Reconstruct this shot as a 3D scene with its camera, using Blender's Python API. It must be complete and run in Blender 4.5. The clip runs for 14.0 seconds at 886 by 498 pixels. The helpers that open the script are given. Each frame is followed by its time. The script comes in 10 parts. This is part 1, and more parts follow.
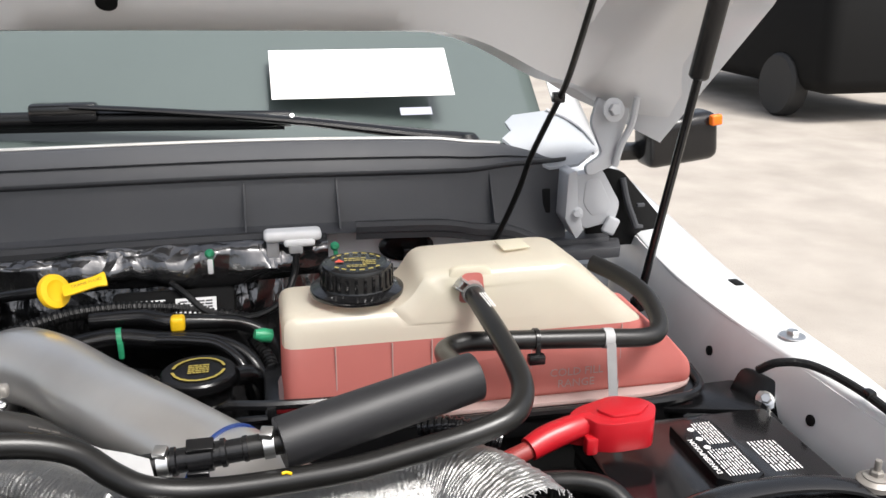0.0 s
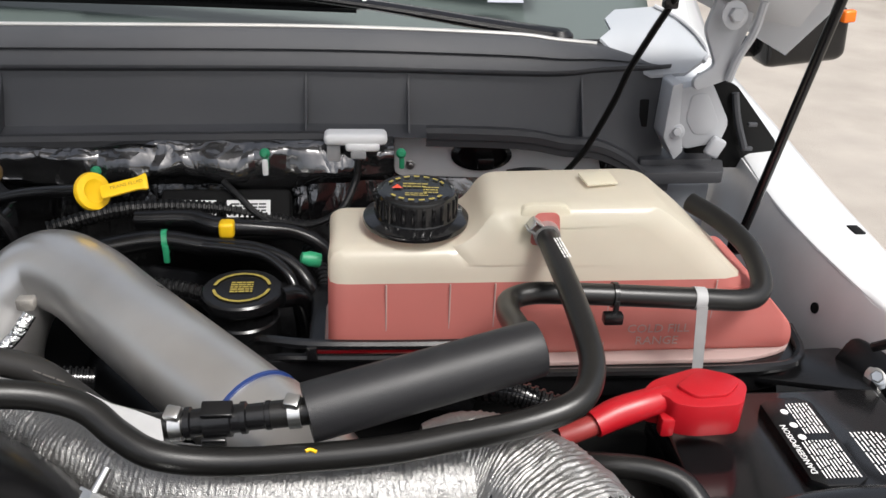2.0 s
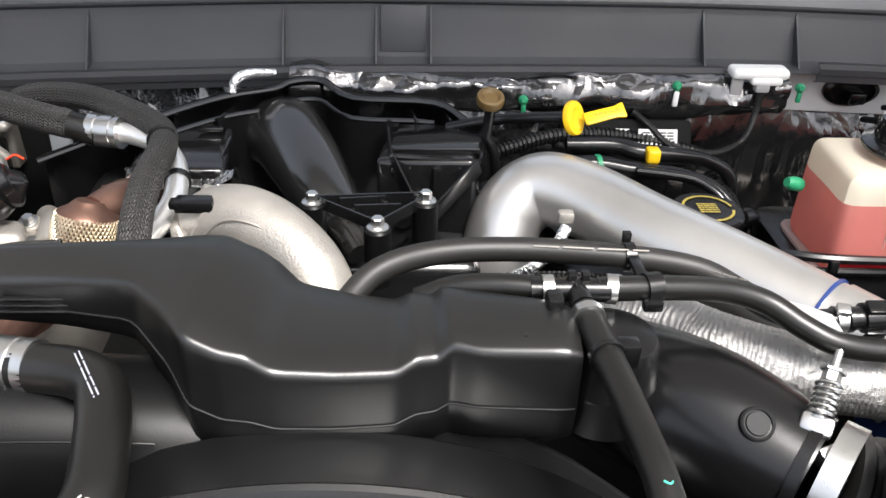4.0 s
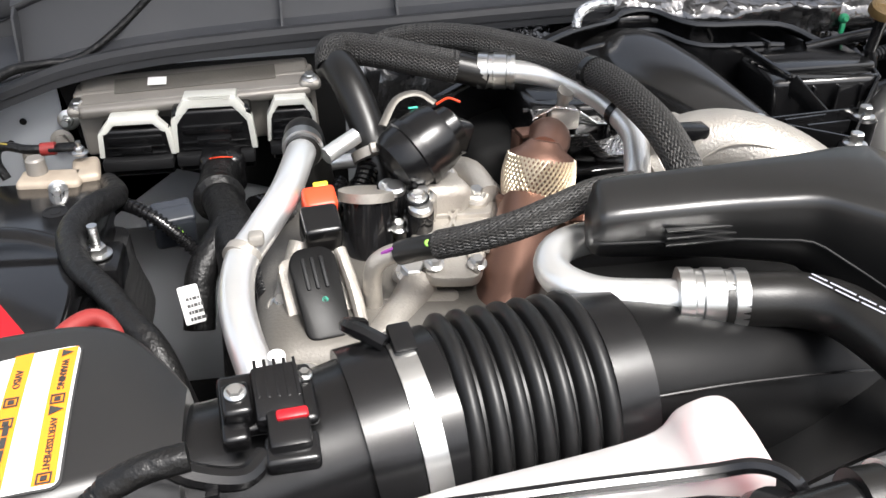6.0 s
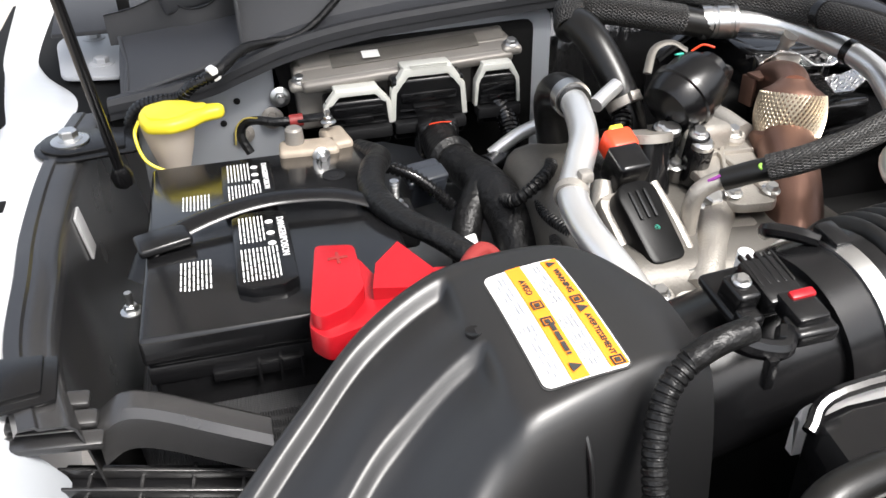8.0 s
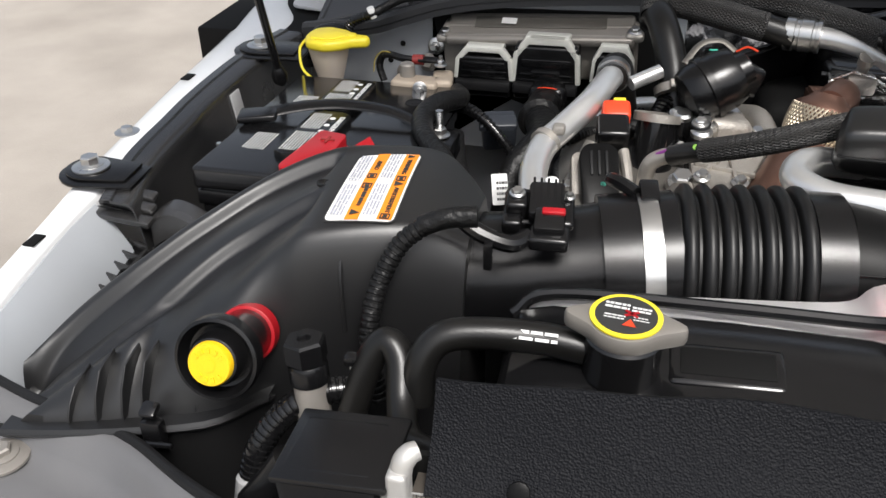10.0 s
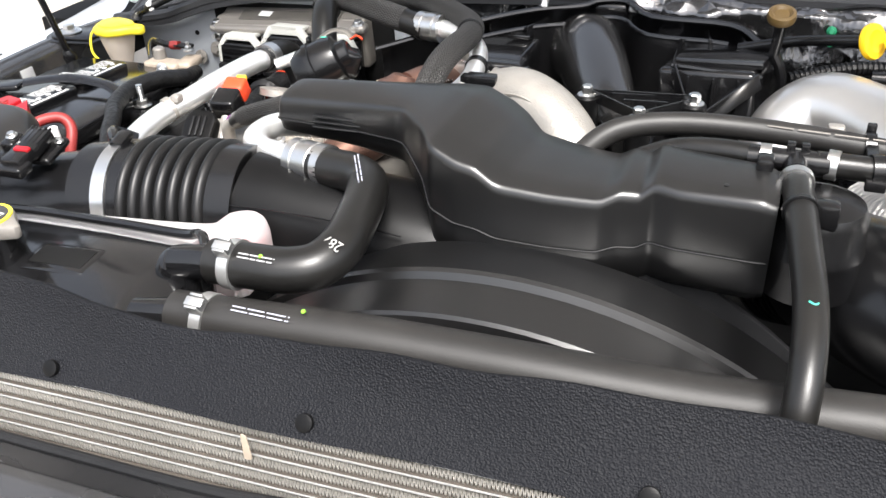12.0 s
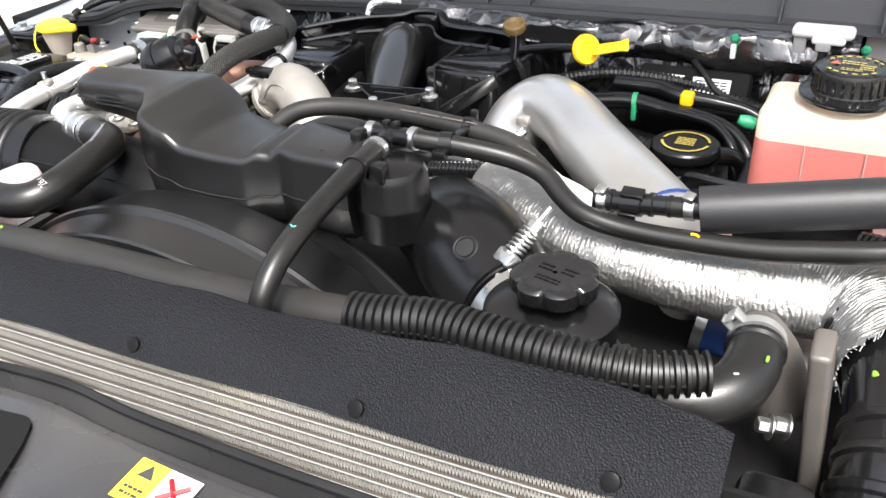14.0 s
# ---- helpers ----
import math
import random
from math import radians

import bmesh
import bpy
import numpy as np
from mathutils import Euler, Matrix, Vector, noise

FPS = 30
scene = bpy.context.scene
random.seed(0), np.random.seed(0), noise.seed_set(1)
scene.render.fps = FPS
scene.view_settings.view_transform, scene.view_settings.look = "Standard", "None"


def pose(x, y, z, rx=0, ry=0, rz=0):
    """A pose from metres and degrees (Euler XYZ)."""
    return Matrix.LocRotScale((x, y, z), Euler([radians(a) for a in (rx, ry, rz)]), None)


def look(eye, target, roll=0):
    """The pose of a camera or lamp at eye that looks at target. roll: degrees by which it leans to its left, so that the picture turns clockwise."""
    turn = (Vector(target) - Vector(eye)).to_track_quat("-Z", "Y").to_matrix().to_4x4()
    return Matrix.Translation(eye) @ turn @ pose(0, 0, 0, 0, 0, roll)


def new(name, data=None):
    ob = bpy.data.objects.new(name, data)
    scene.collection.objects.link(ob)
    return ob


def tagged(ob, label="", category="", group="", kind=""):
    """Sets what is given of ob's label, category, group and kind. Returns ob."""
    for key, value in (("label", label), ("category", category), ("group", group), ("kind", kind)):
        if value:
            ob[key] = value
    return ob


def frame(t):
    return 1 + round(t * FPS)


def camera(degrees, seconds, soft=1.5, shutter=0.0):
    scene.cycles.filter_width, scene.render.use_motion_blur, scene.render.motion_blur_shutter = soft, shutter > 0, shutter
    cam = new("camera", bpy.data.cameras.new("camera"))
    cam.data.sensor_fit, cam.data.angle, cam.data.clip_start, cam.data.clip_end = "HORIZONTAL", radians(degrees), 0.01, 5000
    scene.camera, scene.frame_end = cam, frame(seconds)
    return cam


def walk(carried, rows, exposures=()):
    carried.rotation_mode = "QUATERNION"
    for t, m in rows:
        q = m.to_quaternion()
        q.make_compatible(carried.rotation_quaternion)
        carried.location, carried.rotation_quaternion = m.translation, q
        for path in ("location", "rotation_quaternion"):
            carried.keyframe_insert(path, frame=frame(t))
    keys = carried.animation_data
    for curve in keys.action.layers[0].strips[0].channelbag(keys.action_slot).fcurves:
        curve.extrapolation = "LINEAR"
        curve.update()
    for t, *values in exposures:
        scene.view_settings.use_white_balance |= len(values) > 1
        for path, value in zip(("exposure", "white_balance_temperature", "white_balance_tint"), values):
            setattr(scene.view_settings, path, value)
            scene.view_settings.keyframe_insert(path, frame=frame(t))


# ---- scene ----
cam = camera(54.2, 14.0)
PATH = [
    (0, (0.001, 0.011, 1.673), (0.403, 1.867, 1.046), 0.3),
    (0.5, (0.057, 0.053, 1.697), (0.377, 1.892, 0.977), -0.0),
    (1, (0.081, 0.082, 1.689), (0.396, 1.891, 0.896), 1.8),
    (1.5, (0.057, 0.107, 1.693), (0.319, 1.896, 0.838), 2.6),
    (2, (0.037, 0.132, 1.691), (0.235, 1.899, 0.774), 2.3),
    (2.5, (0.006, 0.148, 1.678), (0.183, 1.889, 0.71), 2.7),
    (3, (-0.092, 0.129, 1.695), (0.08, 1.853, 0.696), 2.5),
    (3.5, (-0.265, 0.091, 1.699), (-0.129, 1.803, 0.674), 2.4),
    (3.7, (-0.337, 0.074, 1.707), (-0.216, 1.78, 0.671), 2.6),
    (5.8, (-0.845, 0.148, 1.638), (-0.594, 1.81, 0.554), 0.1),
    (6, (-0.924, 0.158, 1.631), (-0.615, 1.806, 0.542), 0.9),
    (6.5, (-1.108, 0.176, 1.633), (-0.674, 1.796, 0.542), 1.6),
    (7, (-1.219, 0.19, 1.619), (-0.736, 1.802, 0.538), 1.2),
    (7.5, (-1.245, 0.182, 1.612), (-0.752, 1.789, 0.528), 0.7),
    (7.6, (-1.242, 0.178, 1.604), (-0.75, 1.799, 0.541), 1.2),
    (7.7, (-1.238, 0.171, 1.615), (-0.757, 1.781, 0.53), 0.6),
    (9.8, (-0.938, -0.001, 1.619), (-1.292, 1.65, 0.548), -0.8),
    (10, (-0.891, -0.032, 1.621), (-1.292, 1.613, 0.557), -0.8),
    (10.5, (-0.754, -0.094, 1.639), (-1.229, 1.541, 0.588), -0.6),
    (11, (-0.627, -0.103, 1.644), (-1.153, 1.514, 0.591), -2.7),
    (11.5, (-0.462, -0.072, 1.654), (-1.037, 1.525, 0.596), -3.0),
    (12, (-0.315, -0.044, 1.651), (-0.968, 1.524, 0.597), -2.8),
    (12.5, (-0.212, -0.043, 1.656), (-0.941, 1.51, 0.628), -4.1),
    (13, (-0.083, -0.071, 1.678), (-0.869, 1.479, 0.689), -4.0),
    (13.5, (0.039, -0.088, 1.682), (-0.772, 1.439, 0.678), -2.8),
    (14, (0.126, -0.068, 1.69), (-0.717, 1.426, 0.662), -3.6),
]
walk(cam, [(t, look(eye, target, roll)) for t, eye, target, roll in PATH], [(0.0, 0.84), (0.7, 0.76), (1.5, 0.56), (2.5, 0.68), (3.5, 1.3), (6.0, 1.4), (7.0, 1.42), (7.5, 1.46), (9.8, 0.46), (10.5, 0.48), (11.5, 1.1), (12.5, 1.98), (14.0, 1.75)])

# ---- world, sun, exposure ----
world = bpy.data.worlds.new("sky")
scene.world = world
world.use_nodes = True
_n, _l = world.node_tree.nodes, world.node_tree.links
_n.clear()
_sky = _n.new("ShaderNodeTexSky")
_sky.sky_type = "NISHITA"
_sky.sun_disc = False
_sky.sun_elevation = radians(58)
_sky.sun_rotation = radians(150)
_sky.air_density, _sky.dust_density, _sky.ozone_density = 1.0, 5.0, 1.0
_bg, _wo = _n.new("ShaderNodeBackground"), _n.new("ShaderNodeOutputWorld")
_bg.inputs["Strength"].default_value = 0.13
_soft = _n.new("ShaderNodeHueSaturation")
_soft.inputs["Saturation"].default_value = 0.45
_l.new(_sky.outputs[0], _soft.inputs["Color"])
_l.new(_soft.outputs[0], _bg.inputs["Color"])
_l.new(_bg.outputs[0], _wo.inputs["Surface"])
sun = new("sun", bpy.data.lights.new("sun", "SUN"))
sun.data.energy, sun.data.angle, sun.data.color = 2.4, radians(18), (1.0, 0.98, 0.955)
sun.matrix_world = look((0, 0, 0), (-0.27, 0.46, -0.85))
scene.view_settings.exposure = 0.9


# ---- mesh helpers ----
def join(*geos):
    v, f = [], []
    for gv, gf in geos:
        o = len(v)
        v += [tuple(p) for p in gv]
        f += [tuple(i + o for i in q) for q in gf]
    return v, f


def moved(geo, m):
    return [tuple(m @ Vector(p)) for p in geo[0]], geo[1]


def spline(pts, sub=6, closed=False):
    """Points along a smooth curve through pts (any number of coordinates)."""
    p = [np.array(q, float) for q in pts]
    n = len(p)
    out = []
    last = n if closed else n - 1
    for i in range(last):
        a, b = p[i], p[(i + 1) % n]
        z0 = p[(i - 1) % n] if closed or i > 0 else 2 * a - b
        z1 = p[(i + 2) % n] if closed or i + 2 < n else 2 * b - a
        for k in range(sub):
            t = k / sub
            out.append(0.5 * (2 * a + (b - z0) * t + (2 * z0 - 5 * a + 4 * b - z1) * t * t + (3 * a - z0 - 3 * b + z1) * t ** 3))
    if not closed:
        out.append(p[-1])
    return out


def tube(pts, r, n=14, sub=6, closed=False, cap=True, wave=None, flat=1.0):
    """A round hose through pts; r one radius or one a point; wave=(pitch, depth) makes corrugation; flat squeezes it across."""
    rs = [r] * len(pts) if isinstance(r, (int, float)) else list(r)
    c = spline([(*p, q) for p, q in zip(pts, rs)], sub, closed)
    if wave:
        d = [0.0]
        for a, b in zip(c, c[1:]):
            d.append(d[-1] + float(np.linalg.norm(b[:3] - a[:3])))
        steps = max(8, int(d[-1] / wave[0] * 6))
        c = [np.array([np.interp(d[-1] * k / steps, d, [q[j] for q in c]) for j in range(4)]) for k in range(steps + 1)]
        for k, q in enumerate(c):
            s = d[-1] * k / steps
            q[3] += wave[1] * (1 if (s / wave[0]) % 1 < 0.55 else -1)
    m = len(c)
    tang = []
    for i in range(m):
        a = c[i - 1] if i > 0 or closed else c[i]
        b = c[(i + 1) % m] if i < m - 1 or closed else c[i]
        tang.append(Vector(b[:3] - a[:3]).normalized())
    up = Vector((0, 0, 1)) if abs(tang[0].z) < 0.9 else Vector((1, 0, 0))
    nrm = (up - tang[0] * up.dot(tang[0])).normalized()
    v, f = [], []
    for i in range(m):
        nrm = nrm - tang[i] * nrm.dot(tang[i])
        nrm.normalize()
        bi = tang[i].cross(nrm)
        for k in range(n):
            a = 2 * math.pi * k / n
            off = nrm * math.cos(a) * c[i][3] * flat + bi * math.sin(a) * c[i][3]
            v.append(tuple(Vector(c[i][:3]) + off))
    rows = m if closed else m - 1
    for i in range(rows):
        j = (i + 1) % m
        for k in range(n):
            l = (k + 1) % n
            f.append((i * n + k, i * n + l, j * n + l, j * n + k))
    if cap and not closed:
        f.append(tuple(range(n - 1, -1, -1)))
        f.append(tuple((m - 1) * n + k for k in range(n)))
    return v, f


def strands(pts, r, count=16, pitch=0.05, thick=0.0011, flat=1.0, sub=12):
    """Two crossing sets of flat strands wound round the line pts at radius r."""
    c = spline(pts, sub)
    run = [0.0]
    for a, b in zip(c, c[1:]):
        run.append(run[-1] + float(np.linalg.norm(b - a)))
    steps = max(12, int(run[-1] / 0.0022))
    line = [Vector([float(np.interp(run[-1] * k / steps, run, [q[j] for q in c])) for j in range(3)]) for k in range(steps + 1)]
    v, f, nrm = [], [], None
    frames = []
    for k, p in enumerate(line):
        t = (line[min(k + 1, steps)] - line[max(k - 1, 0)]).normalized()
        if nrm is None:
            up = Vector((0, 0, 1)) if abs(t.z) < 0.9 else Vector((1, 0, 0))
            nrm = up
        nrm = (nrm - t * nrm.dot(t)).normalized()
        frames.append((p, t, nrm.copy(), t.cross(nrm)))
    for hand in (1, -1):
        for q in range(count):
            base = len(v)
            for k, (p, t, n, b) in enumerate(frames):
                s = run[-1] * k / steps
                a = 2 * math.pi * (q / count + hand * s / pitch)
                weave = 0.00045 * math.sin(2 * math.pi * (s / pitch * count + (0.5 if hand > 0 else 0.0)))
                for da, dr in ((-thick * 1.1 / r, 0.0), (0.0, thick * 0.6), (thick * 1.1 / r, 0.0)):
                    v.append(tuple(p + (n * math.cos(a + da) * flat + b * math.sin(a + da)) * (r + dr + weave)))
            for k in range(steps):
                o = base + 3 * k
                f += [(o, o + 1, o + 4, o + 3), (o + 1, o + 2, o + 5, o + 4)]
    return v, f


def basis(c, axis, turn=0.0):
    """A frame at c whose z runs along axis."""
    z = Vector(axis).normalized()
    q = z.to_track_quat("Z", "Y").to_matrix().to_4x4()
    return Matrix.Translation(c) @ q @ Matrix.Rotation(turn, 4, "Z")


def lathe(prof, c=(0, 0, 0), axis=(0, 0, 1), n=32, lobes=0, depth=0.0, lo=0.0, hi=9.0, turn=0.0):
    """Turns a profile of (radius, height) round axis; lobes adds grip ribs between the heights lo and hi."""
    v, f = [], []
    m = basis(c, axis, turn)
    for r, h in prof:
        for k in range(n):
            a = 2 * math.pi * k / n
            q = r
            if lobes and lo <= h <= hi:
                q = r + depth * math.copysign(abs(math.cos(lobes * a / 2)) ** 0.5, 1) - depth
            v.append(tuple(m @ Vector((q * math.cos(a), q * math.sin(a), h))))
    for i in range(len(prof) - 1):
        for k in range(n):
            l = (k + 1) % n
            f.append((i * n + k, i * n + l, (i + 1) * n + l, (i + 1) * n + k))
    f.append(tuple(range(n - 1, -1, -1)))
    f.append(tuple((len(prof) - 1) * n + k for k in range(n)))
    return v, f


def cut(geo, z, above):
    """The part of a closed shape above or below the height z, open at the cut."""
    bm = bmesh.new()
    vs = [bm.verts.new(p) for p in geo[0]]
    for f in geo[1]:
        bm.faces.new([vs[i] for i in f])
    bmesh.ops.bisect_plane(bm, geom=list(bm.verts) + list(bm.edges) + list(bm.faces), plane_co=(0, 0, z), plane_no=(0, 0, 1), clear_inner=above, clear_outer=not above)
    return from_bm(bm)


def from_bm(bm):
    bm.verts.index_update()
    g = [tuple(q.co) for q in bm.verts], [tuple(q.index for q in p.verts) for p in bm.faces]
    bm.free()
    return g


def rbox(c, size, r=0.003, seg=2, rot=(0, 0, 0), m=None):
    """A box with rounded edges."""
    bm = bmesh.new()
    bmesh.ops.create_cube(bm, size=1)
    bmesh.ops.scale(bm, vec=size, verts=bm.verts)
    if r > 0:
        bmesh.ops.bevel(bm, geom=list(bm.edges), offset=min(r, min(size) * 0.45), segments=seg, profile=0.5, affect="EDGES")
    t = m if m is not None else pose(*c, *rot)
    return moved(from_bm(bm), t)


def prism(poly, d, r=0.002, m=None, seg=2):
    """A plate: the outline poly in x, y, from z 0 to d, with rounded rims, laid by m."""
    bm = bmesh.new()
    vs = [bm.verts.new((*p, 0)) for p in poly]
    face = bm.faces.new(vs)
    ext = bmesh.ops.extrude_face_region(bm, geom=[face])
    bmesh.ops.translate(bm, vec=(0, 0, d), verts=[g for g in ext["geom"] if isinstance(g, bmesh.types.BMVert)])
    bmesh.ops.recalc_face_normals(bm, faces=bm.faces)
    if r > 0:
        es = [e for e in bm.edges if len(e.link_faces) == 2 and e.calc_face_angle(0) > radians(28)]
        bmesh.ops.bevel(bm, geom=es, offset=r, segments=seg, profile=0.5, affect="EDGES", clamp_overlap=True)
    return moved(from_bm(bm), m if m is not None else Matrix())


def xz(y):
    """Lays an outline of x, z into the world, its thickness running back along y from y."""
    return Matrix(((1, 0, 0, 0), (0, 0, 1, y), (0, 1, 0, 0), (0, 0, 0, 1)))


def grid(rows, thick=0.0, drop=None):
    """A sheet through rows of points; thick pushes a second skin down along drop and closes the rim."""
    n, m = len(rows), len(rows[0])
    v = [tuple(p) for q in rows for p in q]
    f = [(i * m + j, i * m + j + 1, (i + 1) * m + j + 1, (i + 1) * m + j) for i in range(n - 1) for j in range(m - 1)]
    if thick:
        d = Vector(drop or (0, 0, -1)) * thick
        o = len(v)
        v += [tuple(Vector(p) + d) for p in v]
        f += [tuple(o + i for i in reversed(q)) for q in f]
        rim = [j for j in range(m)] + [i * m + m - 1 for i in range(1, n)] + [(n - 1) * m + j for j in range(m - 2, -1, -1)] + [i * m for i in range(n - 2, 0, -1)]
        for a, b in zip(rim, rim[1:] + rim[:1]):
            f.append((a, a + o, b + o, b))
    return v, f


def loft(sections, cap=True):
    """Joins closed cross-sections of equal count."""
    n = len(sections[0])
    v = [tuple(p) for s in sections for p in s]
    f = []
    for i in range(len(sections) - 1):
        for k in range(n):
            l = (k + 1) % n
            f.append((i * n + k, i * n + l, (i + 1) * n + l, (i + 1) * n + k))
    if cap:
        f.append(tuple(range(n - 1, -1, -1)))
        f.append(tuple((len(sections) - 1) * n + k for k in range(n)))
    return v, f


def rounded(poly, r, seg=3):
    """An outline with its corners rounded."""
    out = []
    n = len(poly)
    for i in range(n):
        a, b, c = (np.array(poly[j % n], float) for j in (i - 1, i, i + 1))
        u, w = a - b, c - b
        lu, lw = np.linalg.norm(u), np.linalg.norm(w)
        d = min(r, lu * 0.45, lw * 0.45)
        p, q = b + u / lu * d, b + w / lw * d
        for k in range(seg + 1):
            t = k / seg
            out.append(tuple((1 - t) ** 2 * p + 2 * t * (1 - t) * b + t * t * q))
    return out


def bolt(c, axis=(0, 0, 1), r=0.006, washer=0.011, h=0.006, stud=0.0):
    """A flanged hex bolt head; stud adds a threaded end."""
    g = [lathe([(washer, 0), (washer, 0.0012), (washer * 0.8, 0.0022)], c, axis, 20), lathe([(r, 0.002), (r, h), (r * 0.82, h + 0.0012)], c, axis, 6)]
    if stud:
        k = int(stud / 0.0015)
        prof = [(r * (0.55 if i % 2 else 0.48), h + 0.001 + stud * i / k) for i in range(k + 1)]
        g.append(lathe(prof, c, axis, 10))
    return join(*g)


def build_mesh(name, geo, mat, origin, smooth=35):
    me = bpy.data.meshes.new(name)
    o = Vector(origin)
    me.from_pydata([tuple(Vector(p) - o) for p in geo[0]], [], geo[1])
    me.validate()
    bm = bmesh.new()
    bm.from_mesh(me)
    bmesh.ops.recalc_face_normals(bm, faces=bm.faces)
    bm.to_mesh(me)
    bm.free()
    me.polygons.foreach_set("use_smooth", [True] * len(me.polygons))
    me.set_sharp_from_angle(angle=radians(smooth))
    me.materials.append(mat)
    return me


DRAWN = {}


def thing(name, label, category, at, group="", kind="", move=(0, 0, 0)):
    """A thing with its parts; move carries the whole of it from where its parts are drawn."""
    ob = new(name)
    ob.empty_display_size = 0.02
    ob.location = Vector(at) + Vector(move)
    DRAWN[ob.name] = Vector(at)
    return tagged(ob, label, category, group, kind)


def origin_of(ob):
    while ob.parent:
        ob = ob.parent
    return DRAWN.get(ob.name, ob.location).copy()


def part(name, geo, mat, parent, label="", smooth=35):
    ob = new(name, build_mesh(name, geo, mat, origin_of(parent), smooth))
    ob.parent = parent
    return tagged(ob, label)


def solo(name, geo, mat, label, category, group="", kind="", smooth=35):
    p = np.array(geo[0])
    at = ((p[:, 0].min() + p[:, 0].max()) / 2, (p[:, 1].min() + p[:, 1].max()) / 2, p[:, 2].min())
    ob = new(name, build_mesh(name, geo, mat, at, smooth))
    ob.location = at
    return tagged(ob, label, category, group, kind)


def letters(text, size, m, thick=0.0003):
    """Writing as a mesh, laid by m, centred."""
    cu = bpy.data.curves.new("writing", "FONT")
    cu.body, cu.size, cu.extrude, cu.align_x, cu.align_y = text, size, thick, "CENTER", "CENTER"
    cu.resolution_u = 2
    ob = bpy.data.objects.new("writing", cu)
    me = bpy.data.meshes.new_from_object(ob)
    g = [tuple(m @ v.co) for v in me.vertices], [tuple(p.vertices) for p in me.polygons]
    bpy.data.objects.remove(ob)
    bpy.data.curves.remove(cu)
    bpy.data.meshes.remove(me)
    return g


def bars(m, w, h, rows, seed=1, fill=0.48, words=True, lift=0.0004):
    """Lines of unreadable print: small raised bars in a field w x h, laid by m."""
    rnd = random.Random(seed)
    g = []
    step = h / rows
    for i in range(rows):
        y = h / 2 - (i + 0.5) * step
        x = -w / 2
        while x < w / 2 - 0.001:
            l = min(rnd.uniform(0.12, 0.34) * w if words else w, w / 2 - x)
            q = step * fill / 2
            v = [m @ Vector((a, b, lift)) for a, b in ((x, y - q), (x + l, y - q), (x + l, y + q), (x, y + q))]
            g.append(([tuple(p) for p in v], [(0, 1, 2, 3)]))
            x += l + w * 0.035
    return join(*g)


# ---- materials ----
def surf(name, col, rough=0.5, metal=0.0, var=0.12, scale=35.0, grain=500.0, bump=0.05, rvar=0.12, dust=0.0, dustcol=(0.35, 0.32, 0.28), spec=0.5, coat=0.0, aniso=None, bdist=0.001):
    """A node material with stains at one scale and grain at a finer one; dust lays pale dirt in patches."""
    m = bpy.data.materials.new(name)
    m.use_nodes = True
    nt = m.node_tree
    nn, ll = nt.nodes, nt.links
    b = nn["Principled BSDF"]
    tc = nn.new("ShaderNodeTexCoord")
    big, fine = nn.new("ShaderNodeTexNoise"), nn.new("ShaderNodeTexNoise")
    big.inputs["Scale"].default_value, big.inputs["Detail"].default_value = scale, 5
    fine.inputs["Scale"].default_value, fine.inputs["Detail"].default_value = grain, 3
    vec = tc.outputs["Object"]
    if aniso:
        mp = nn.new("ShaderNodeMapping")
        mp.inputs["Scale"].default_value = aniso
        ll.new(vec, mp.inputs["Vector"])
        vec = mp.outputs[0]
    for t in (big, fine):
        ll.new(vec, t.inputs["Vector"])
    mix = nn.new("ShaderNodeMix")
    mix.data_type = "RGBA"
    mix.inputs[6].default_value = (*[c * (1 - var) for c in col], 1)
    mix.inputs[7].default_value = (*[min(1, c * (1 + var)) for c in col], 1)
    ll.new(big.outputs["Fac"], mix.inputs[0])
    colour = mix.outputs[2]
    if dust:
        ramp = nn.new("ShaderNodeMapRange")
        ramp.inputs[1].default_value, ramp.inputs[2].default_value, ramp.inputs[4].default_value = 0.42, 0.72, dust
        dn = nn.new("ShaderNodeTexNoise")
        dn.inputs["Scale"].default_value, dn.inputs["Detail"].default_value = scale * 0.6, 8
        ll.new(tc.outputs["Object"], dn.inputs["Vector"])
        ll.new(dn.outputs["Fac"], ramp.inputs[0])
        m2 = nn.new("ShaderNodeMix")
        m2.data_type = "RGBA"
        m2.inputs[7].default_value = (*dustcol, 1)
        ll.new(colour, m2.inputs[6])
        ll.new(ramp.outputs[0], m2.inputs[0])
        colour = m2.outputs[2]
    ll.new(colour, b.inputs["Base Color"])
    rr = nn.new("ShaderNodeMapRange")
    rr.inputs[3].default_value, rr.inputs[4].default_value = max(0.02, rough - rvar), min(1, rough + rvar)
    ll.new(big.outputs["Fac"], rr.inputs[0])
    ll.new(rr.outputs[0], b.inputs["Roughness"])
    b.inputs["Metallic"].default_value = metal
    b.inputs["Specular IOR Level"].default_value = spec
    b.inputs["Coat Weight"].default_value = coat
    b.inputs["Coat Roughness"].default_value = 0.08
    if bump:
        bp = nn.new("ShaderNodeBump")
        bp.inputs["Strength"].default_value, bp.inputs["Distance"].default_value = bump, bdist
        ll.new(fine.outputs["Fac"], bp.inputs["Height"])
        ll.new(bp.outputs[0], b.inputs["Normal"])
    return m


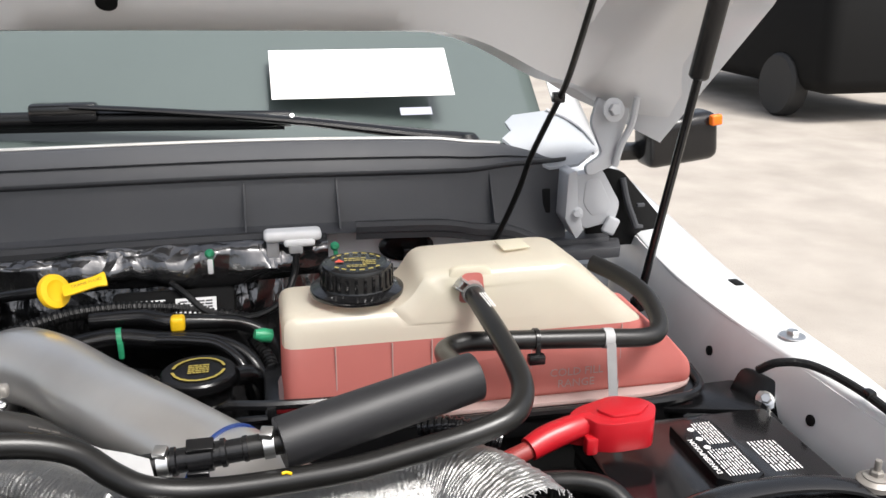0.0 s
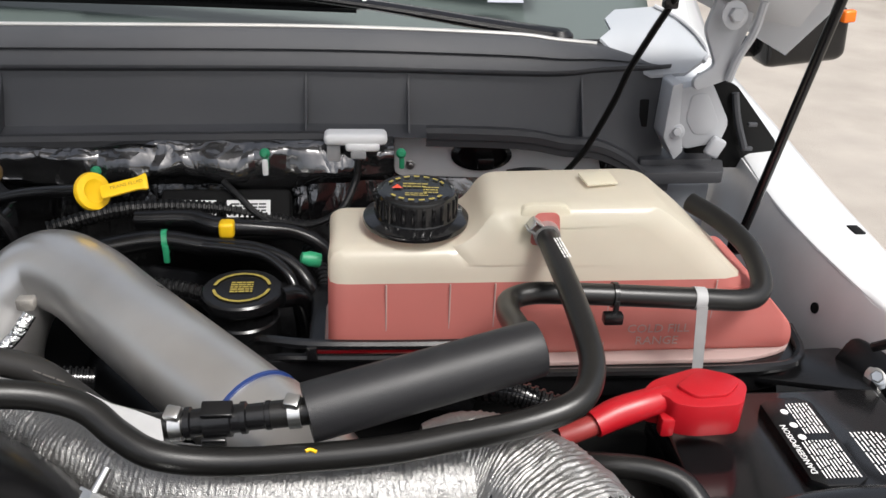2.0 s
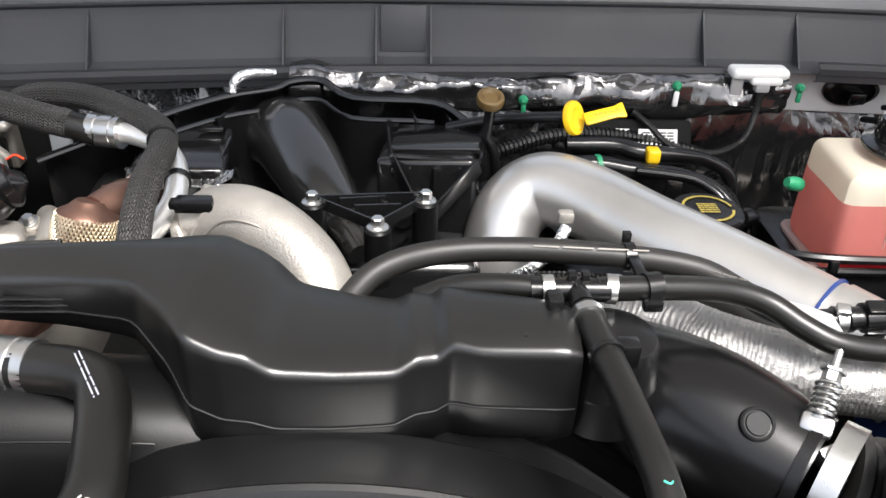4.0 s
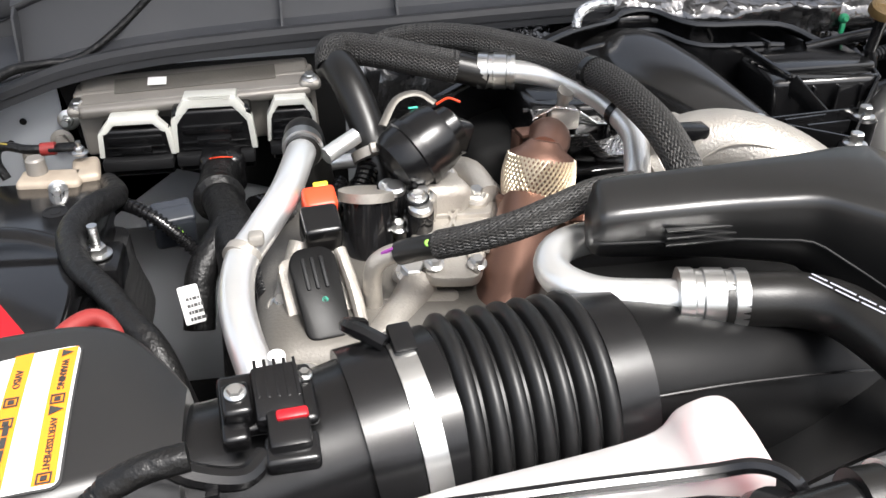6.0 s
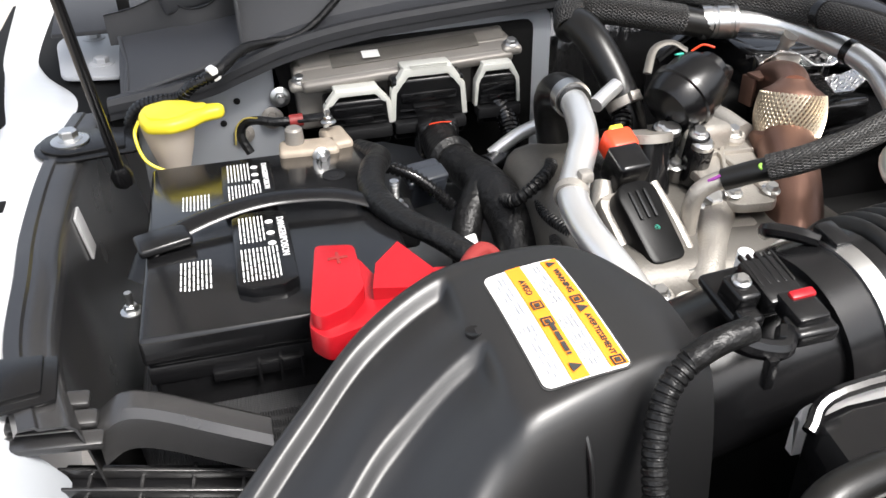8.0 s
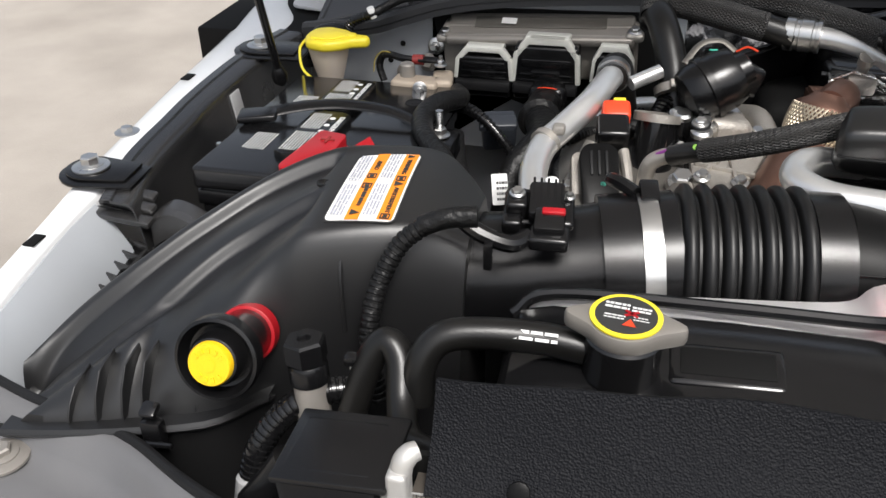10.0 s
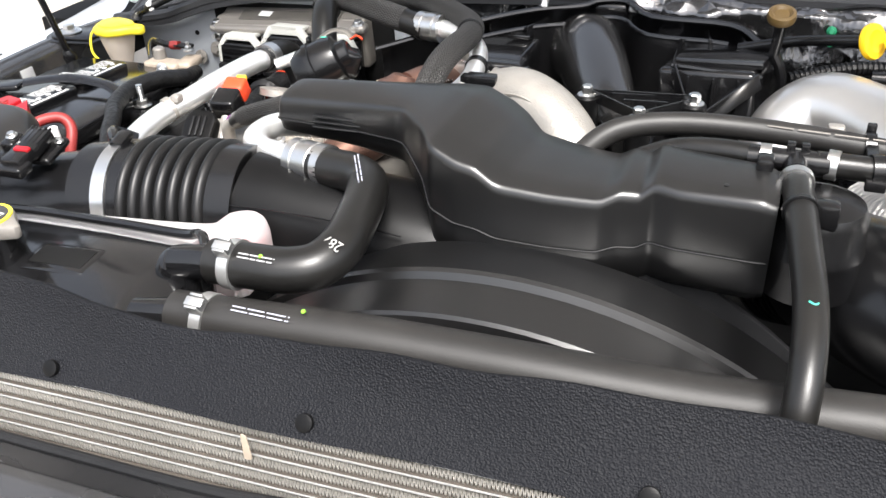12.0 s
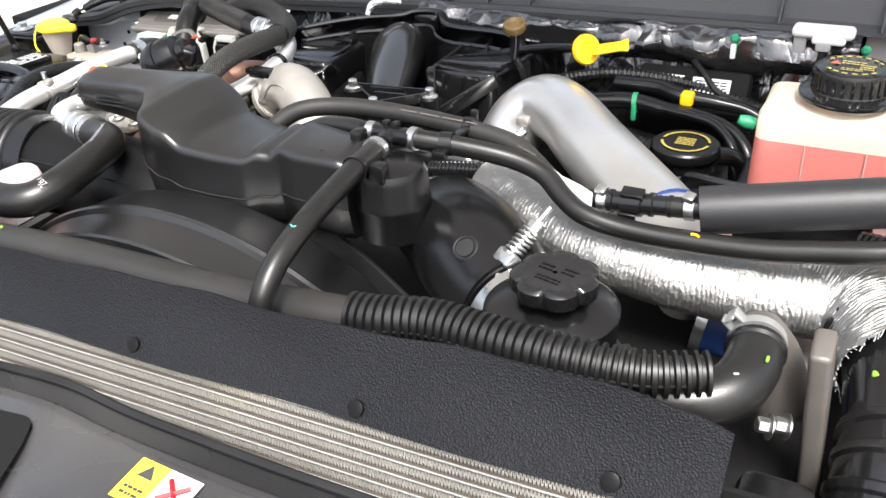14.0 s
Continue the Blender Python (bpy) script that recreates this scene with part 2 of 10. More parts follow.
def relief(m, kind, scale, strength, dist=0.002, stretch=(1, 1, 1)):
    """Adds a coarse relief (crinkles, leather grain, weave) over a material's grain."""
    nt = m.node_tree
    nn, ll = nt.nodes, nt.links
    b = nn["Principled BSDF"]
    tc, mp = nn.new("ShaderNodeTexCoord"), nn.new("ShaderNodeMapping")
    mp.inputs["Scale"].default_value = stretch
    ll.new(tc.outputs["Object"], mp.inputs["Vector"])
    if kind == "crinkle":
        t = nn.new("ShaderNodeTexVoronoi")
        t.feature = "DISTANCE_TO_EDGE"
        t.inputs["Scale"].default_value = scale
        nz = nn.new("ShaderNodeTexNoise")
        nz.inputs["Scale"].default_value, nz.inputs["Detail"].default_value = scale * 0.5, 6
        ad = nn.new("ShaderNodeVectorMath")
        ad.operation = "MULTIPLY_ADD"
        ad.inputs[1].default_value = (0.05, 0.05, 0.05)
        ll.new(mp.outputs[0], nz.inputs["Vector"])
        ll.new(nz.outputs["Color"], ad.inputs[0])
        ll.new(mp.outputs[0], ad.inputs[2])
        ll.new(ad.outputs[0], t.inputs["Vector"])
        mx = nn.new("ShaderNodeMath")
        mx.operation = "MULTIPLY_ADD"
        mx.inputs[1].default_value = 0.7
        ll.new(t.outputs["Distance"], mx.inputs[0])
        ll.new(nz.outputs["Fac"], mx.inputs[2])
        out = mx.outputs[0]
    elif kind == "leather":
        t = nn.new("ShaderNodeTexVoronoi")
        t.feature = "SMOOTH_F1"
        t.inputs["Scale"].default_value = scale
        ll.new(mp.outputs[0], t.inputs["Vector"])
        out = t.outputs["Distance"]
    elif kind == "weave":
        t1, t2 = nn.new("ShaderNodeTexWave"), nn.new("ShaderNodeTexWave")
        t1.bands_direction, t2.bands_direction = "X", "Y"
        mx = nn.new("ShaderNodeMath")
        mx.operation = "MULTIPLY"
        for t in (t1, t2):
            t.inputs["Scale"].default_value, t.inputs["Distortion"].default_value = scale, 1.0
            ll.new(mp.outputs[0], t.inputs["Vector"])
        ll.new(t1.outputs["Fac"], mx.inputs[0])
        ll.new(t2.outputs["Fac"], mx.inputs[1])
        out = mx.outputs[0]
    else:
        t = nn.new("ShaderNodeTexNoise")
        t.inputs["Scale"].default_value, t.inputs["Detail"].default_value = scale, 6
        ll.new(mp.outputs[0], t.inputs["Vector"])
        out = t.outputs["Fac"]
    bp = nn.new("ShaderNodeBump")
    bp.inputs["Strength"].default_value, bp.inputs["Distance"].default_value = strength, dist
    ll.new(out, bp.inputs["Height"])
    old = b.inputs["Normal"].links
    if old:
        ll.new(old[0].from_socket, bp.inputs["Normal"])
    ll.new(bp.outputs[0], b.inputs["Normal"])
    return m


M_white = surf("white_paint", (0.72, 0.73, 0.74), 0.22, 0, 0.03, 6, 900, 0.02, 0.06, 0.12, (0.45, 0.44, 0.42), coat=0.5)
# darker copy of the thin body paint, the passenger side's shade in its colour
M_apron = surf("thin_paint_shade_tone", (0.34, 0.36, 0.385), 0.36, 0, 0.08, 14, 700, 0.05, 0.08, 0.15, (0.30, 0.29, 0.28))
# lit copy of the same paint for the sunny driver's side
M_inner = surf("thin_inner_paint_lit", (0.68, 0.685, 0.69), 0.36, 0, 0.08, 14, 700, 0.05, 0.08, 0.2, (0.34, 0.32, 0.30))
M_black = surf("moulded_black_plastic", (0.005, 0.005, 0.0055), 0.24, 0, 0.25, 18, 1500, 0.06, 0.06, 0.03, (0.05, 0.046, 0.042), spec=0.45)
M_satin = surf("satin_black_plastic", (0.0042, 0.0042, 0.0046), 0.24, 0, 0.2, 12, 1800, 0.07, 0.05, 0.03, (0.05, 0.046, 0.043), spec=0.45)
M_snout = surf("sheened_black_runner", (0.012, 0.0117, 0.0115), 0.17, 0, 0.3, 14, 300, 0.04, 0.08, 0.05, (0.05, 0.045, 0.04), spec=0.95)
M_pleat = surf("satin_pleated_rubber", (0.005, 0.005, 0.0052), 0.42, 0, 0.2, 22, 900, 0.06, 0.06, 0.03, (0.04, 0.037, 0.034), spec=0.42)
M_gloss = surf("glossy_black_plastic", (0.006, 0.006, 0.0065), 0.14, 0, 0.2, 22, 300, 0.03, 0.06, 0.03, (0.05, 0.045, 0.04), spec=0.6)
M_matte = surf("matte_dark_plastic", (0.008, 0.0082, 0.009), 0.55, 0, 0.2, 20, 1200, 0.15, 0.08, 0.05, (0.08, 0.075, 0.07), spec=0.27)
M_cowl = surf("charcoal_grained_plastic", (0.043, 0.045, 0.050), 0.55, 0, 0.12, 10, 1600, 0.18, 0.07, 0.10, (0.13, 0.12, 0.115))
M_seal = surf("grey_rubber_strip", (0.030, 0.031, 0.034), 0.5, 0, 0.15, 14, 1200, 0.12, 0.07, 0.10, (0.10, 0.095, 0.09), spec=0.4)
M_rubber = surf("hose_rubber", (0.0065, 0.0063, 0.006), 0.33, 0, 0.22, 30, 900, 0.10, 0.08, 0.05, (0.07, 0.063, 0.055), spec=0.46)
M_greyrub = surf("grey_bloomed_hose_rubber", (0.014, 0.0133, 0.0127), 0.46, 0, 0.15, 25, 900, 0.10, 0.06, 0.10, (0.08, 0.074, 0.068), spec=0.4)
M_foamtube = surf("foam_sleeve", (0.014, 0.014, 0.0155), 0.45, 0, 0.15, 40, 1200, 0.22, 0.06, 0.04, (0.07, 0.07, 0.07), spec=0.4)
M_foam = relief(surf("leather_grained_foam", (0.0042, 0.0047, 0.0066), 0.66, 0, 0.2, 12, 900, 0.1, 0.06, 0.04, (0.03, 0.03, 0.031), spec=0.2), "leather", 850, 0.85, 0.0012)
M_alu = surf("brushed_aluminium", (0.67, 0.66, 0.645), 0.31, 0.88, 0.22, 9, 260, 0.06, 0.12, 0.25, (0.24, 0.20, 0.16), aniso=(1, 1, 0.3))
M_cast = surf("cast_aluminium", (0.43, 0.405, 0.37), 0.48, 0.70, 0.25, 24, 420, 0.60, 0.10, 0.30, (0.20, 0.17, 0.13))
M_steel = surf("zinc_plated_steel", (0.66, 0.66, 0.65), 0.30, 1.0, 0.08, 60, 500, 0.05, 0.08)
M_grey = surf("grey_coated_steel", (0.27, 0.252, 0.23), 0.42, 0.4, 0.1, 20, 500, 0.08, 0.08, 0.15, (0.22, 0.19, 0.15))
M_pipe = surf("satin_aluminium_tube", (0.82, 0.82, 0.81), 0.31, 0.8, 0.05, 30, 600, 0.05, 0.06)
M_copper = surf("heat_browned_steel", (0.22, 0.125, 0.095), 0.40, 0.85, 0.3, 22, 400, 0.12, 0.12, 0.2, (0.14, 0.09, 0.07))
M_red = surf("red_plastic", (0.36, 0.006, 0.012), 0.36, 0, 0.06, 20, 900, 0.06, 0.06)
M_redcable = surf("dull_red_cable", (0.22, 0.022, 0.02), 0.5, 0, 0.1, 40, 900, 0.06, 0.06)
M_orange = surf("orange_plastic", (0.74, 0.060, 0.018), 0.40, 0, 0.06, 30, 900, 0.05, 0.06)
M_yellow = surf("yellow_plastic", (0.85, 0.52, 0.01), 0.40, 0, 0.06, 40, 700, 0.05, 0.06)
M_lemon = surf("lemon_yellow_plastic", (0.85, 0.70, 0.04), 0.35, 0, 0.05, 30, 700, 0.05, 0.06)
M_ochre = surf("dirty_ochre_plastic", (0.105, 0.065, 0.02), 0.5, 0, 0.35, 60, 500, 0.1, 0.1)
M_oldprint = surf("worn_yellow_print", (0.32, 0.25, 0.05), 0.55, 0, 0.25, 60, 500, 0.05, 0.1)
M_green = surf("green_plastic", (0.02, 0.26, 0.12), 0.45, 0, 0.1, 60, 700, 0.05, 0.06)
M_lime = surf("lime_paint_mark", (0.17, 0.38, 0.03), 0.6, 0, 0.1, 60, 700, 0.05, 0.06)
M_teal = surf("teal_paint_mark", (0.05, 0.5, 0.36), 0.6, 0, 0.1, 60, 700, 0.05, 0.06)
M_blue = surf("blue_silicone", (0.012, 0.035, 0.15), 0.4, 0, 0.1, 30, 700, 0.05, 0.06)
M_greyplug = surf("blue_grey_connector_plastic", (0.030, 0.034, 0.042), 0.4, 0, 0.1, 40, 900, 0.05, 0.06)
M_paper = surf("white_label_paper", (0.80, 0.80, 0.79), 0.55, 0, 0.03, 40, 900, 0.03, 0.05)
M_tape = surf("grey_white_tape", (0.33, 0.33, 0.33), 0.6, 0, 0.12, 80, 900, 0.06, 0.05)
M_print = surf("white_print", (0.72, 0.72, 0.71), 0.6, 0, 0.05, 90, 900, 0.0, 0.05)
M_ink = surf("black_ink", (0.03, 0.03, 0.03), 0.6, 0, 0.05, 90, 900, 0.0, 0.05)
M_inkgrey = surf("grey_ink", (0.35, 0.36, 0.42), 0.6, 0, 0.1, 90, 900, 0.0, 0.05)
M_warn = surf("amber_label_ink", (0.82, 0.25, 0.015), 0.55, 0, 0.04, 60, 900, 0.0, 0.05)
M_ivory = surf("ivory_connector_plastic", (0.62, 0.62, 0.57), 0.5, 0, 0.06, 40, 900, 0.06, 0.06)
M_tan = surf("dusty_lead_clamp", (0.40, 0.335, 0.265), 0.55, 0.2, 0.3, 50, 500, 0.2, 0.1)
M_wire = surf("taped_cable_loom", (0.006, 0.006, 0.0062), 0.40, 0, 0.2, 50, 160, 0.6, 0.1, 0.04, (0.05, 0.045, 0.04), spec=0.32, bdist=0.003)
# near black; also puts deep shade into holes, gaps and the bay's fillers
M_void = surf("black_and_deep_shade", (0.004, 0.004, 0.004), 0.75, 0, 0.3, 10, 200, 0.2, 0.05, spec=0.2)
M_blanket = relief(surf("black_woven_blanket", (0.022, 0.022, 0.023), 0.75, 0, 0.15, 30, 900, 0.1, 0.05), "weave", 160, 0.8, 0.0015)
M_braid = relief(surf("braided_sleeve", (0.022, 0.021, 0.020), 0.42, 0, 0.2, 30, 900, 0.1, 0.05, 0.06, (0.07, 0.065, 0.06), spec=0.5), "weave", 900, 0.3, 0.0005)
M_foil = relief(surf("crinkled_foil", (0.86, 0.86, 0.86), 0.16, 1.0, 0.08, 50, 300, 0.25, 0.08), "crinkle", 95, 1.0, 0.004)
M_wrap = relief(surf("woven_foil_wrap", (0.41, 0.405, 0.395), 0.38, 0.93, 0.16, 60, 500, 0.12, 0.12), "crinkle", 200, 0.6, 0.0018)
M_insul = relief(surf("dark_silvered_insulation", (0.14, 0.14, 0.143), 0.16, 0.9, 0.4, 16, 200, 0.12, 0.06), "crinkle", 22, 1.0, 0.012, (1, 1, 0.35))
M_header = surf("dull_header_aluminium", (0.55, 0.54, 0.52), 0.42, 0.6, 0.12, 10, 500, 0.1, 0.1, 0.2, (0.30, 0.26, 0.2))
# grey stands in for the sky's sheen on the black panel's left end
M_sheengrey = surf("sky_sheen_grey_plastic", (0.12, 0.12, 0.124), 0.35, 0, 0.15, 9, 500, 0.08, 0.08, 0.4, (0.20, 0.195, 0.19))
M_spring = surf("dull_spring_steel", (0.50, 0.50, 0.49), 0.36, 0.8, 0.12, 60, 500, 0.05, 0.08)
# dark tone for the shade between condenser fins
M_core = surf("shade_dark_core", (0.07, 0.06, 0.05), 0.6, 0.2, 0.3, 20, 500, 0.1, 0.1)
M_stay = surf("grimy_brown_grey_metal", (0.115, 0.105, 0.095), 0.45, 0.3, 0.3, 30, 500, 0.2, 0.1, 0.3, (0.10, 0.085, 0.07))
M_dull = surf("dull_black_cover", (0.004, 0.004, 0.0042), 0.36, 0, 0.2, 20, 900, 0.08, 0.06, spec=0.16)
# darker, browner copy of the cast metal
M_castdark = surf("darkened_cast_metal", (0.16, 0.15, 0.135), 0.5, 0.5, 0.25, 18, 400, 0.35, 0.1, 0.35, (0.08, 0.07, 0.055))
M_hinge = surf("hinge_grey_white_paint", (0.46, 0.47, 0.485), 0.36, 0, 0.06, 14, 700, 0.05, 0.08, 0.15, (0.36, 0.35, 0.34))
M_reson = surf("satin_resonator_plastic", (0.005, 0.005, 0.0052), 0.30, 0, 0.2, 10, 1800, 0.10, 0.05, 0.03, (0.05, 0.046, 0.043), spec=0.85)
# dust tone raised to carry some of the sky's sheen on black plastic
M_front = surf("dusty_sheen_front_panel", (0.022, 0.022, 0.023), 0.27, 0, 0.3, 7, 400, 0.05, 0.10, 0.4, (0.085, 0.082, 0.08), spec=0.9)
M_lid = surf("sheened_black_lid", (0.006, 0.006, 0.0065), 0.42, 0, 0.2, 8, 1800, 0.10, 0.06, 0.05, (0.05, 0.046, 0.043), spec=0.85)
M_panel = surf("weathered_black_panel", (0.014, 0.014, 0.015), 0.24, 0, 0.3, 9, 400, 0.06, 0.10, 0.35, (0.075, 0.072, 0.068), spec=0.9)
M_fin = surf("condenser_fin", (0.44, 0.42, 0.385), 0.42, 0.6, 0.2, 10, 500, 0.1, 0.1, 0.25, (0.19, 0.15, 0.11))
M_glass = surf("tinted_windscreen", (0.085, 0.105, 0.10), 0.03, 0, 0.15, 3, 50, 0.0, 0.02, spec=0.9)
M_tyre = surf("tyre_rubber", (0.02, 0.02, 0.02), 0.7, 0, 0.2, 10, 300, 0.2, 0.05)
M_amber = surf("amber_lens", (0.8, 0.16, 0.01), 0.15, 0, 0.05, 10, 300, 0.0, 0.02)
M_hoodwhite = surf("hood_inner_paint", (0.60, 0.60, 0.60), 0.38, 0, 0.05, 8, 600, 0.03, 0.06, 0.12, (0.45, 0.43, 0.40))


def ground_material():
    m = surf("worn_tan_concrete", (0.36, 0.325, 0.285), 0.85, 0, 0.22, 2.5, 90, 0.6, 0.06, 0.5, (0.22, 0.195, 0.165), bdist=0.006)
    return m


def milky(name, col, clear):
    """Translucent bottle plastic: lets light through and shows what stands behind it dimly."""
    m = bpy.data.materials.new(name)
    m.use_nodes = True
    nn, ll = m.node_tree.nodes, m.node_tree.links
    nn.remove(nn["Principled BSDF"])
    out = nn["Material Output"]
    dif, trl, tra, glo = (nn.new(t) for t in ("ShaderNodeBsdfDiffuse", "ShaderNodeBsdfTranslucent", "ShaderNodeBsdfTransparent", "ShaderNodeBsdfGlossy"))
    tc, nz = nn.new("ShaderNodeTexCoord"), nn.new("ShaderNodeTexNoise")
    nz.inputs["Scale"].default_value, nz.inputs["Detail"].default_value = 22, 5
    ll.new(tc.outputs["Object"], nz.inputs["Vector"])
    mx = nn.new("ShaderNodeMix")
    mx.data_type = "RGBA"
    mx.inputs[6].default_value = (*[c * 0.93 for c in col], 1)
    mx.inputs[7].default_value = (*[min(1, c * 1.05) for c in col], 1)
    ll.new(nz.outputs["Fac"], mx.inputs[0])
    for s in (dif, trl):
        ll.new(mx.outputs[2], s.inputs["Color"])
    glo.inputs["Roughness"].default_value = 0.28
    a, b, c = (nn.new("ShaderNodeMixShader") for _ in range(3))
    a.inputs[0].default_value, b.inputs[0].default_value, c.inputs[0].default_value = 0.45, clear, 0.06
    ll.new(dif.outputs[0], a.inputs[1])
    ll.new(trl.outputs[0], a.inputs[2])
    ll.new(a.outputs[0], b.inputs[1])
    ll.new(tra.outputs[0], b.inputs[2])
    ll.new(b.outputs[0], c.inputs[1])
    ll.new(glo.outputs[0], c.inputs[2])
    ll.new(c.outputs[0], out.inputs["Surface"])
    return m


M_bottle = milky("milky_bottle_plastic", (0.80, 0.76, 0.63), 0.14)
M_washer = milky("milky_washer_plastic", (0.86, 0.77, 0.68), 0.15)
M_reserve = milky("clear_white_reservoir_plastic", (0.85, 0.84, 0.84), 0.25)
M_coolant = milky("red_coolant_behind_plastic", (0.66, 0.225, 0.20), 0.05)
M_seam = milky("pinkish_seam_plastic", (0.62, 0.47, 0.44), 0.15)
M_fluid = surf("pink_washer_fluid", (0.65, 0.10, 0.13), 0.3, 0, 0.05, 20, 300, 0.0, 0.03)


# ---- ground and truck body ----
solo("ground", grid([[(-60 + 12 * i, -60 + 12 * j, 0) for i in range(11)] for j in range(11)]), ground_material(), "worn tan concrete yard in daylight", "ground", kind="structure")

# outlines of the two fenders from front to back: inner edge x, outer edge x, y, z
FENDER_P = [(-1.340, -1.400, 0.20, 1.150), (-1.385, -1.424, 0.37, 1.176), (-1.406, -1.433, 0.46, 1.188), (-1.412, -1.438, 0.58, 1.203), (-1.408, -1.446, 0.67, 1.212), (-1.400, -1.466, 0.88, 1.219), (-1.396, -1.480, 1.08, 1.224), (-1.402, -1.490, 1.16, 1.226), (-1.450, -1.500, 1.25, 1.227), (-1.468, -1.515, 1.36, 1.228), (-1.47, -1.54, 1.75, 1.232)]
FENDER_D = [(0.540, 0.572, 0.20, 1.205), (0.550, 0.582, 0.44, 1.252), (0.551, 0.584, 0.60, 1.275), (0.536, 0.586, 0.72, 1.284), (0.528, 0.588, 0.80, 1.286), (0.525, 0.602, 0.94, 1.288), (0.534, 0.616, 1.06, 1.289), (0.560, 0.645, 1.25, 1.291), (0.59, 0.72, 1.75, 1.292)]


def fender(rows, side, label):
    """A wing: ledge with a rolled shoulder, outer skin, wheel-arch lip and an inner return flange."""
    root = thing("fender", label, "fender", (rows[3][1], 0.8, 0.5))
    sm = spline(rows, 5)
    sheet = []
    for xi, xo, y, z in sm:
        w = xo - xi
        sheet.append([(xi, y, z - 0.022), (xi, y, z - 0.004), (xi + w * 0.08, y, z), (xi + w * 0.5, y, z + 0.004), (xi + w * 0.85, y, z + 0.003), (xi + w * 1.0, y, z - 0.004),
                      (xo + side * 0.018, y, z - 0.022), (xo + side * 0.032, y, z - 0.06), (xo + side * 0.05, y, z - 0.16), (xo + side * 0.06, y, z - 0.30), (xo + side * 0.04, y, z - 0.55)])
    part("outer_skin", grid(sheet, 0.0016, (-side * 0.3, 0, -1)), M_white, root, "glossy white outer skin", 50)
    return root


fen_p = fender(FENDER_P, -1, "glossy white front fender with a bolted inner ledge")
fen_d = fender(FENDER_D, 1, "glossy white front fender with bolts and a slot")
for root, spots in ((fen_p, ((-1.446, 0.755, 1.2185),)), (fen_d, ((0.556, 0.776, 1.2895),))):
    for c in spots:
        part("bolt", bolt(c, r=0.007, washer=0.014), M_steel, root)
for root, c in ((fen_p, (-1.452, 0.913, 1.2245)), (fen_d, (0.580, 0.935, 1.2925)), (fen_p, (-1.424, 0.548, 1.2035))):
    part("slot", rbox(c, (0.012, 0.02, 0.002), 0.0008), M_void, root, "dark punched slot")


def apron(side, xs, label, back, lean, mat):
    """The pressed inner panel under a fender's ledge, leaning into the bay."""
    rows = []
    for y in np.linspace(0.25, back, 26):
        top = np.interp(y, [r[2] for r in xs], [r[0] for r in xs]) - side * 0.001
        z = np.interp(y, [r[2] for r in xs], [r[3] for r in xs]) - 0.006
        bulge = (0.025 if side < 0 else 0.006) * math.exp(-((y - 0.98) / 0.10) ** 2)
        rows.append([(top - side * lean * d - side * bulge * q, y, z - h) for d, q, h in ((0, 0, 0), (0.012, 0, 0.012), (0.030, 0.3, 0.045), (0.040, 0.6, 0.09), (0.055, 0.6, 0.18), (0.06, 0, 0.45))])
    ob = solo("inner_fender", grid(rows, 0.002, (side, 0, 0)), mat, label, "inner fender", kind="structure")
    return ob


apron(1, FENDER_D, "thinly painted white inner fender panel with drain holes", 1.5, 0.34, M_inner)
# shade on this side is put into the paint colour
apron(-1, FENDER_P, "thinly painted inner fender panel toned darker for shade ahead of the battery", 0.625, 1.0, M_apron)
for c in ((0.5145, 0.869, 1.234), (0.5285, 0.69, 1.237)):
    solo("drain_hole", lathe([(0.006, 0), (0.006, 0.0015), (0.004, 0.002)], c, (-1, -0.1, 0.15), 14), M_void, "small dark round hole punched in the inner fender", "hole")

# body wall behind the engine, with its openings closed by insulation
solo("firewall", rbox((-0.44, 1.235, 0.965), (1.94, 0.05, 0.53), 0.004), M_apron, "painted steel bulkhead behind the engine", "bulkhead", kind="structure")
# black plates close the bay; its shade is put into their colour
solo("bay_floor", rbox((-0.44, 0.75, 0.72), (1.9, 1.1, 0.03), 0.004), M_void, "plain black plate closing the engine bay's shaded bottom", "bay floor", kind="structure")
solo("bay_front_wall", rbox((-0.44, 0.22, 0.93), (1.9, 0.03, 0.42), 0.004), M_void, "plain black wall for the shaded radiator support behind the grille", "radiator support", kind="structure")


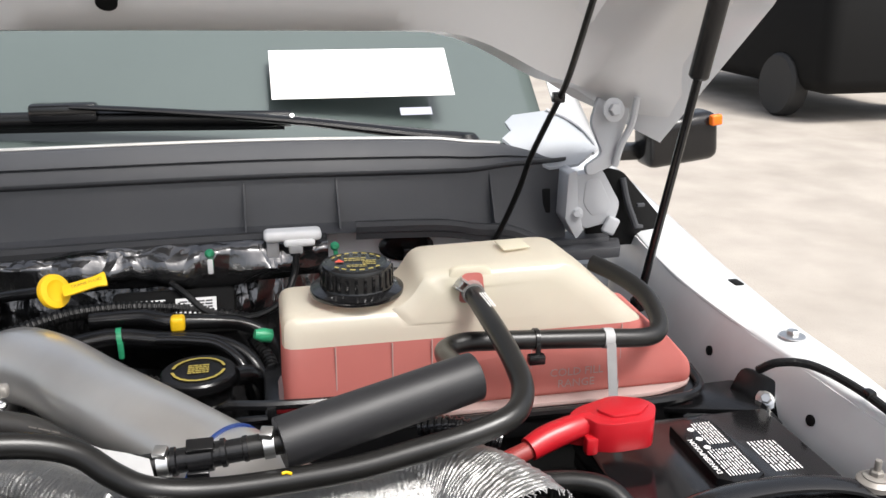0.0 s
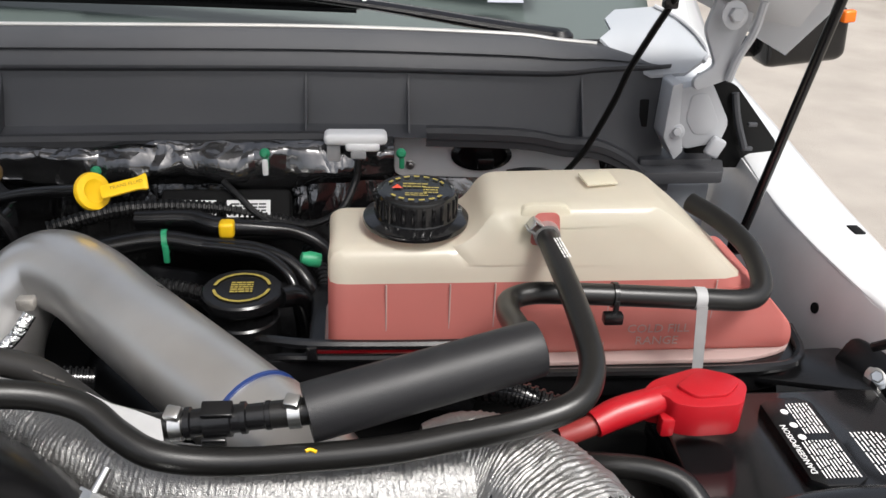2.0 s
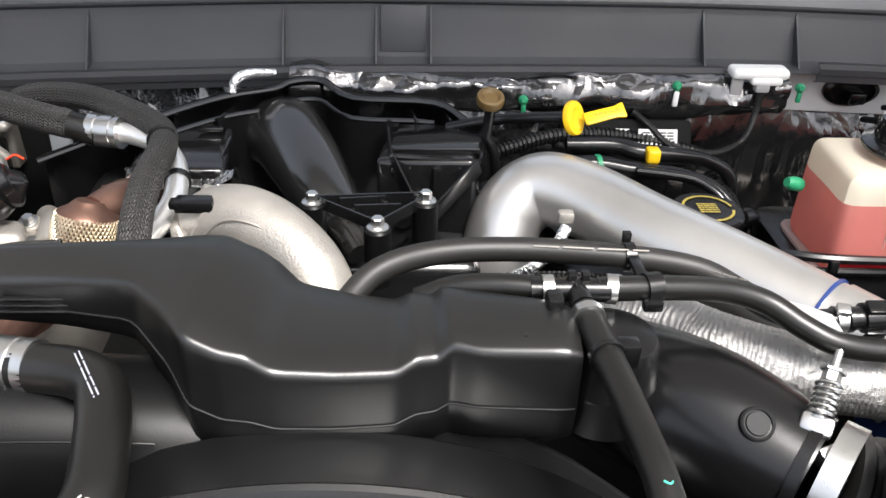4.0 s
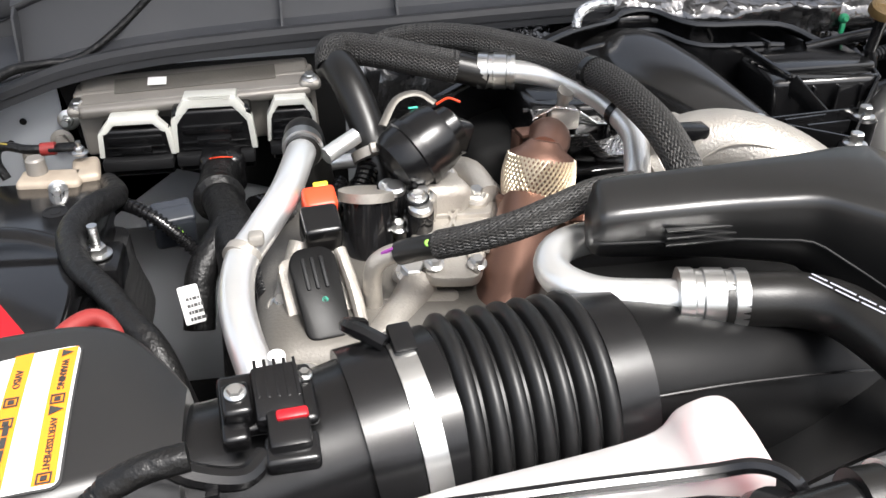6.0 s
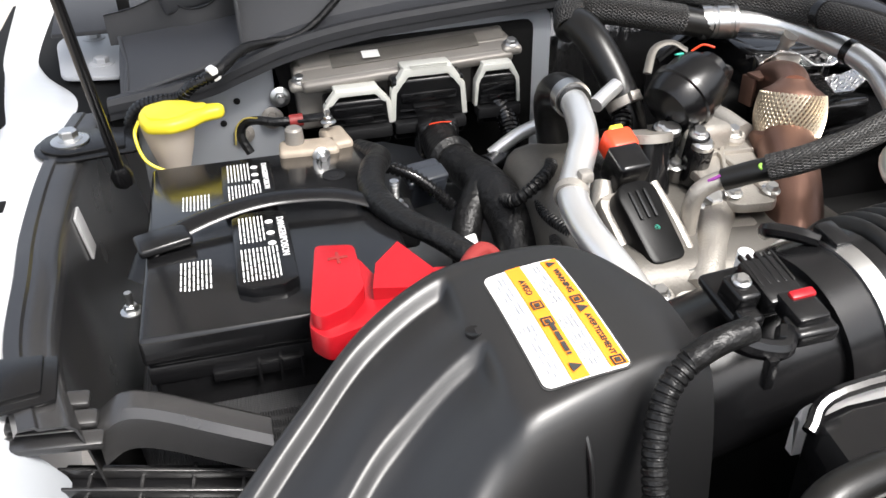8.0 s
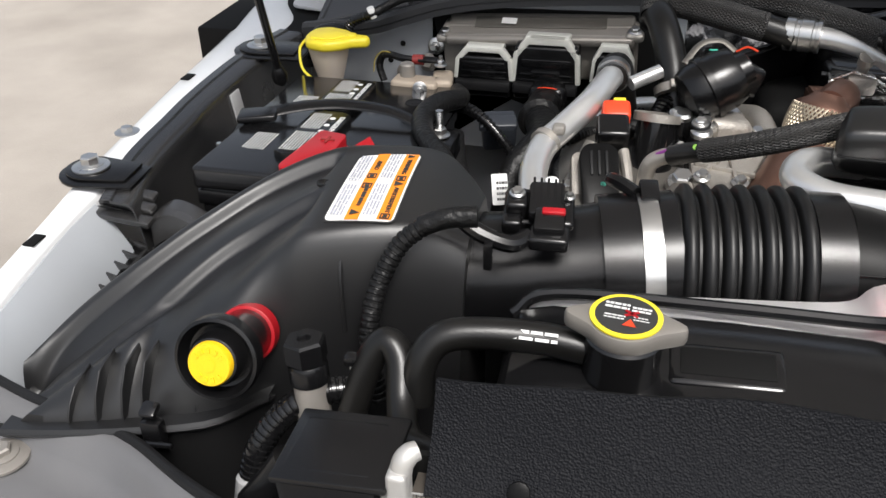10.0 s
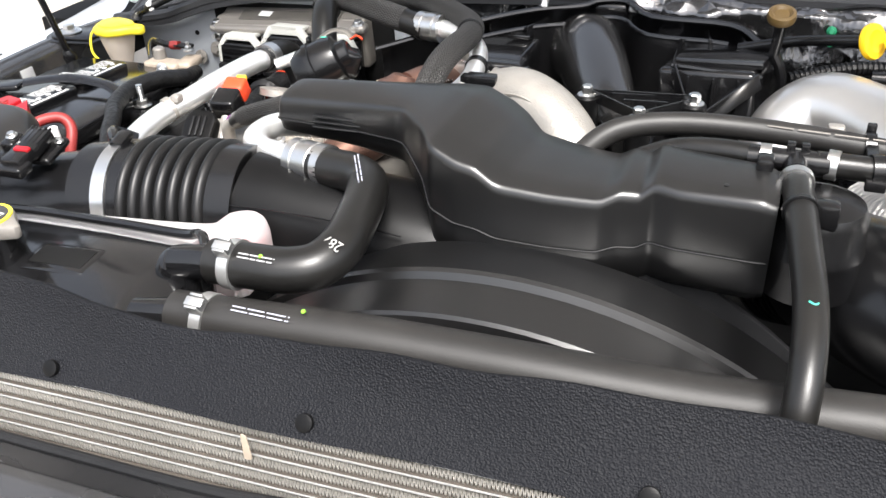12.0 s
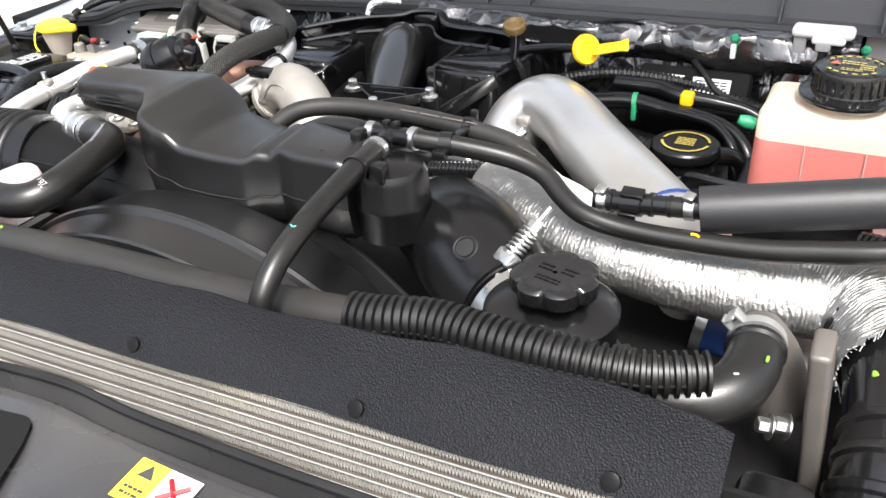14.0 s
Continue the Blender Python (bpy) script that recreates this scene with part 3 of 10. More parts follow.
# ---- cowl at the windscreen's foot ----
def cowl():
    root = thing("cowl", "charcoal grained plastic cowl with stiffening ribs and a rubber seal", "cowl", (-0.45, 1.16, 1.33), kind="structure")
    # line of the cowl: x, y and z of its foot, height of the face, width of the upper band
    line = [(0.435, 1.165, 1.277, 0.125, 0.004), (0.41, 1.162, 1.277, 0.124, 0.008), (0.38, 1.155, 1.300, 0.102, 0.016), (0.34, 1.150, 1.317, 0.084, 0.026), (0.29, 1.146, 1.322, 0.075, 0.035), (0.22, 1.15, 1.331, 0.065, 0.042), (0.0, 1.155, 1.333, 0.065, 0.044), (-0.25, 1.15, 1.332, 0.066, 0.044),
            (-0.50, 1.15, 1.327, 0.068, 0.044), (-0.75, 1.146, 1.318, 0.068, 0.044), (-0.95, 1.141, 1.309, 0.068, 0.042), (-1.08, 1.136, 1.300, 0.066, 0.038), (-1.16, 1.132, 1.287, 0.064, 0.034), (-1.215, 1.130, 1.270, 0.062, 0.03)]
    seal = line + [(-1.265, 1.130, 1.254, 0, 0), (-1.365, 1.132, 1.240, 0, 0)]
    sm = spline(line, 6)
    face, lip = [], []
    for x, y, z, h, b in sm:
        face.append([(x, y - 0.030, z - 0.004), (x, y - 0.012, z), (x, y - 0.004, z + 0.004), (x, y + 0.010, z + h * 0.5), (x, y + 0.020, z + h)])
        lip.append([(x, y + 0.019, z + h - 0.002), (x, y + 0.012, z + h + 0.003), (x, y + 0.012, z + h + 0.006), (x, y + 0.022, z + h + b * 0.45), (x, y + 0.024, z + h + b * 0.5), (x, y + 0.020, z + h + b * 0.55), (x, y + 0.034, z + h + b * 0.92), (x, y + 0.044, z + h + b), (x, y + 0.058, z + h + b * 0.96), (x, y + 0.10, z + h + b * 0.6)])
    part("face", grid(face, 0.0025, (0, 1, -0.2)), M_cowl, root)
    part("upper_lip", grid(lip, 0.002, (0, 0.6, -0.8)), M_cowl, root, "stepped upper lip")
    # triangular stiffening ribs on the face
    for x in (0.318, 0.102, -0.022, -0.375, -0.444, -0.56, -0.80, -0.93):
        i = min(sm, key=lambda q: abs(q[0] - x))
        y, z, h = i[1], i[2], i[3]
        part("rib", ([(x - 0.0012, y - 0.026, z + 0.001), (x - 0.0012, y + 0.004, z + 0.003), (x - 0.0012, y + 0.020, z + h * 0.96), (x - 0.0012, y + 0.012, z + h * 0.8),
                      (x + 0.0012, y - 0.026, z + 0.001), (x + 0.0012, y + 0.004, z + 0.003), (x + 0.0012, y + 0.020, z + h * 0.96), (x + 0.0012, y + 0.012, z + h * 0.8)],
                     [(0, 1, 2, 3), (7, 6, 5, 4), (0, 3, 7, 4), (3, 2, 6, 7), (2, 1, 5, 6), (1, 0, 4, 5)]), M_cowl, root)
    # thin pale tube added as the lip's reflected highlight
    part("lip_gleam", tube([(x, y + 0.046, z + h + b + 0.001) for x, y, z, h, b in line[3:-2]], 0.0028, 8, 6), M_header, root, "added pale strip for the reflection along the lip's top")
    part("panel_joint", rbox((-0.41, 1.158, 1.366), (0.058, 0.004, 0.058), 0.001, rot=(-17, 0, 0)), M_cowl, root, "overlapping joint plate")
    line_ = spline(seal, 6)
    for strip in ([(x, y, z + 0.009 * min(1, max(0, (0.40 - x) / 0.08)), h, b) for x, y, z, h, b in line_ if x > 0.098], [q for q in line_ if q[0] < 0.004]):
        part("rubber_seal", grid([[(x, y - 0.028, z + 0.002), (x, y - 0.038, z + 0.003), (x, y - 0.043, z - 0.002), (x, y - 0.043, z - 0.010), (x, y - 0.0405, z - 0.011), (x, y - 0.0405, z - 0.020), (x, y - 0.032, z - 0.022)] for x, y, z, h, b in strip], 0.002, (0, 1, 0)), M_seal, root, "flat rubber strip along the cowl's foot", 30)
    # end wings of the cowl
    part("end_wing", prism(rounded([(0.395, 1.118), (0.505, 1.122), (0.520, 1.165), (0.40, 1.19)], 0.006), 0.016, 0.003, pose(0, 0, 1.268)), M_cowl, root, "flat seal end")
    part("end_step", prism(rounded([(0.40, 1.145), (0.500, 1.150), (0.505, 1.19), (0.41, 1.19)], 0.006), 0.012, 0.003, pose(0, 0, 1.279)), M_cowl, root)
    part("end_slot", rbox((0.405, 1.172, 1.345), (0.014, 0.004, 0.036), 0.002, rot=(-8, 0, 0)), M_void, root, "dark slot")
    return root


cowl()
# folded cowl end piece on the passenger side, standing up behind the seal
cp = thing("cowl_end_cover", "charcoal plastic cowl end cover with a raised fold", "cowl", (-1.28, 1.16, 1.24))
sheet = []
for i in range(9):
    t = i / 8
    sheet.append([(-1.352 + 0.142 * u, 1.112 + 0.105 * t, 1.238 + 0.036 * u + t * (0.034 - 0.022 * u) + 0.005 * math.sin(math.pi * t)) for u in np.linspace(0, 1, 10)])
part("cover", grid(sheet, 0.003), M_cowl, cp)
part("front_lip", tube([(-1.354, 1.111, 1.238), (-1.28, 1.111, 1.257), (-1.212, 1.111, 1.274)], 0.004, 8, 4), M_cowl, cp)
part("side_crease", tube([(-1.345, 1.114, 1.242), (-1.344, 1.16, 1.259), (-1.352, 1.212, 1.273)], 0.0025, 8, 4), M_cowl, cp)
back = spline([(-1.366, 1.222, 1.298), (-1.335, 1.226, 1.302), (-1.300, 1.224, 1.312), (-1.270, 1.212, 1.300), (-1.240, 1.215, 1.304), (-1.212, 1.222, 1.330)], 5)
part("upstand", grid([[(x, y, z), (x, y + 0.003, z - 0.002), (x + 0.002, y - 0.004, 1.262)] for x, y, z in back], 0.003, (0, 1, 0)), M_seal, cp)
part("side_wall", prism([(1.112, 1.272), (1.225, 1.284), (1.222, 1.335), (1.155, 1.345), (1.128, 1.330)], 0.003, 0.0008, Matrix(((0, 0, 1, -1.2135), (1, 0, 0, 0), (0, 1, 0, 0), (0, 0, 0, 1)))), M_cowl, cp)
part("fold", rbox((-1.262, 1.245, 1.318), (0.085, 0.05, 0.035), 0.006, 3, (12, -8, 14)), M_cowl, cp)
part("rear_shelf", rbox((-1.31, 1.30, 1.285), (0.24, 0.14, 0.006), 0.002, 2, (8, 0, 0)), M_seal, cp)
part("tab", rbox((-1.345, 1.262, 1.302), (0.014, 0.010, 0.034), 0.002), M_void, cp, "dark upright tab")


# ---- windscreen, wipers, roof-side body ----
ws = thing("windscreen", "dark reflective windscreen with a black painted border", "windscreen", (-0.44, 1.30, 1.42))
glass_rows = []
for i in range(9):
    t = i / 8
    glass_rows.append([(x, 1.27 + 0.10 * ((x + 0.44) / 0.9) ** 2 * 1.0 + 0.62 * t, 1.405 - 0.02 * ((x + 0.44) / 0.9) ** 2 + 0.47 * t) for x in np.linspace(-1.26, 0.48, 18)])
part("glass", grid(glass_rows, 0.005, (0, 0.6, -0.8)), M_glass, ws)
part("moulding", tube([(x, 1.262 + 0.10 * ((x + 0.44) / 0.9) ** 2, 1.408 - 0.02 * ((x + 0.44) / 0.9) ** 2) for x in np.linspace(-1.26, 0.48, 18)], 0.006, 8, 2), M_matte, ws)
part("sun_sticker", grid([[(0.025 + 0.285 * j / 4, 1.355 + 0.085 * i, 1.4755 + 0.0645 * i) for j in range(5)] for i in range(2)], 0.0006), M_paper, ws, "white paper sheet behind the glass")
part("sheet_print", bars(Matrix.Translation((0.20, 1.362, 1.4815)) @ Matrix.Rotation(radians(37), 4, "X"), 0.07, 0.008, 1, 4, 0.5), M_inkgrey, ws, "line of grey print")
part("border_label", grid([[(0.22 + 0.05 * j, 1.335 + 0.012 * i, 1.449 + 0.0095 * i) for j in range(2)] for i in range(2)], 0.0005), M_inkgrey, ws, "small grey glass marking")
part("side_post", grid([[(0.49, 1.36, 1.42), (0.54, 1.38, 1.385), (0.62, 1.46, 1.33)], [(0.49, 1.50, 1.53), (0.55, 1.54, 1.49), (0.63, 1.62, 1.40)], [(0.49, 2.0, 1.90), (0.56, 2.05, 1.86), (0.63, 2.12, 1.7)]], 0.004), M_white, ws, "white painted windscreen post")


def wiper(x0, label):
    """A wiper: broad tapering arm, pivot, blade with its clip and spoiler."""
    root = thing("wiper", label, "wiper", (x0, 1.27, 1.43))
    part("arm", tube([(x0 + 0.56, 1.235, 1.428), (x0 + 0.46, 1.25, 1.438), (x0 + 0.30, 1.265, 1.458), (x0 + 0.12, 1.28, 1.474), (x0 + 0.0, 1.288, 1.482)], [0.017, 0.016, 0.013, 0.009, 0.008], 12, 5, flat=0.5), M_satin, root)
    part("blade", tube([(x0 + 0.30, 1.292, 1.456), (x0 + 0.0, 1.30, 1.462), (x0 - 0.34, 1.31, 1.462)], 0.010, 10, 5, flat=1.2), M_satin, root)
    part("rubber_edge", tube([(x0 + 0.29, 1.298, 1.443), (x0 + 0.0, 1.304, 1.448), (x0 - 0.33, 1.314, 1.449)], 0.004, 8, 5), M_matte, root)
    part("pivot_cap", lathe([(0.019, 0), (0.019, 0.012), (0.013, 0.018)], (x0 + 0.55, 1.235, 1.418), n=18), M_satin, root)
    part("blade_clip", rbox((x0 - 0.01, 1.294, 1.474), (0.09, 0.024, 0.026), 0.006), M_gloss, root)
    part("rivet", lathe([(0.004, 0), (0.003, 0.002)], (x0 + 0.30, 1.255, 1.466), (0, -0.8, 0.6), 12), M_steel, root)


wiper(-0.25, "black wiper with its blade resting on the windscreen")
wiper(-1.02, "black wiper resting low on the windscreen")


# ---- hood standing open ----
def hood():
    root = thing("hood", "white hood standing open with a pressed inner frame", "hood", (-0.44, 1.17, 1.36))
    m = Matrix.Translation((-0.44, 1.17, 1.36)) @ Matrix.Rotation(radians(-50), 4, "X")

    def edge(s):
        """How far the rear edge is cut back from the hinge line; it bows forward between the corners."""
        k = min(1, max(0, (0.97 - abs(s)) / 0.33))
        return 0.095 + 0.163 * k * k * (3 - 2 * k)

    def half(t):
        return 0.99 + 0.05 * min(1, t / 0.22) - 0.06 * max(0, t - 0.3)
    rows, inner = [], []
    for i in range(29):
        t = i / 28
        row, low = [], []
        for j in range(65):
            s = j / 64 * 2 - 1
            y = -(edge(s) + (1.26 - edge(s)) * t)
            rim = max(0, abs(s) - 0.93) / 0.07
            row.append(tuple(m @ Vector((s * half(t), y, 0.06 + 0.03 * (1 - s * s) - 0.052 * rim))))
            pocket = 0.035 * max(0, math.sin(t * math.pi * 3)) * max(0, math.sin((s + 1) * math.pi * 2.5)) if 0.06 < t < 0.95 and abs(s) < 0.86 else 0
            lip = -0.025 * math.exp(-((abs(s) - 0.90) / 0.04) ** 2) - 0.02 * math.exp(-((t - 0.05) / 0.04) ** 2)
            lip += 0.05 * math.exp(-((abs(s) - 0.895) / 0.06) ** 2) * math.exp(-(t / 0.16) ** 2)
            low.append(tuple(m @ Vector((s * half(t) * 0.995, y, 0.03 + pocket + lip + 0.02 * (1 - s * s) + 0.022 * math.exp(-(t / 0.015) ** 2)))))
        rows.append(row)
        inner.append(low)
    part("outer_panel", grid(rows, 0.002, (0, 0.6, -0.8)), M_white, root)
    part("inner_frame", grid(inner, 0.002, (0, 0, 1)), M_hoodwhite, root, "pressed white inner frame with pockets", 50)
    for x, y in ((-0.75, -0.34), (-0.50, -0.34), (0.02, -0.34), (0.30, -0.34)):
        part("hole", lathe([(0.011, 0), (0.011, 0.004), (0.006, 0.005)], tuple(m @ Vector((x, y, 0.024))), m.to_3x3() @ Vector((0, 0, -1)), 16), M_void, root, "dark punched hole")
    # hinges bolted to the rear corners
    for sx in (1,):
        def hx_(x):
            return -0.44 + sx * (x + 0.44)
        hg = part("hinge", prism(rounded([(hx_(x), z) for x, z in ((0.428, 1.392), (0.471, 1.400), (0.502, 1.348), (0.495, 1.322), (0.448, 1.312), (0.425, 1.345))], 0.008), 0.022, 0.004, xz(1.125)), M_hinge, root, "pressed grey-white hinge foot")
        part("hinge_step", prism(rounded([(hx_(x), z) for x, z in ((0.446, 1.384), (0.466, 1.388), (0.488, 1.348), (0.480, 1.334), (0.458, 1.332), (0.444, 1.352))], 0.006), 0.006, 0.002, xz(1.1235)), M_hinge, hg, "pressed raised step")
        part("hinge_flange", prism(rounded([(hx_(x), z) for x, z in ((0.420, 1.396), (0.432, 1.400), (0.436, 1.350), (0.446, 1.312), (0.436, 1.300), (0.418, 1.330))], 0.003), 0.040, 0.002, xz(1.122)), M_hinge, hg, "folded side flange")
        part("hinge_ear", rbox((hx_(0.486), 1.120, 1.318), (0.020, 0.010, 0.026), 0.004, 3, (0, 25, 0)), M_hinge, hg)
        part("hinge_arm", prism(rounded([(hx_(x), z) for x, z in ((0.440, 1.470), (0.452, 1.508), (0.470, 1.520), (0.498, 1.510), (0.494, 1.475), (0.483, 1.445), (0.476, 1.412), (0.436, 1.398), (0.432, 1.412), (0.458, 1.428))], 0.008), 0.010, 0.003, Matrix.Translation((0, 1.098, 1.44)) @ Matrix.Rotation(radians(-8), 4, "X") @ Matrix.Translation((0, 0, -1.44)) @ xz(0.0)), M_hinge, hg, "pressed hinge arm")
        part("hinge_rib", tube([(hx_(0.496), 1.084, 1.505), (hx_(0.492), 1.087, 1.47), (hx_(0.480), 1.090, 1.44), (hx_(0.474), 1.092, 1.412)], 0.005, 8, 5), M_hinge, hg)
        part("hinge_bolt", bolt((hx_(0.463), 1.083, 1.490), (0.1 * sx, -0.95, 0.2), 0.009, 0.016, 0.008), M_hinge, hg)
        part("hinge_bolt", bolt((hx_(0.434), 1.122, 1.338), (-0.2 * sx, -0.95, 0.2), 0.006, 0.010, 0.006), M_hinge, hg)
    return root


hood_ob = hood()
hf = part("hinge", prism(rounded([(-1.352, 1.185), (-1.350, 1.27), (-1.366, 1.37), (-1.415, 1.40), (-1.445, 1.33), (-1.425, 1.20)], 0.015), 0.006, 0.002, pose(0, 0, 1.230)), M_hinge, hood_ob, "pressed grey-white hinge foot")
for c in ((-1.381, 1.235, 1.2355), (-1.398, 1.335, 1.2355)):
    part("hinge_bolt", bolt(c, (0, 0, 1), 0.009, 0.015, 0.008), M_hinge, hf)
# added black box in place of the shade in the gap
solo("hinge_gap_fill", rbox((-1.44, 1.33, 1.20), (0.19, 0.46, 0.05), 0.004), M_void, "black box added for the shaded gap between the fender and the cowl", "cavity liner")
gc = thing("hinge_cavity", "shaded cavity beside the hood hinge as a black plate with a plastic strip", "cavity liner", (0.53, 1.18, 1.28))
# flat black plate stands in for the cavity's shade
part("liner", prism(rounded([(0.470, 1.398), (0.523, 1.383), (0.592, 1.307), (0.591, 1.270), (0.470, 1.270)], 0.006), 0.010, 0.002, xz(1.17)), M_void, gc)
part("strip", tube([(0.520, 1.165, 1.375), (0.528, 1.160, 1.34), (0.545, 1.160, 1.30)], 0.005, 8, 4), M_cowl, gc, "folded plastic strip")
for z in (1.335, 1.302):
    part("clip", rbox((0.548, 1.158, z), (0.012, 0.006, 0.005), 0.001), M_cowl, gc)
cgp = thing("cowl_corner_panel", "pale grey painted panel at the windscreen's lower corner", "panel", (0.40, 1.2, 1.39))
part("sheet", grid([[(0.345, 1.20, 1.434), (0.357, 1.195, 1.424), (0.385, 1.185, 1.405), (0.410, 1.175, 1.394), (0.452, 1.172, 1.398)], [(0.362, 1.215, 1.442), (0.383, 1.21, 1.436), (0.415, 1.20, 1.420), (0.446, 1.19, 1.410), (0.476, 1.183, 1.411)], [(0.36, 1.24, 1.450), (0.400, 1.235, 1.448), (0.437, 1.22, 1.440), (0.462, 1.205, 1.428), (0.486, 1.195, 1.416)], [(0.38, 1.27, 1.455), (0.43, 1.26, 1.462), (0.455, 1.235, 1.452), (0.475, 1.215, 1.436), (0.490, 1.205, 1.417)]], 0.004), M_apron, cgp)
part("rolled_edge", tube([(0.430, 1.258, 1.463), (0.456, 1.233, 1.453), (0.476, 1.213, 1.437), (0.490, 1.203, 1.417), (0.478, 1.183, 1.410)], 0.003, 8, 5), M_hinge, cgp, "rolled white edge")


def strut(foot, top, label):
    """A gas strut: slim rod below, thick black cylinder above, ball ends."""
    root = thing("gas_strut", label, "gas strut", foot, "hood struts")
    a, b = Vector(foot), Vector(top)
    j = a.lerp(b, 0.54)
    part("rod", tube([a, j], 0.0052, 12, 1), M_black, root)
    part("cylinder", tube([a.lerp(b, 0.52), a.lerp(b, 0.525), b], [0.009, 0.0115, 0.0115], 16, 1), M_satin, root)
    part("ball_end", lathe([(0.004, -0.012), (0.010, -0.006), (0.011, 0.004), (0.006, 0.014)], foot, b - a, 14), M_satin, root)
    return root


strut((0.462, 0.962, 1.262), (0.505, 0.852, 1.82), "black gas strut propping the hood")
strut((-1.347, 0.960, 1.215), (-1.382, 0.825, 1.83), "black gas strut propping the hood")

# washer tube running from the cowl to the hood
wl = thing("washer_line", "thin black washer line rising to the hood", "washer line", (0.235, 1.06, 1.31))
part("tube", tube([(0.295, 1.115, 1.285), (0.303, 1.10, 1.306), (0.315, 1.088, 1.335), (0.330, 1.06, 1.397), (0.333, 1.03, 1.442), (0.340, 0.99, 1.494), (0.343, 0.96, 1.527), (0.344, 0.93, 1.562), (0.35, 0.89, 1.64)], 0.0038, 10, 6), M_rubber, wl)
part("clip", rbox((0.342, 0.962, 1.527), (0.014, 0.012, 0.012), 0.002), M_black, wl)

# door mirror and a parked vehicle's wheel far behind it
fd = thing("front_door", "white front door below the side window", "door", (0.74, 2.3, 0.45))
part("skin", prism(rounded([(1.80, 0.50), (2.85, 0.50), (2.85, 1.22), (1.80, 1.22)], 0.05), 0.05, 0.01, Matrix(((0, 0, 1, 0.70), (1, 0, 0, 0), (0, 1, 0, 0), (0, 0, 0, 1)))), M_white, fd)
part("mirror_arm", rbox((0.83, 1.97, 1.235), (0.20, 0.05, 0.04), 0.012), M_satin, fd, "black mirror arm")
ms = part("mirror", rbox((1.005, 1.95, 1.268), (0.195, 0.09, 0.12), 0.026, 4, (0, -6, 4)), M_satin, fd, "black door mirror shell")
part("marker_lens", rbox((1.082, 1.905, 1.318), (0.028, 0.02, 0.026), 0.005, 3, (0, -6, 4)), M_amber, ms, "amber marker lens")
pv = thing("parked_van", "dark parked van standing far across the yard", "van", (6.9, 10.6, 0))
part("body", rbox((6.9, 10.6, 0.95), (1.9, 4.6, 1.25), 0.18, 3), M_void, pv)
for px, py in ((6.0, 9.1), (6.0, 12.1), (7.8, 9.1), (7.8, 12.1)):
    part("wheel", lathe([(0.16, -0.11), (0.33, -0.11), (0.36, -0.07), (0.36, 0.07), (0.33, 0.11), (0.16, 0.11)], (px, py, 0.36), (1, 0, 0), 28), M_tyre, pv)

# ---- front: grille opening panel, condenser, foam flap ----
fp = thing("grille_opening_panel", "glossy black plastic grille opening panel with a raised rear lip", "front panel", (-0.44, 0.1, 1.1))
lipline = [(-1.37, 0.389, 1.19), (-1.30, 0.366, 1.19), (-1.217, 0.347, 1.19), (-1.158, 0.314, 1.199), (-1.116, 0.288, 1.213), (-1.07, 0.269, 1.221), (-1.02, 0.258, 1.226), (-0.95, 0.256, 1.225), (-0.88, 0.256, 1.226), (-0.80, 0.258, 1.225), (-0.72, 0.260, 1.225), (-0.62, 0.260, 1.229), (-0.54, 0.260, 1.240), (-0.48, 0.260, 1.248), (-0.41, 0.260, 1.254), (-0.35, 0.260, 1.248), (-0.28, 0.260, 1.247), (-0.19, 0.260, 1.248), (0.0, 0.262, 1.253), (0.3, 0.27, 1.253), (0.55, 0.30, 1.245)]
rows = []
for x, y, z in spline(lipline, 4):
    w = 0.012 * math.sin(x * 9)
    k = min(1, max(0, (x + 1.16) / 0.08))
    flat = ((0, 0), (0.002, -0.012), (0.008, -0.024), (0.013, -0.020), (0.016, -0.004), (0.021, 0.001), (0.030, 0.0), (0.060, -0.005), (0.16, -0.020), (0.34, -0.09), (0.36, -0.2), (0.36, -0.5))
    deep = ((0, 0), (0.006, 0.002), (0.016, -0.002), (0.024, -0.016), (0.036, -0.022), (0.048, -0.021), (0.06, -0.020), (0.10, -0.024 + w * 0.3), (0.20, -0.041 + w * 0.3), (0.34, -0.09), (0.36, -0.2), (0.36, -0.5))
    rows.append([(x, y - a[0] - (b[0] - a[0]) * k, z + a[1] + (b[1] - a[1]) * k) for a, b in zip(deep, flat)])
cutat = [i for i, r in enumerate(rows) if r[0][0] < -0.90][-1]
part("panel", grid(rows[cutat:], 0.003), M_front, fp, "", 60)
# same panel further left, greyed to paint the sky reflected there
part("pale_panel_end", grid(rows[:cutat + 1], 0.003), M_sheengrey, fp, "left end of the panel, sky sheen painted in grey", 60)
part("rubber_lip", tube([(x, y + 0.001, z + 0.001) for x, y, z in lipline], 0.004, 10, 5), M_matte, fp, "rubber edge lip")
part("hole", prism(rounded([(-0.085, 0.010), (0.050, 0.024), (0.064, 0.0), (0.080, -0.045), (-0.085, -0.045)], 0.010), 0.001, 0, pose(-0.455, 0.197, 1.2500, 7, -2, 0)), M_void, fp, "dark opening in the panel")
part("washer_disc", join(lathe([(0.019, 0), (0.019, 0.002), (0.014, 0.004)], (-1.303, 0.326, 1.1705)), bolt((-1.303, 0.326, 1.1745), r=0.008, washer=0.012)), M_grey, fp, "grey washer and bolt")
ml = Matrix.Translation((-0.274, 0.211, 1.2455)) @ Euler((radians(7), radians(0), radians(-2))).to_matrix().to_4x4() @ Matrix.Scale(0.84, 4)
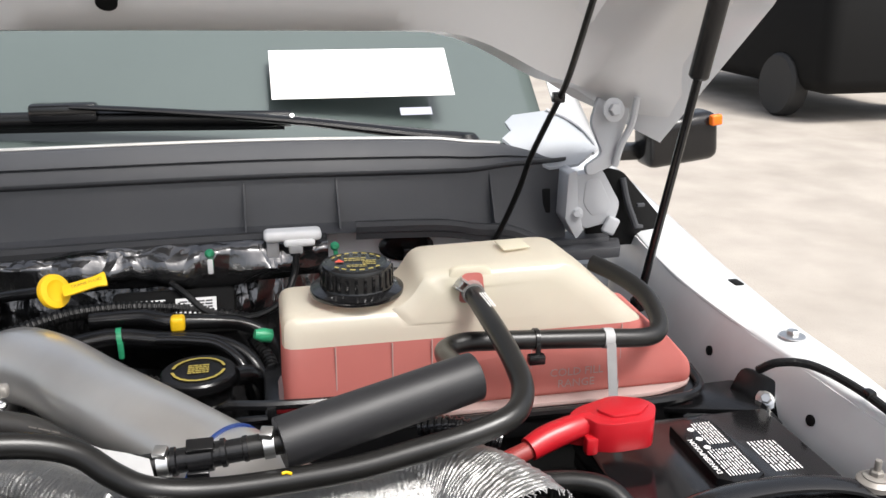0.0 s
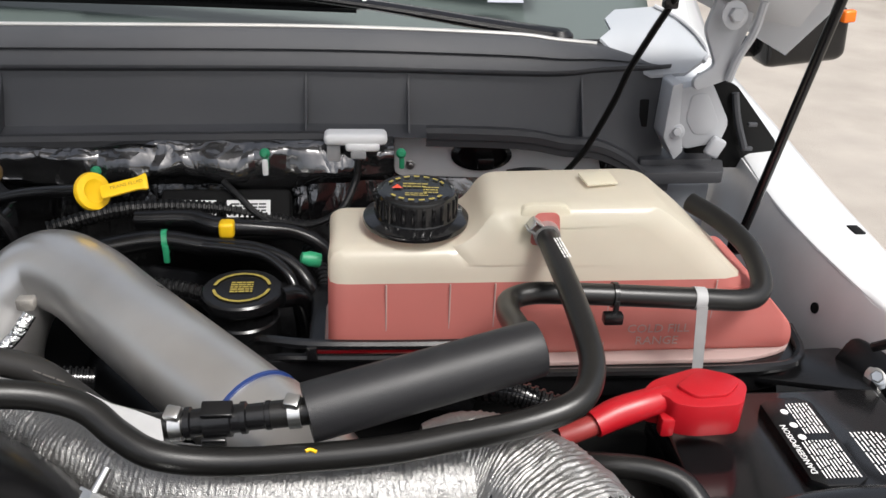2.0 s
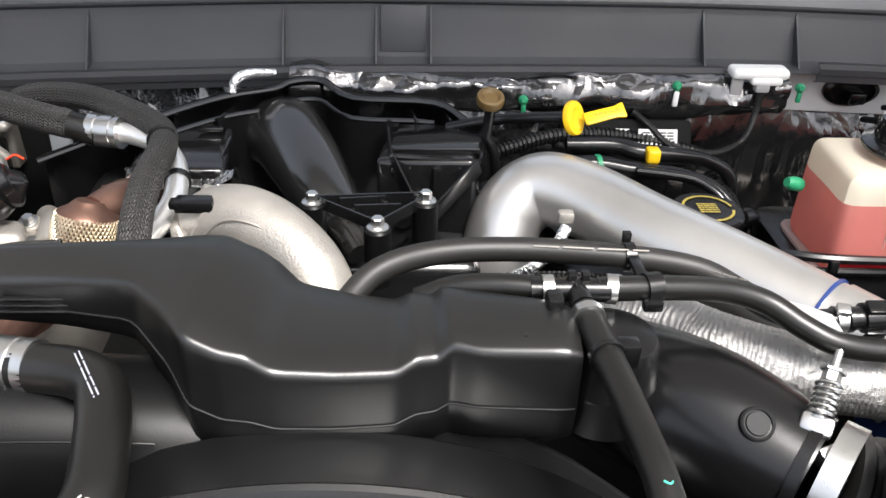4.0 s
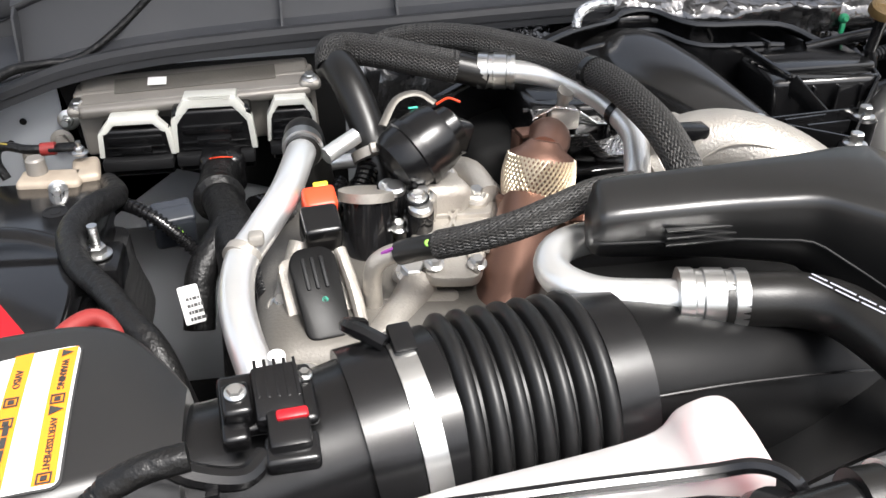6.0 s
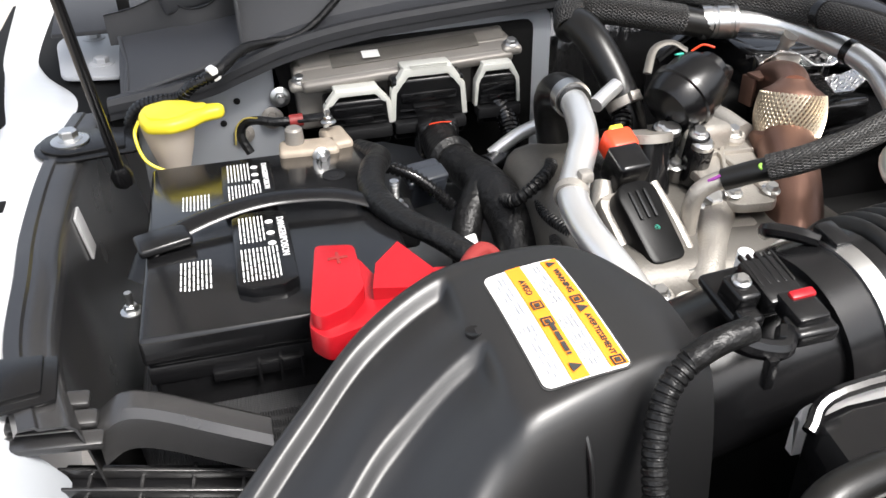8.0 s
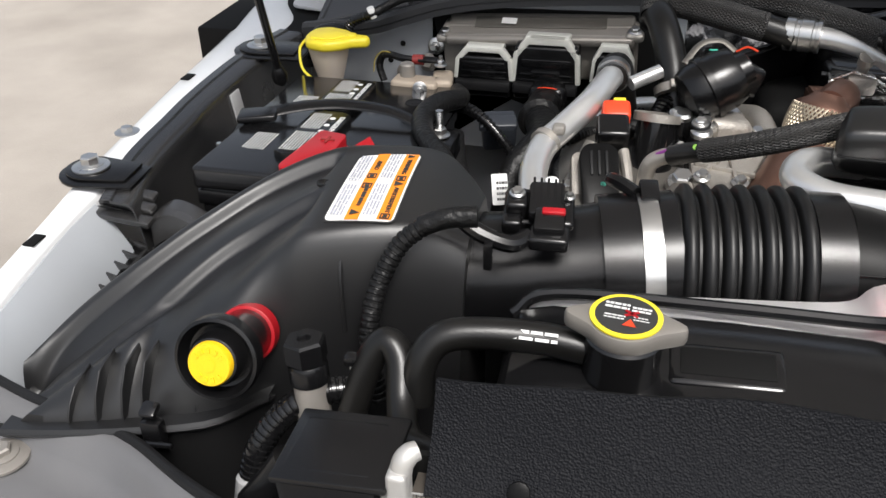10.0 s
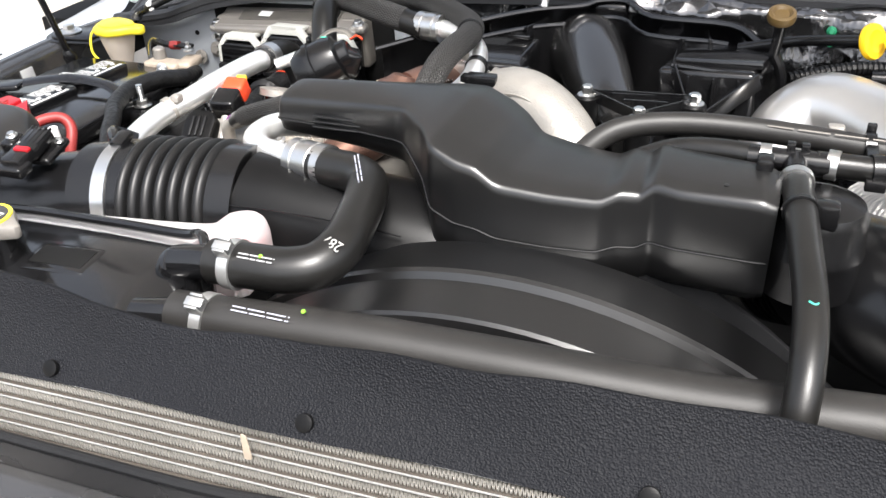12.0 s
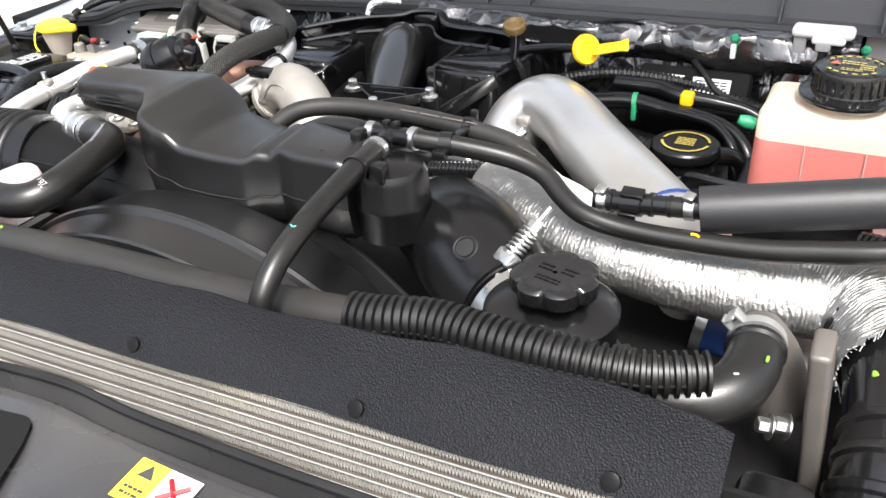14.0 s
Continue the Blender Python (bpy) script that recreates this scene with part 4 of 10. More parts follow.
st = thing("warning_sticker", "small yellow and white warning sticker on black plastic", "sticker", (-0.274, 0.211, 1.2445))
part("yellow_half", rbox(None, (0.034, 0.042, 0.0006), 0.0, m=ml @ Matrix.Translation((-0.017, 0, 0.001))), M_lemon, st, "yellow half")
part("white_half", rbox(None, (0.036, 0.042, 0.0006), 0.0, m=ml @ Matrix.Translation((0.018, 0, 0.001))), M_paper, st, "white half")
part("triangle", ([tuple(ml @ Vector(p)) for p in ((-0.026, 0.004, 0.0018), (-0.008, 0.004, 0.0018), (-0.017, 0.018, 0.0018))], [(0, 1, 2)]), M_ink, st)
part("pictogram", join(bars(ml @ Matrix.Translation((-0.017, -0.011, 0.0016)), 0.022, 0.012, 2, 3)), M_ink, st)
part("red_mark", join(tube([ml @ Vector((0.008, -0.008, 0.002)), ml @ Vector((0.03, 0.012, 0.002))], 0.0022, 6, 1), tube([ml @ Vector((0.03, -0.008, 0.002)), ml @ Vector((0.008, 0.012, 0.002))], 0.0022, 6, 1)), M_red, st)
m2 = Matrix.Translation((-0.833, 0.212, 1.2250)) @ Euler((radians(7), radians(0), radians(-3))).to_matrix().to_4x4()
s2 = thing("information_sticker", "white printed information sticker on the black panel", "sticker", (-0.833, 0.212, 1.2235))
part("paper", rbox(None, (0.12, 0.05, 0.0006), 0.0, m=m2 @ Matrix.Translation((0, 0, 0.001))), M_paper, s2)
part("print", bars(m2 @ Matrix.Translation((0, 0.004, 0.0014)), 0.11, 0.036, 5, 5), M_inkgrey, s2, "grey lines of print")


def fz(x):
    """Height of the flap's lower edge at x."""
    return 1.273 + 0.046 * (x + 0.92)


# condenser: flat tubes with folded fins between them
cd = thing("condenser", "aluminium condenser with folded fins under the foam flap", "condenser", (-0.44, 0.272, 1.1))
X0, X1 = -0.985, 0.115
for k in range(8):
    a, b = fz(X0) - 0.003 - 0.0105 * k, fz(X1) - 0.003 - 0.0105 * k
    yy = 0.275 - 0.0022 * k
    slab = [(0, 1, 2, 3), (7, 6, 5, 4), (0, 4, 5, 1), (3, 2, 6, 7), (0, 3, 7, 4), (1, 5, 6, 2)]
    # only the nose is bright; the body's colour carries the fins' shade
    for nm, y0, y1, mat, lab in (("flat_tube", yy - 0.0004, yy + 0.0006, M_pipe, "bright rounded tube nose"), ("tube_core", yy + 0.0007, yy + 0.016, M_core, "tube body darkened for the shade between the fins")):
        part(nm, ([(X0, y0, a), (X1, y0, b), (X1, y1, b), (X0, y1, a), (X0, y0, a - 0.0008), (X1, y0, b - 0.0008), (X1, y1, b - 0.0008), (X0, y1, a - 0.0008)], slab), mat, cd, lab)
    v, f = [], []
    n = 860
    for i in range(n + 1):
        x = X0 + (X1 - X0) * i / n
        base = fz(x) - 0.003 - 0.0105 * k - 0.0010
        z = base - (0.0004 if i % 2 else 0.0090)
        w = 0.0004
        v += [(x - w, yy + 0.0002, z), (x + w, yy + 0.0002, z), (x + w, yy + 0.015, z), (x - w, yy + 0.015, z)]
        if i:
            o = 4 * i - 4
            f += [(o, o + 1, o + 5, o + 4), (o + 1, o + 2, o + 6, o + 5), (o + 2, o + 3, o + 7, o + 6), (o + 3, o, o + 4, o + 7)]
    tagged(part("folded_fin", (v, f), M_fin, cd, "", 5), kind="stuff")
# black sheet puts shade behind the fins
part("core_backing", rbox((-0.435, 0.292, 1.225), (1.10, 0.004, 0.16), 0.0, rot=(0, -2.6, 0)), M_void, cd)
part("header", rbox((-0.9905, 0.272, 1.195), (0.0115, 0.016, 0.185), 0.003, 3), M_header, cd, "dull aluminium header")
for i in range(4):
    part("header_rib", rbox((-0.9975, 0.266, 1.185 + 0.026 * i), (0.004, 0.010, 0.014), 0.001), M_header, cd)
part("header_elbow", tube([(-0.990, 0.272, 1.275), (-0.989, 0.274, 1.288), (-0.986, 0.277, 1.293), (-0.982, 0.280, 1.294)], [0.0058, 0.0062, 0.0060, 0.0052], 14, 5), M_header, cd, "cast bracket")
part("leaf", prism(rounded([(0, 0), (0.006, 0.001), (0.005, 0.02), (0.001, 0.022)], 0.002), 0.0008, 0, pose(-0.585, 0.268, 1.262, 90, 0, 0)), M_tan, cd, "dry straw scrap caught in the fins")

fl = thing("foam_flap", "black leather-grained foam air flap fixed with push rivets", "foam flap", (-0.44, 0.29, 1.28))
top = [(-0.975, 1.322), (-0.93, 1.324), (-0.83, 1.333), (-0.752, 1.334), (-0.714, 1.324), (-0.63, 1.322), (-0.527, 1.333), (-0.41, 1.342), (-0.217, 1.350), (-0.088, 1.360), (0.018, 1.365), (0.072, 1.362), (0.086, 1.356)]
rows = []
for x in np.linspace(-0.978, 0.088, 72):
    zt = float(np.interp(x, [p[0] for p in top], [p[1] for p in top])) + 0.0012 * math.sin(x * 60)
    zb = fz(x) - 0.002
    rows.append([(x, 0.272 + 0.035 * t + 0.0015 * math.sin(x * 25 + 3 * t) + 0.004 * math.sin(math.pi * t), zb + (zt - zb) * t) for t in np.linspace(0, 1, 9)])
part("sheet", grid(rows, 0.005, (0, 0.85, -0.5)), M_foam, fl)
for x in (-0.928, -0.738, -0.543, -0.341, -0.141, 0.03):
    part("push_rivet", lathe([(0.0058, -0.002), (0.0056, 0.0004), (0.0040, 0.0009), (0.001, 0.0010)], (x, 0.2762, fz(x) + 0.0065), (0, -0.82, 0.57), 20), M_dull, fl, "black push rivet")


# ---- engine, driver's half ----
# black filler mass for the engine under everything else, deep shade in its colour
eng = thing("engine_block", "black filler for the engine in deep shade under the hoses", "engine", (-0.45, 0.75, 0.8))
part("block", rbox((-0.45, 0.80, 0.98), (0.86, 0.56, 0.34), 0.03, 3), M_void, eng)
part("valve_cover", rbox((-0.10, 0.92, 1.10), (0.30, 0.34, 0.14), 0.03, 3, (0, 10, 0)), M_black, eng, "black ribbed valve cover")
for i in range(5):
    part("cover_rib", rbox((-0.20 + 0.055 * i, 0.90, 1.172 - 0.009 * i), (0.008, 0.26, 0.016), 0.003, 2, (0, 10, 0)), M_black, eng)
part("lower_fill", rbox((0.12, 0.60, 1.06), (0.42, 0.36, 0.22), 0.03, 3), M_void, eng)

# insulation blanket on the bulkhead
rnd = random.Random(4)
bl = thing("bulkhead_insulation", "crinkled dark silver insulation on the bulkhead", "insulation", (-0.3, 1.19, 1.05))
rows = []
for i in range(15):
    z = 1.02 + 0.022 * i
    rows.append([(x, 1.188 - 0.040 * math.sin(math.pi * min(1, i / 14)) ** 2 * (1 if i > 8 else 0.8) - 0.010 * noise.noise(Vector((x * 7, z * 14, 2.0))) - 0.004 * noise.noise(Vector((x * 30, z * 40, 5.0))), z) for x in np.linspace(-0.86, 0.40, 86)])
part("blanket", grid(rows, 0.004, (0, 1, 0)), M_insul, bl, "", 60)
rows = []
for k in range(13):
    a = math.pi * (k / 12)
    rows.append([(x, 1.122 - 0.030 * math.sin(a) - 0.010 * noise.noise(Vector((x * 14, a * 1.5, 1.0))) - 0.004 * noise.noise(Vector((x * 45, a * 3, 4.0))), 1.302 + (0.028 + 0.016 * math.exp(-((x + 0.075) / 0.05) ** 2) * (a > 1.6)) * math.cos(a) + 0.007 * noise.noise(Vector((x * 20, a, 7.0)))) for x in np.linspace(-0.55, 0.082, 110)])
part("rolled_edge", grid(rows, 0.003, (0, 1, 0)), M_insul, bl, "rolled shiny upper edge", 60)
for x, z in ((-0.068, 1.322), (0.090, 1.322), (-0.26, 1.300)):
    part("clip", join(lathe([(0.006, 0), (0.006, 0.004), (0.003, 0.008)], (x, 1.09, z), (0, -1, 0.2), 12), rbox((x + 0.001, 1.088, z - 0.012), (0.006, 0.005, 0.014), 0.0015)), M_green, bl, "green push clip")
part("white_tag", rbox((-0.068, 1.085, 1.306), (0.007, 0.005, 0.020), 0.002), M_paper, bl, "white plastic tag")

# white painted bulkhead panel with an oval grommet
bp = thing("grommet_plate", "white painted bulkhead panel with a black oval grommet", "panel", (0.21, 1.17, 1.2))
part("plate", prism(rounded([(0.085, 1.264), (0.36, 1.255), (0.34, 1.325), (0.085, 1.328)], 0.012), 0.012, 0.003, xz(1.160)), M_inner, bp)
g = lathe([(0.034, 0), (0.034, 0.006), (0.028, 0.009), (0.026, 0.004), (0.002, 0.004)], (0, 0, 0), n=28)
part("grommet", moved(g, Matrix.Translation((0.196, 1.160, 1.294)) @ Matrix.Rotation(radians(90), 4, "X") @ Matrix.Diagonal((1.15, 0.62, 1.0, 1))), M_black, bp, "black oval rubber grommet")
part("plug", rbox((0.20, 1.148, 1.288), (0.022, 0.02, 0.016), 0.003), M_black, bp)
part("stud", bolt((0.106, 1.158, 1.280), (0, -1, 0), 0.003, 0.006, 0.003), M_steel, bp)
wb = thing("lamp_bracket", "white plastic clip bracket with a black cable", "bracket", (0.034, 1.10, 1.30))
part("body", rbox((0.037, 1.100, 1.338), (0.074, 0.028, 0.014), 0.006, 3), M_paper, wb)
part("step", rbox((0.045, 1.093, 1.330), (0.040, 0.020, 0.010), 0.004, 3), M_paper, wb)
part("tongue", rbox((0.011, 1.096, 1.322), (0.016, 0.005, 0.026), 0.003), M_tape, wb)
part("plug", rbox((0.040, 1.088, 1.322), (0.018, 0.012, 0.010), 0.002), M_tape, wb)
part("cable", tube([(0.040, 1.085, 1.316), (0.036, 1.08, 1.29), (0.018, 1.06, 1.262), (-0.02, 1.055, 1.246), (-0.07, 1.06, 1.252), (-0.10, 1.075, 1.275), (-0.118, 1.09, 1.286)], 0.0042, 10, 6), M_wire, wb, "black cable with a slack loop")

# small wiring at the bulkhead's right end
for k, pts in enumerate(([(0.225, 1.12, 1.285), (0.24, 1.09, 1.30), (0.265, 1.08, 1.302), (0.30, 1.08, 1.29), (0.33, 1.06, 1.27)], [(0.215, 1.14, 1.26), (0.225, 1.10, 1.275), (0.25, 1.08, 1.293), (0.28, 1.07, 1.285), (0.34, 1.04, 1.26)], [(0.26, 1.13, 1.27), (0.29, 1.09, 1.28), (0.33, 1.07, 1.265)])):
    solo("cable", tube(pts, (0.0035, 0.0045, 0.006)[k], 10, 6), M_wire, "black taped cable along the bulkhead", "cable", "bulkhead cables")


# ---- coolant expansion bottle ----
def coolant_bottle():
    root = thing("coolant_bottle", "cream translucent coolant bottle half full of red coolant", "coolant bottle", (0.23, 0.85, 1.235))
    outline = [(0.010, 1.238), (0.012, 1.349), (0.118, 1.349), (0.138, 1.361), (0.152, 1.384), (0.302, 1.387), (0.343, 1.356), (0.388, 1.316), (0.420, 1.292), (0.447, 1.262), (0.449, 1.238)]

    def shell(inset, top=None):
        poly = rounded(outline, 0.012, 4)
        if top is not None:
            poly = [(x, min(z, top)) for x, z in poly]
            poly = [p for i, p in enumerate(poly) if i == 0 or abs(p[0] - poly[i - 1][0]) + abs(p[1] - poly[i - 1][1]) > 1e-4]
        cx, cz = 0.22, 1.31
        sec = []
        for y, k, lean in ((0.7835, 0.018, 0.0), (0.785, 0.008, 0.0), (0.790, 0.002, 0.0), (0.800, 0.0, 0.0), (0.83, -0.001, 0.002), (0.872, 0.0, 0.003), (0.882, 0.003, 0.003), (0.888, 0.012, 0.002)):
            ring = []
            for x, z in poly:
                dx, dz = cx - x, cz - z
                d = math.hypot(dx / 0.2, dz / 0.08) or 1
                q = k + inset
                px, pz = x + math.copysign(min(q, abs(dx)), dx), z + math.copysign(min(q, abs(dz)), dz)
                rise = lean * max(0, (z - 1.33) / 0.07)
                # shallow vertical flutes on the front wall
                flute = 0.0022 * sum(math.exp(-((x - gx) / 0.0022) ** 2) for gx in (0.062, 0.118, 0.158, 0.205, 0.262, 0.325)) if y < 0.80 else 0
                front = 0.010 * max(0, (z - 1.30) / 0.1) if y < 0.81 else 0
                ring.append((px, y + (inset if y < 0.83 else -inset) + flute + front, pz + rise))
            sec.append(ring)
        return loft(sec)

    level = 1.3175
    part("bottle", cut(shell(0.0), level, True), M_bottle, root, "cream translucent bottle", 40)
    part("coolant", cut(shell(0.0), level, False), M_coolant, root, "red coolant filling the lower half", 40)
    for gx in (0.062, 0.118, 0.158, 0.262, 0.36):
        part("flute", tube([(gx, 0.7845, 1.243), (gx, 0.7842, 1.28), (gx, 0.7846, level)], 0.0008, 6, 2), M_seam, root, "pale moulded flute")
    part("port_stain", prism(rounded([(0.186, 1.352), (0.213, 1.352), (0.210, 1.383), (0.189, 1.383)], 0.006), 0.0006, 0, xz(0.7901)), M_coolant, root, "red stain round the nozzle")
    part("filler_neck", lathe([(0.034, -0.012), (0.034, 0.012), (0.032, 0.016)], (0.093, 0.836, 1.345), n=36), M_bottle, root)
    cap = part("cap", lathe([(0.0470, 0.000), (0.0478, 0.002), (0.0472, 0.005), (0.041, 0.007), (0.0370, 0.008), (0.0362, 0.010), (0.0358, 0.026), (0.0345, 0.0298), (0.031, 0.0310), (0.0305, 0.0302), (0.002, 0.0306)], (0.090, 0.834, 1.3565), n=72), M_gloss, root, "ribbed black pressure cap with yellow pictograms")
    for k in range(26):
        part("grip_rib", moved(rbox((0.0362, 0, 0.0180), (0.0022, 0.0032, 0.0175), 0.0006), Matrix.Translation((0.090, 0.834, 1.3565)) @ Matrix.Rotation(2 * math.pi * k / 26, 4, "Z")), M_gloss, cap)
    mc = Matrix.Translation((0.090, 0.834, 1.3876)) @ Matrix.Rotation(radians(-4), 4, "Z")
    part("warning_print", join(bars(mc @ Matrix.Translation((-0.001, 0.006, 0.0)), 0.022, 0.012, 2, 8), bars(mc @ Matrix.Translation((0.013, -0.004, 0.0)), 0.014, 0.016, 3, 9), bars(mc @ Matrix.Translation((0.0, -0.014, 0.0)), 0.020, 0.008, 2, 4)), M_oldprint, cap, "yellow warning pictograms")
    for arc in ((-60, -40, -20, 0, 20, 40, 60), (130, 150, 170, 190, 210, 230)):
        part("ring_print", join(*[moved(rbox((0, 0.0262, 0.0004), (0.0052, 0.0024, 0.0004), 0.0), mc @ Matrix.Rotation(radians(a), 4, "Z")) for a in arc]), M_oldprint, cap, "yellow arc of worn lettering")
    part("red_triangle", ([tuple(mc @ Vector(p)) for p in ((-0.022, -0.002, 0.0006), (-0.012, -0.002, 0.0006), (-0.017, 0.007, 0.0006))], [(0, 1, 2)]), M_orange, cap, "red warning triangle")
    part("seam_flange", prism(rounded([(0.006, 0.776), (0.40, 0.772), (0.452, 0.79), (0.458, 0.86), (0.44, 0.90), (0.006, 0.90)], 0.02), 0.005, 0.0015, pose(0, 0, 1.2355)), M_seam, root, "pinkish welded seam")
    part("nozzle", tube([(0.199, 0.815, 1.366), (0.199, 0.795, 1.364), (0.2, 0.778, 1.3625)], [0.0075, 0.0068, 0.0068], 14, 3), M_bottle, root)
    part("nozzle_boss", prism(rounded([(0.176, 1.345), (0.222, 1.345), (0.222, 1.388), (0.176, 1.388)], 0.012), 0.010, 0.004, xz(0.7945)), M_bottle, root)
    mw = Matrix.Translation((0.312, 0.7828, 1.262)) @ Matrix.Rotation(radians(90), 4, "X")
    part("fill_mark", join(letters("COLD FILL", 0.0125, mw @ Matrix.Translation((0, 0.0062, 0))), letters("RANGE", 0.0125, mw @ Matrix.Translation((0.0, -0.0068, 0)))), M_seam, root, "embossed cold fill range mark")
    part("top_emblem", rbox((0.256, 0.845, 1.3918), (0.030, 0.024, 0.0022), 0.001, rot=(6, 0, 10)), M_bottle, root, "embossed pad")
    return root


coolant_bottle()
tray = thing("bottle_tray", "black plastic tray holding the coolant bottle", "tray", (0.22, 0.85, 1.1))
part("skirt", prism(rounded([(-0.01, 0.765), (0.40, 0.758), (0.455, 0.775), (0.468, 0.86), (0.45, 0.94), (-0.01, 0.94)], 0.025), 0.026, 0.004, pose(0, 0, 1.209)), M_satin, tray)
part("base", rbox((0.23, 0.86, 1.15), (0.44, 0.16, 0.12), 0.02), M_void, tray)
part("front_wall", prism(rounded([(-0.052, 1.20), (-0.048, 1.258), (0.0, 1.262), (0.137, 1.257), (0.142, 1.20)], 0.006), 0.008, 0.002, xz(0.7575)), M_black, tray, "black front wall")
part("strap", tube([(-0.058, 0.80, 1.250), (-0.043, 0.772, 1.272), (-0.003, 0.757, 1.2765), (0.06, 0.755, 1.2755), (0.133, 0.755, 1.2745)], [0.004, 0.0045, 0.0048, 0.0045, 0.0048], 8, 5, flat=1.0), M_black, tray, "black retaining strap")
part("strap", tube([(-0.062, 0.79, 1.240), (-0.03, 0.762, 1.260), (0.03, 0.754, 1.2635), (0.09, 0.754, 1.263), (0.133, 0.755, 1.2655)], 0.004, 8, 5), M_black, tray, "black retaining strap")
for x in (-0.002, 0.128):
    part("strap_clip", rbox((x, 0.752, 1.271), (0.009, 0.007, 0.014), 0.0015), M_black, tray)
part("lip", tube([(-0.008, 0.80, 1.236), (0.0, 0.768, 1.237), (0.2, 0.761, 1.237), (0.40, 0.760, 1.237), (0.452, 0.778, 1.237), (0.466, 0.83, 1.237)], 0.005, 8, 5), M_black, tray, "rolled tray lip")
part("red_bar", tube([(0.0, 0.762, 1.2675), (0.06, 0.760, 1.2688), (0.125, 0.760, 1.2692)], 0.0042, 10, 4), M_red, tray, "red bar behind the strap")


def band(c, axis, r, w=0.008, screw=True, mat=None, name="hose_clamp", label="bright steel worm-drive hose clamp"):
    """A hose clamp round a hose of radius r."""
    root = thing(name, label, "hose clamp", c, "hose clamps")
    part("strap", lathe([(r + 0.0002, -w / 2), (r + 0.0014, -w / 2), (r + 0.0014, w / 2), (r + 0.0002, w / 2)], c, axis, 28), mat or M_steel, root)
    if screw:
        z = Vector(axis).normalized()
        up = (Vector((0, -0.3, 1)) - z * z.dot(Vector((0, -0.3, 1)))).normalized()
        part("screw_housing", rbox(None, (w * 1.3, 0.010, 0.006), 0.0015, m=basis(Vector(c) + up * (r + 0.003), up)), mat or M_steel, root)
    return root


def spring_clamp(c, axis, r, up=(0, -0.4, 1)):
    root = thing("spring_clamp", "grey spring-band hose clamp with pinch tabs", "hose clamp", c, "hose clamps")
    part("strap", lathe([(r + 0.0002, -0.0045), (r + 0.0016, -0.0045), (r + 0.0016, 0.0045), (r + 0.0002, 0.0045)], c, axis, 28), M_spring, root)
    z, u = Vector(axis).normalized(), Vector(up)
    u = (u - z * z.dot(u)).normalized()
    s = z.cross(u)
    for k in (-1, 1):
        part("tab", rbox(None, (0.010, 0.0022, 0.010), 0.0008, m=basis(Vector(c) + u * (r + 0.005) + s * 0.005 * k, u, 0.0)), M_spring, root)
    part("bridge", rbox(None, (0.014, 0.007, 0.002), 0.0007, m=basis(Vector(c) + u * (r + 0.008), u)), M_spring, root)
    return root


# hose from the bottle's nozzle down and across to the tee
h1 = thing("coolant_hose", "black rubber coolant hose from the bottle nozzle to the tee", "hose", (0.0, 0.58, 1.30))
part("tube", tube([(0.199, 0.797, 1.365), (0.2005, 0.76, 1.3605), (0.2025, 0.70, 1.3555), (0.202, 0.645, 1.350), (0.198, 0.612, 1.344), (0.183, 0.588, 1.338), (0.150, 0.578, 1.331), (0.10, 0.575, 1.322), (0.055, 0.573, 1.315), (0.002, 0.573, 1.311), (-0.05, 0.572, 1.311), (-0.09, 0.573, 1.317), (-0.115, 0.584, 1.325), (-0.138, 0.599, 1.335), (-0.165, 0.603, 1.343), (-0.20, 0.598, 1.350), (-0.25, 0.589, 1.356), (-0.278, 0.584, 1.358)], 0.0095, 16, 6), M_rubber, h1)
part("paint_mark", tube([(0.003, 0.5685, 1.3205), (0.006, 0.5695, 1.3207), (0.010, 0.5675, 1.3203)], 0.0012, 6, 3), M_yellow, h1, "yellow paint mark")
part("print", bars(Matrix.Translation((0.205, 0.752, 1.3692)) @ Matrix.Rotation(radians(-82), 4, "Z") @ Matrix.Rotation(radians(8), 4, "Y"), 0.028, 0.007, 3, 21), M_print, h1, "faint white print")
spring_clamp((0.1995, 0.787, 1.364), (0, -1, -0.08), 0.0098, (-0.8, 0, 0.6))
# return hose along the bottle's front
h2 = thing("return_hose", "dark rubber return hose looping along the bottle", "hose", (0.28, 0.76, 1.30))
part("tube", tube([(0.150, 0.64, 1.348), (0.156, 0.67, 1.343), (0.156, 0.71, 1.333), (0.162, 0.738, 1.328), (0.182, 0.748, 1.3285), (0.215, 0.751, 1.326), (0.25, 0.752, 1.3235), (0.325, 0.753, 1.318), (0.372, 0.755, 1.314), (0.391, 0.765, 1.316), (0.398, 0.785, 1.325), (0.396, 0.815, 1.337), (0.382, 0.85, 1.346), (0.362, 0.88, 1.352)], 0.0096, 16, 6), M_rubber, h2)
part("cable_tie", join(lathe([(0.0098, -0.002), (0.0112, -0.002), (0.0112, 0.002), (0.0098, 0.002)], (0.2545, 0.752, 1.3235), (1, 0, -0.07), 20), rbox((0.2515, 0.738, 1.309), (0.017, 0.010, 0.010), 0.002), rbox((0.2545, 0.742, 1.316), (0.005, 0.004, 0.016), 0.001)), M_black, h2, "black cable tie clip")
